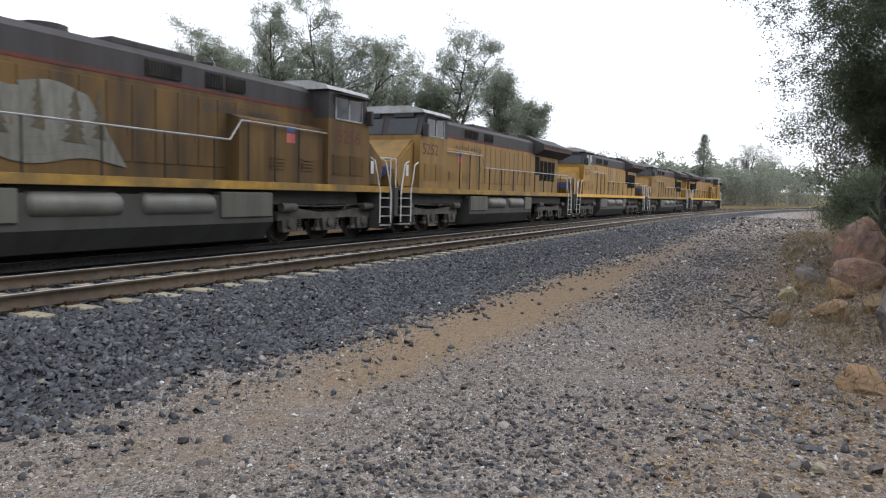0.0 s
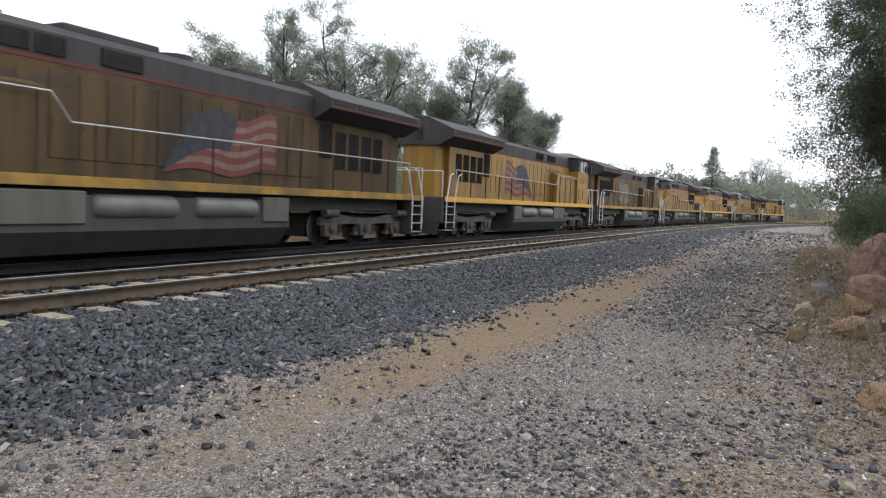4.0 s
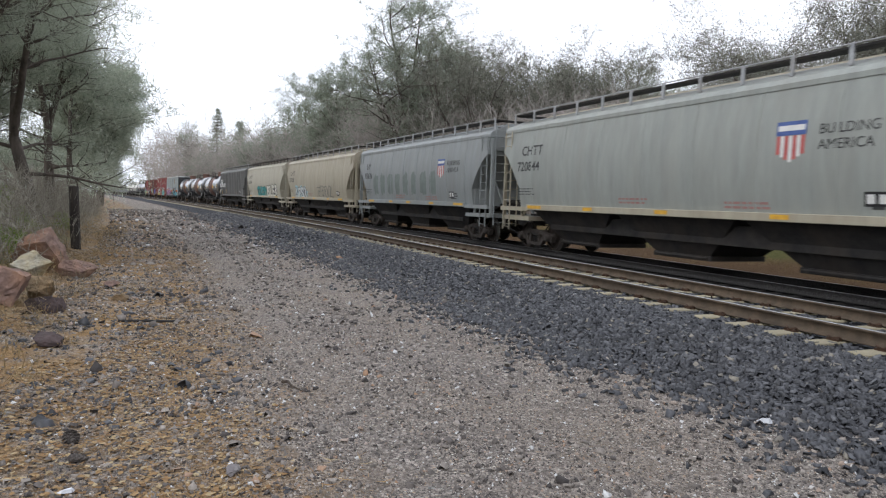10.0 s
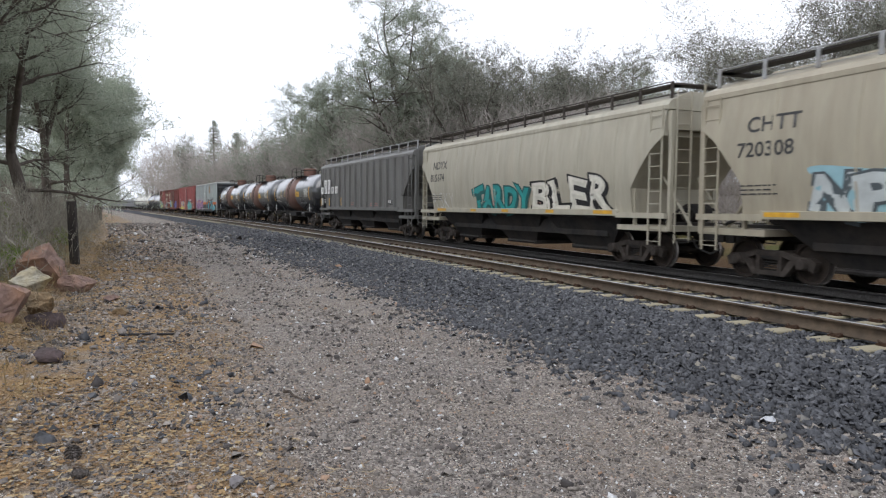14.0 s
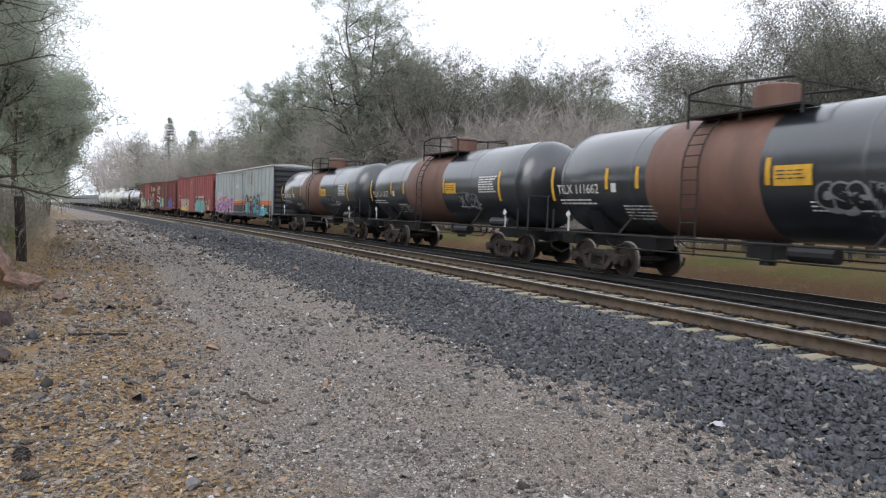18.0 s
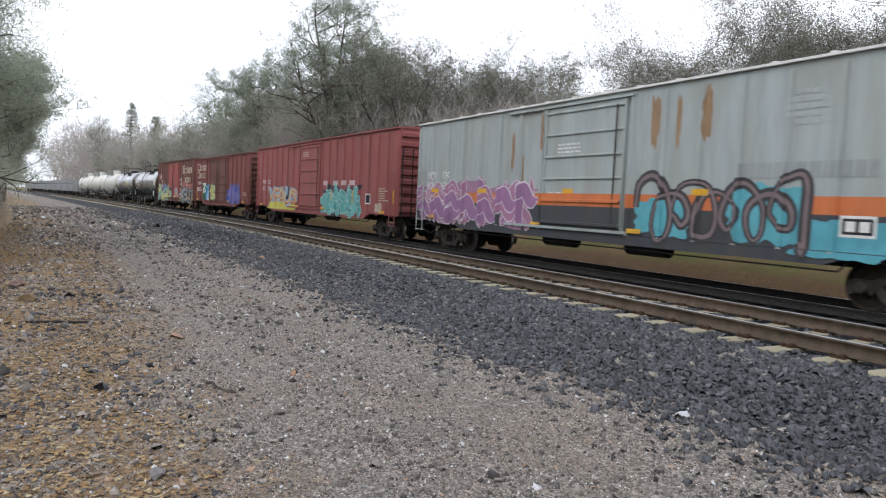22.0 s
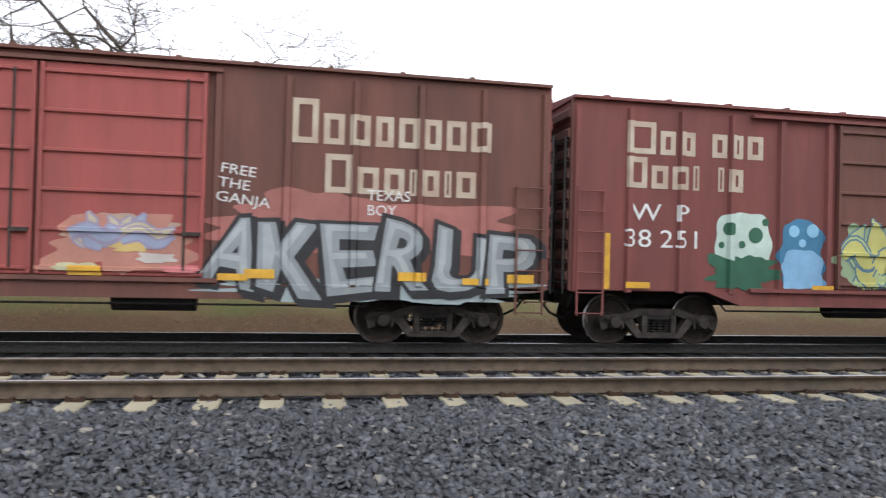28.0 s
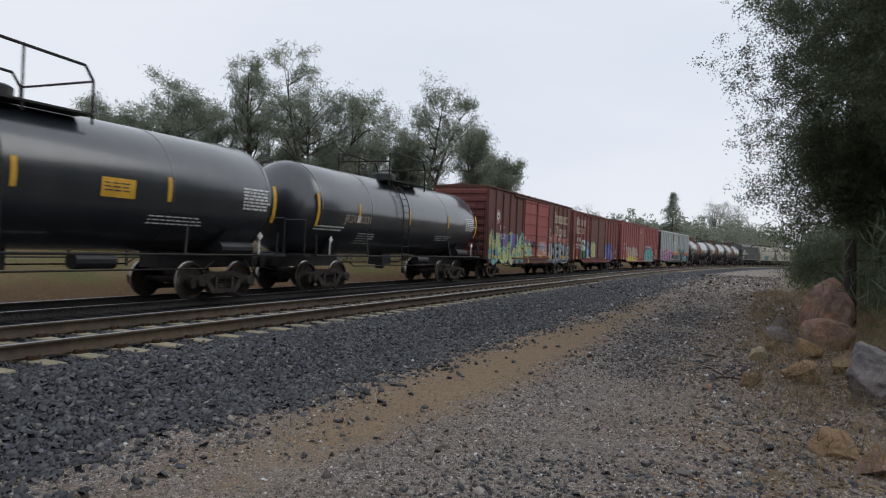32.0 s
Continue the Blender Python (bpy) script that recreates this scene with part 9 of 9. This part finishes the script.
for i in range(120):
    s, d = rnd.uniform(-40, -6), rnd.uniform(-11.5, -9.0)
    x, y, z = ground_point(s, d)
    spots.append((x, y, z, rnd.uniform(0.12, 0.4)))
thicket("dry_weeds", spots, "dry straw-coloured weeds among the rocks", L_GRASS, 8, 60, (0.7, 0.006), 1.6)
spots = []
for i in range(420):
    s, d = rnd.uniform(-45, 45), SPACING + rnd.uniform(2.6, 11)
    x, y, z = ground_point(s, d)
    spots.append((x, y, z, rnd.uniform(0.12, 0.4)))
thicket("verge_grass", spots, "dry grass tufts beyond the far track", L_GRASS, 9, 40, (0.7, 0.01), 2.2)
# grey dead stems round the boulders, and straw at the road's edge
spots = []
for i in range(150):
    s, d = rnd.uniform(6.5, 26), rnd.uniform(-11.2, -8.5)
    x, y, z = ground_point(s, d)
    spots.append((x, y, z, rnd.uniform(0.25, 0.85)))
for i in range(70):
    s, d = rnd.uniform(-30, -9.5), rnd.uniform(-11.5, -9.2)
    x, y, z = ground_point(s, d)
    spots.append((x, y, z, rnd.uniform(0.2, 0.6)))
thicket("dead_stems", spots, "brittle grey-brown stems round the boulders", L_STEM, 15, 50, (0.6, 0.006), 1.5)


def train_pose(mid, reverse, t):
    s = mid + train_run(t)
    x, y, th = on_line(s, SPACING)
    return Matrix.Translation((float(x), float(y), RAIL_Z - DROP)) @ pose(0, 0, 0, 0, 0, math.degrees(float(th)) + (180 if reverse else 0))


def motions():
    times = [i * 1.6 for i in range(21)]
    for ob, (mid, reverse) in zip(THINGS, CARS):
        walk(ob, [(t, train_pose(mid, reverse, t)) for t in times])
    # every axle turns with the run of the train: one roll, shared by the axles that face the same way
    backwards = {o for ob, (mid, reverse) in zip(THINGS, CARS) if reverse for o in ob.children_recursive}
    for group in ([o for o in WHEELS if o not in backwards], [o for o in WHEELS if o in backwards]):
        sign = -1 if group[0] in backwards else 1
        first = group[0]
        walk(first, [(i / 30, Matrix.Rotation(sign * train_run(i / 30) / 0.457, 4, "Y")) for i in range(0, 961)])
        for o in group[1:]:
            o.rotation_mode = "QUATERNION"
            keys = o.animation_data_create()
            keys.action = first.animation_data.action
            keys.action_slot = first.animation_data.action_slot


motions()
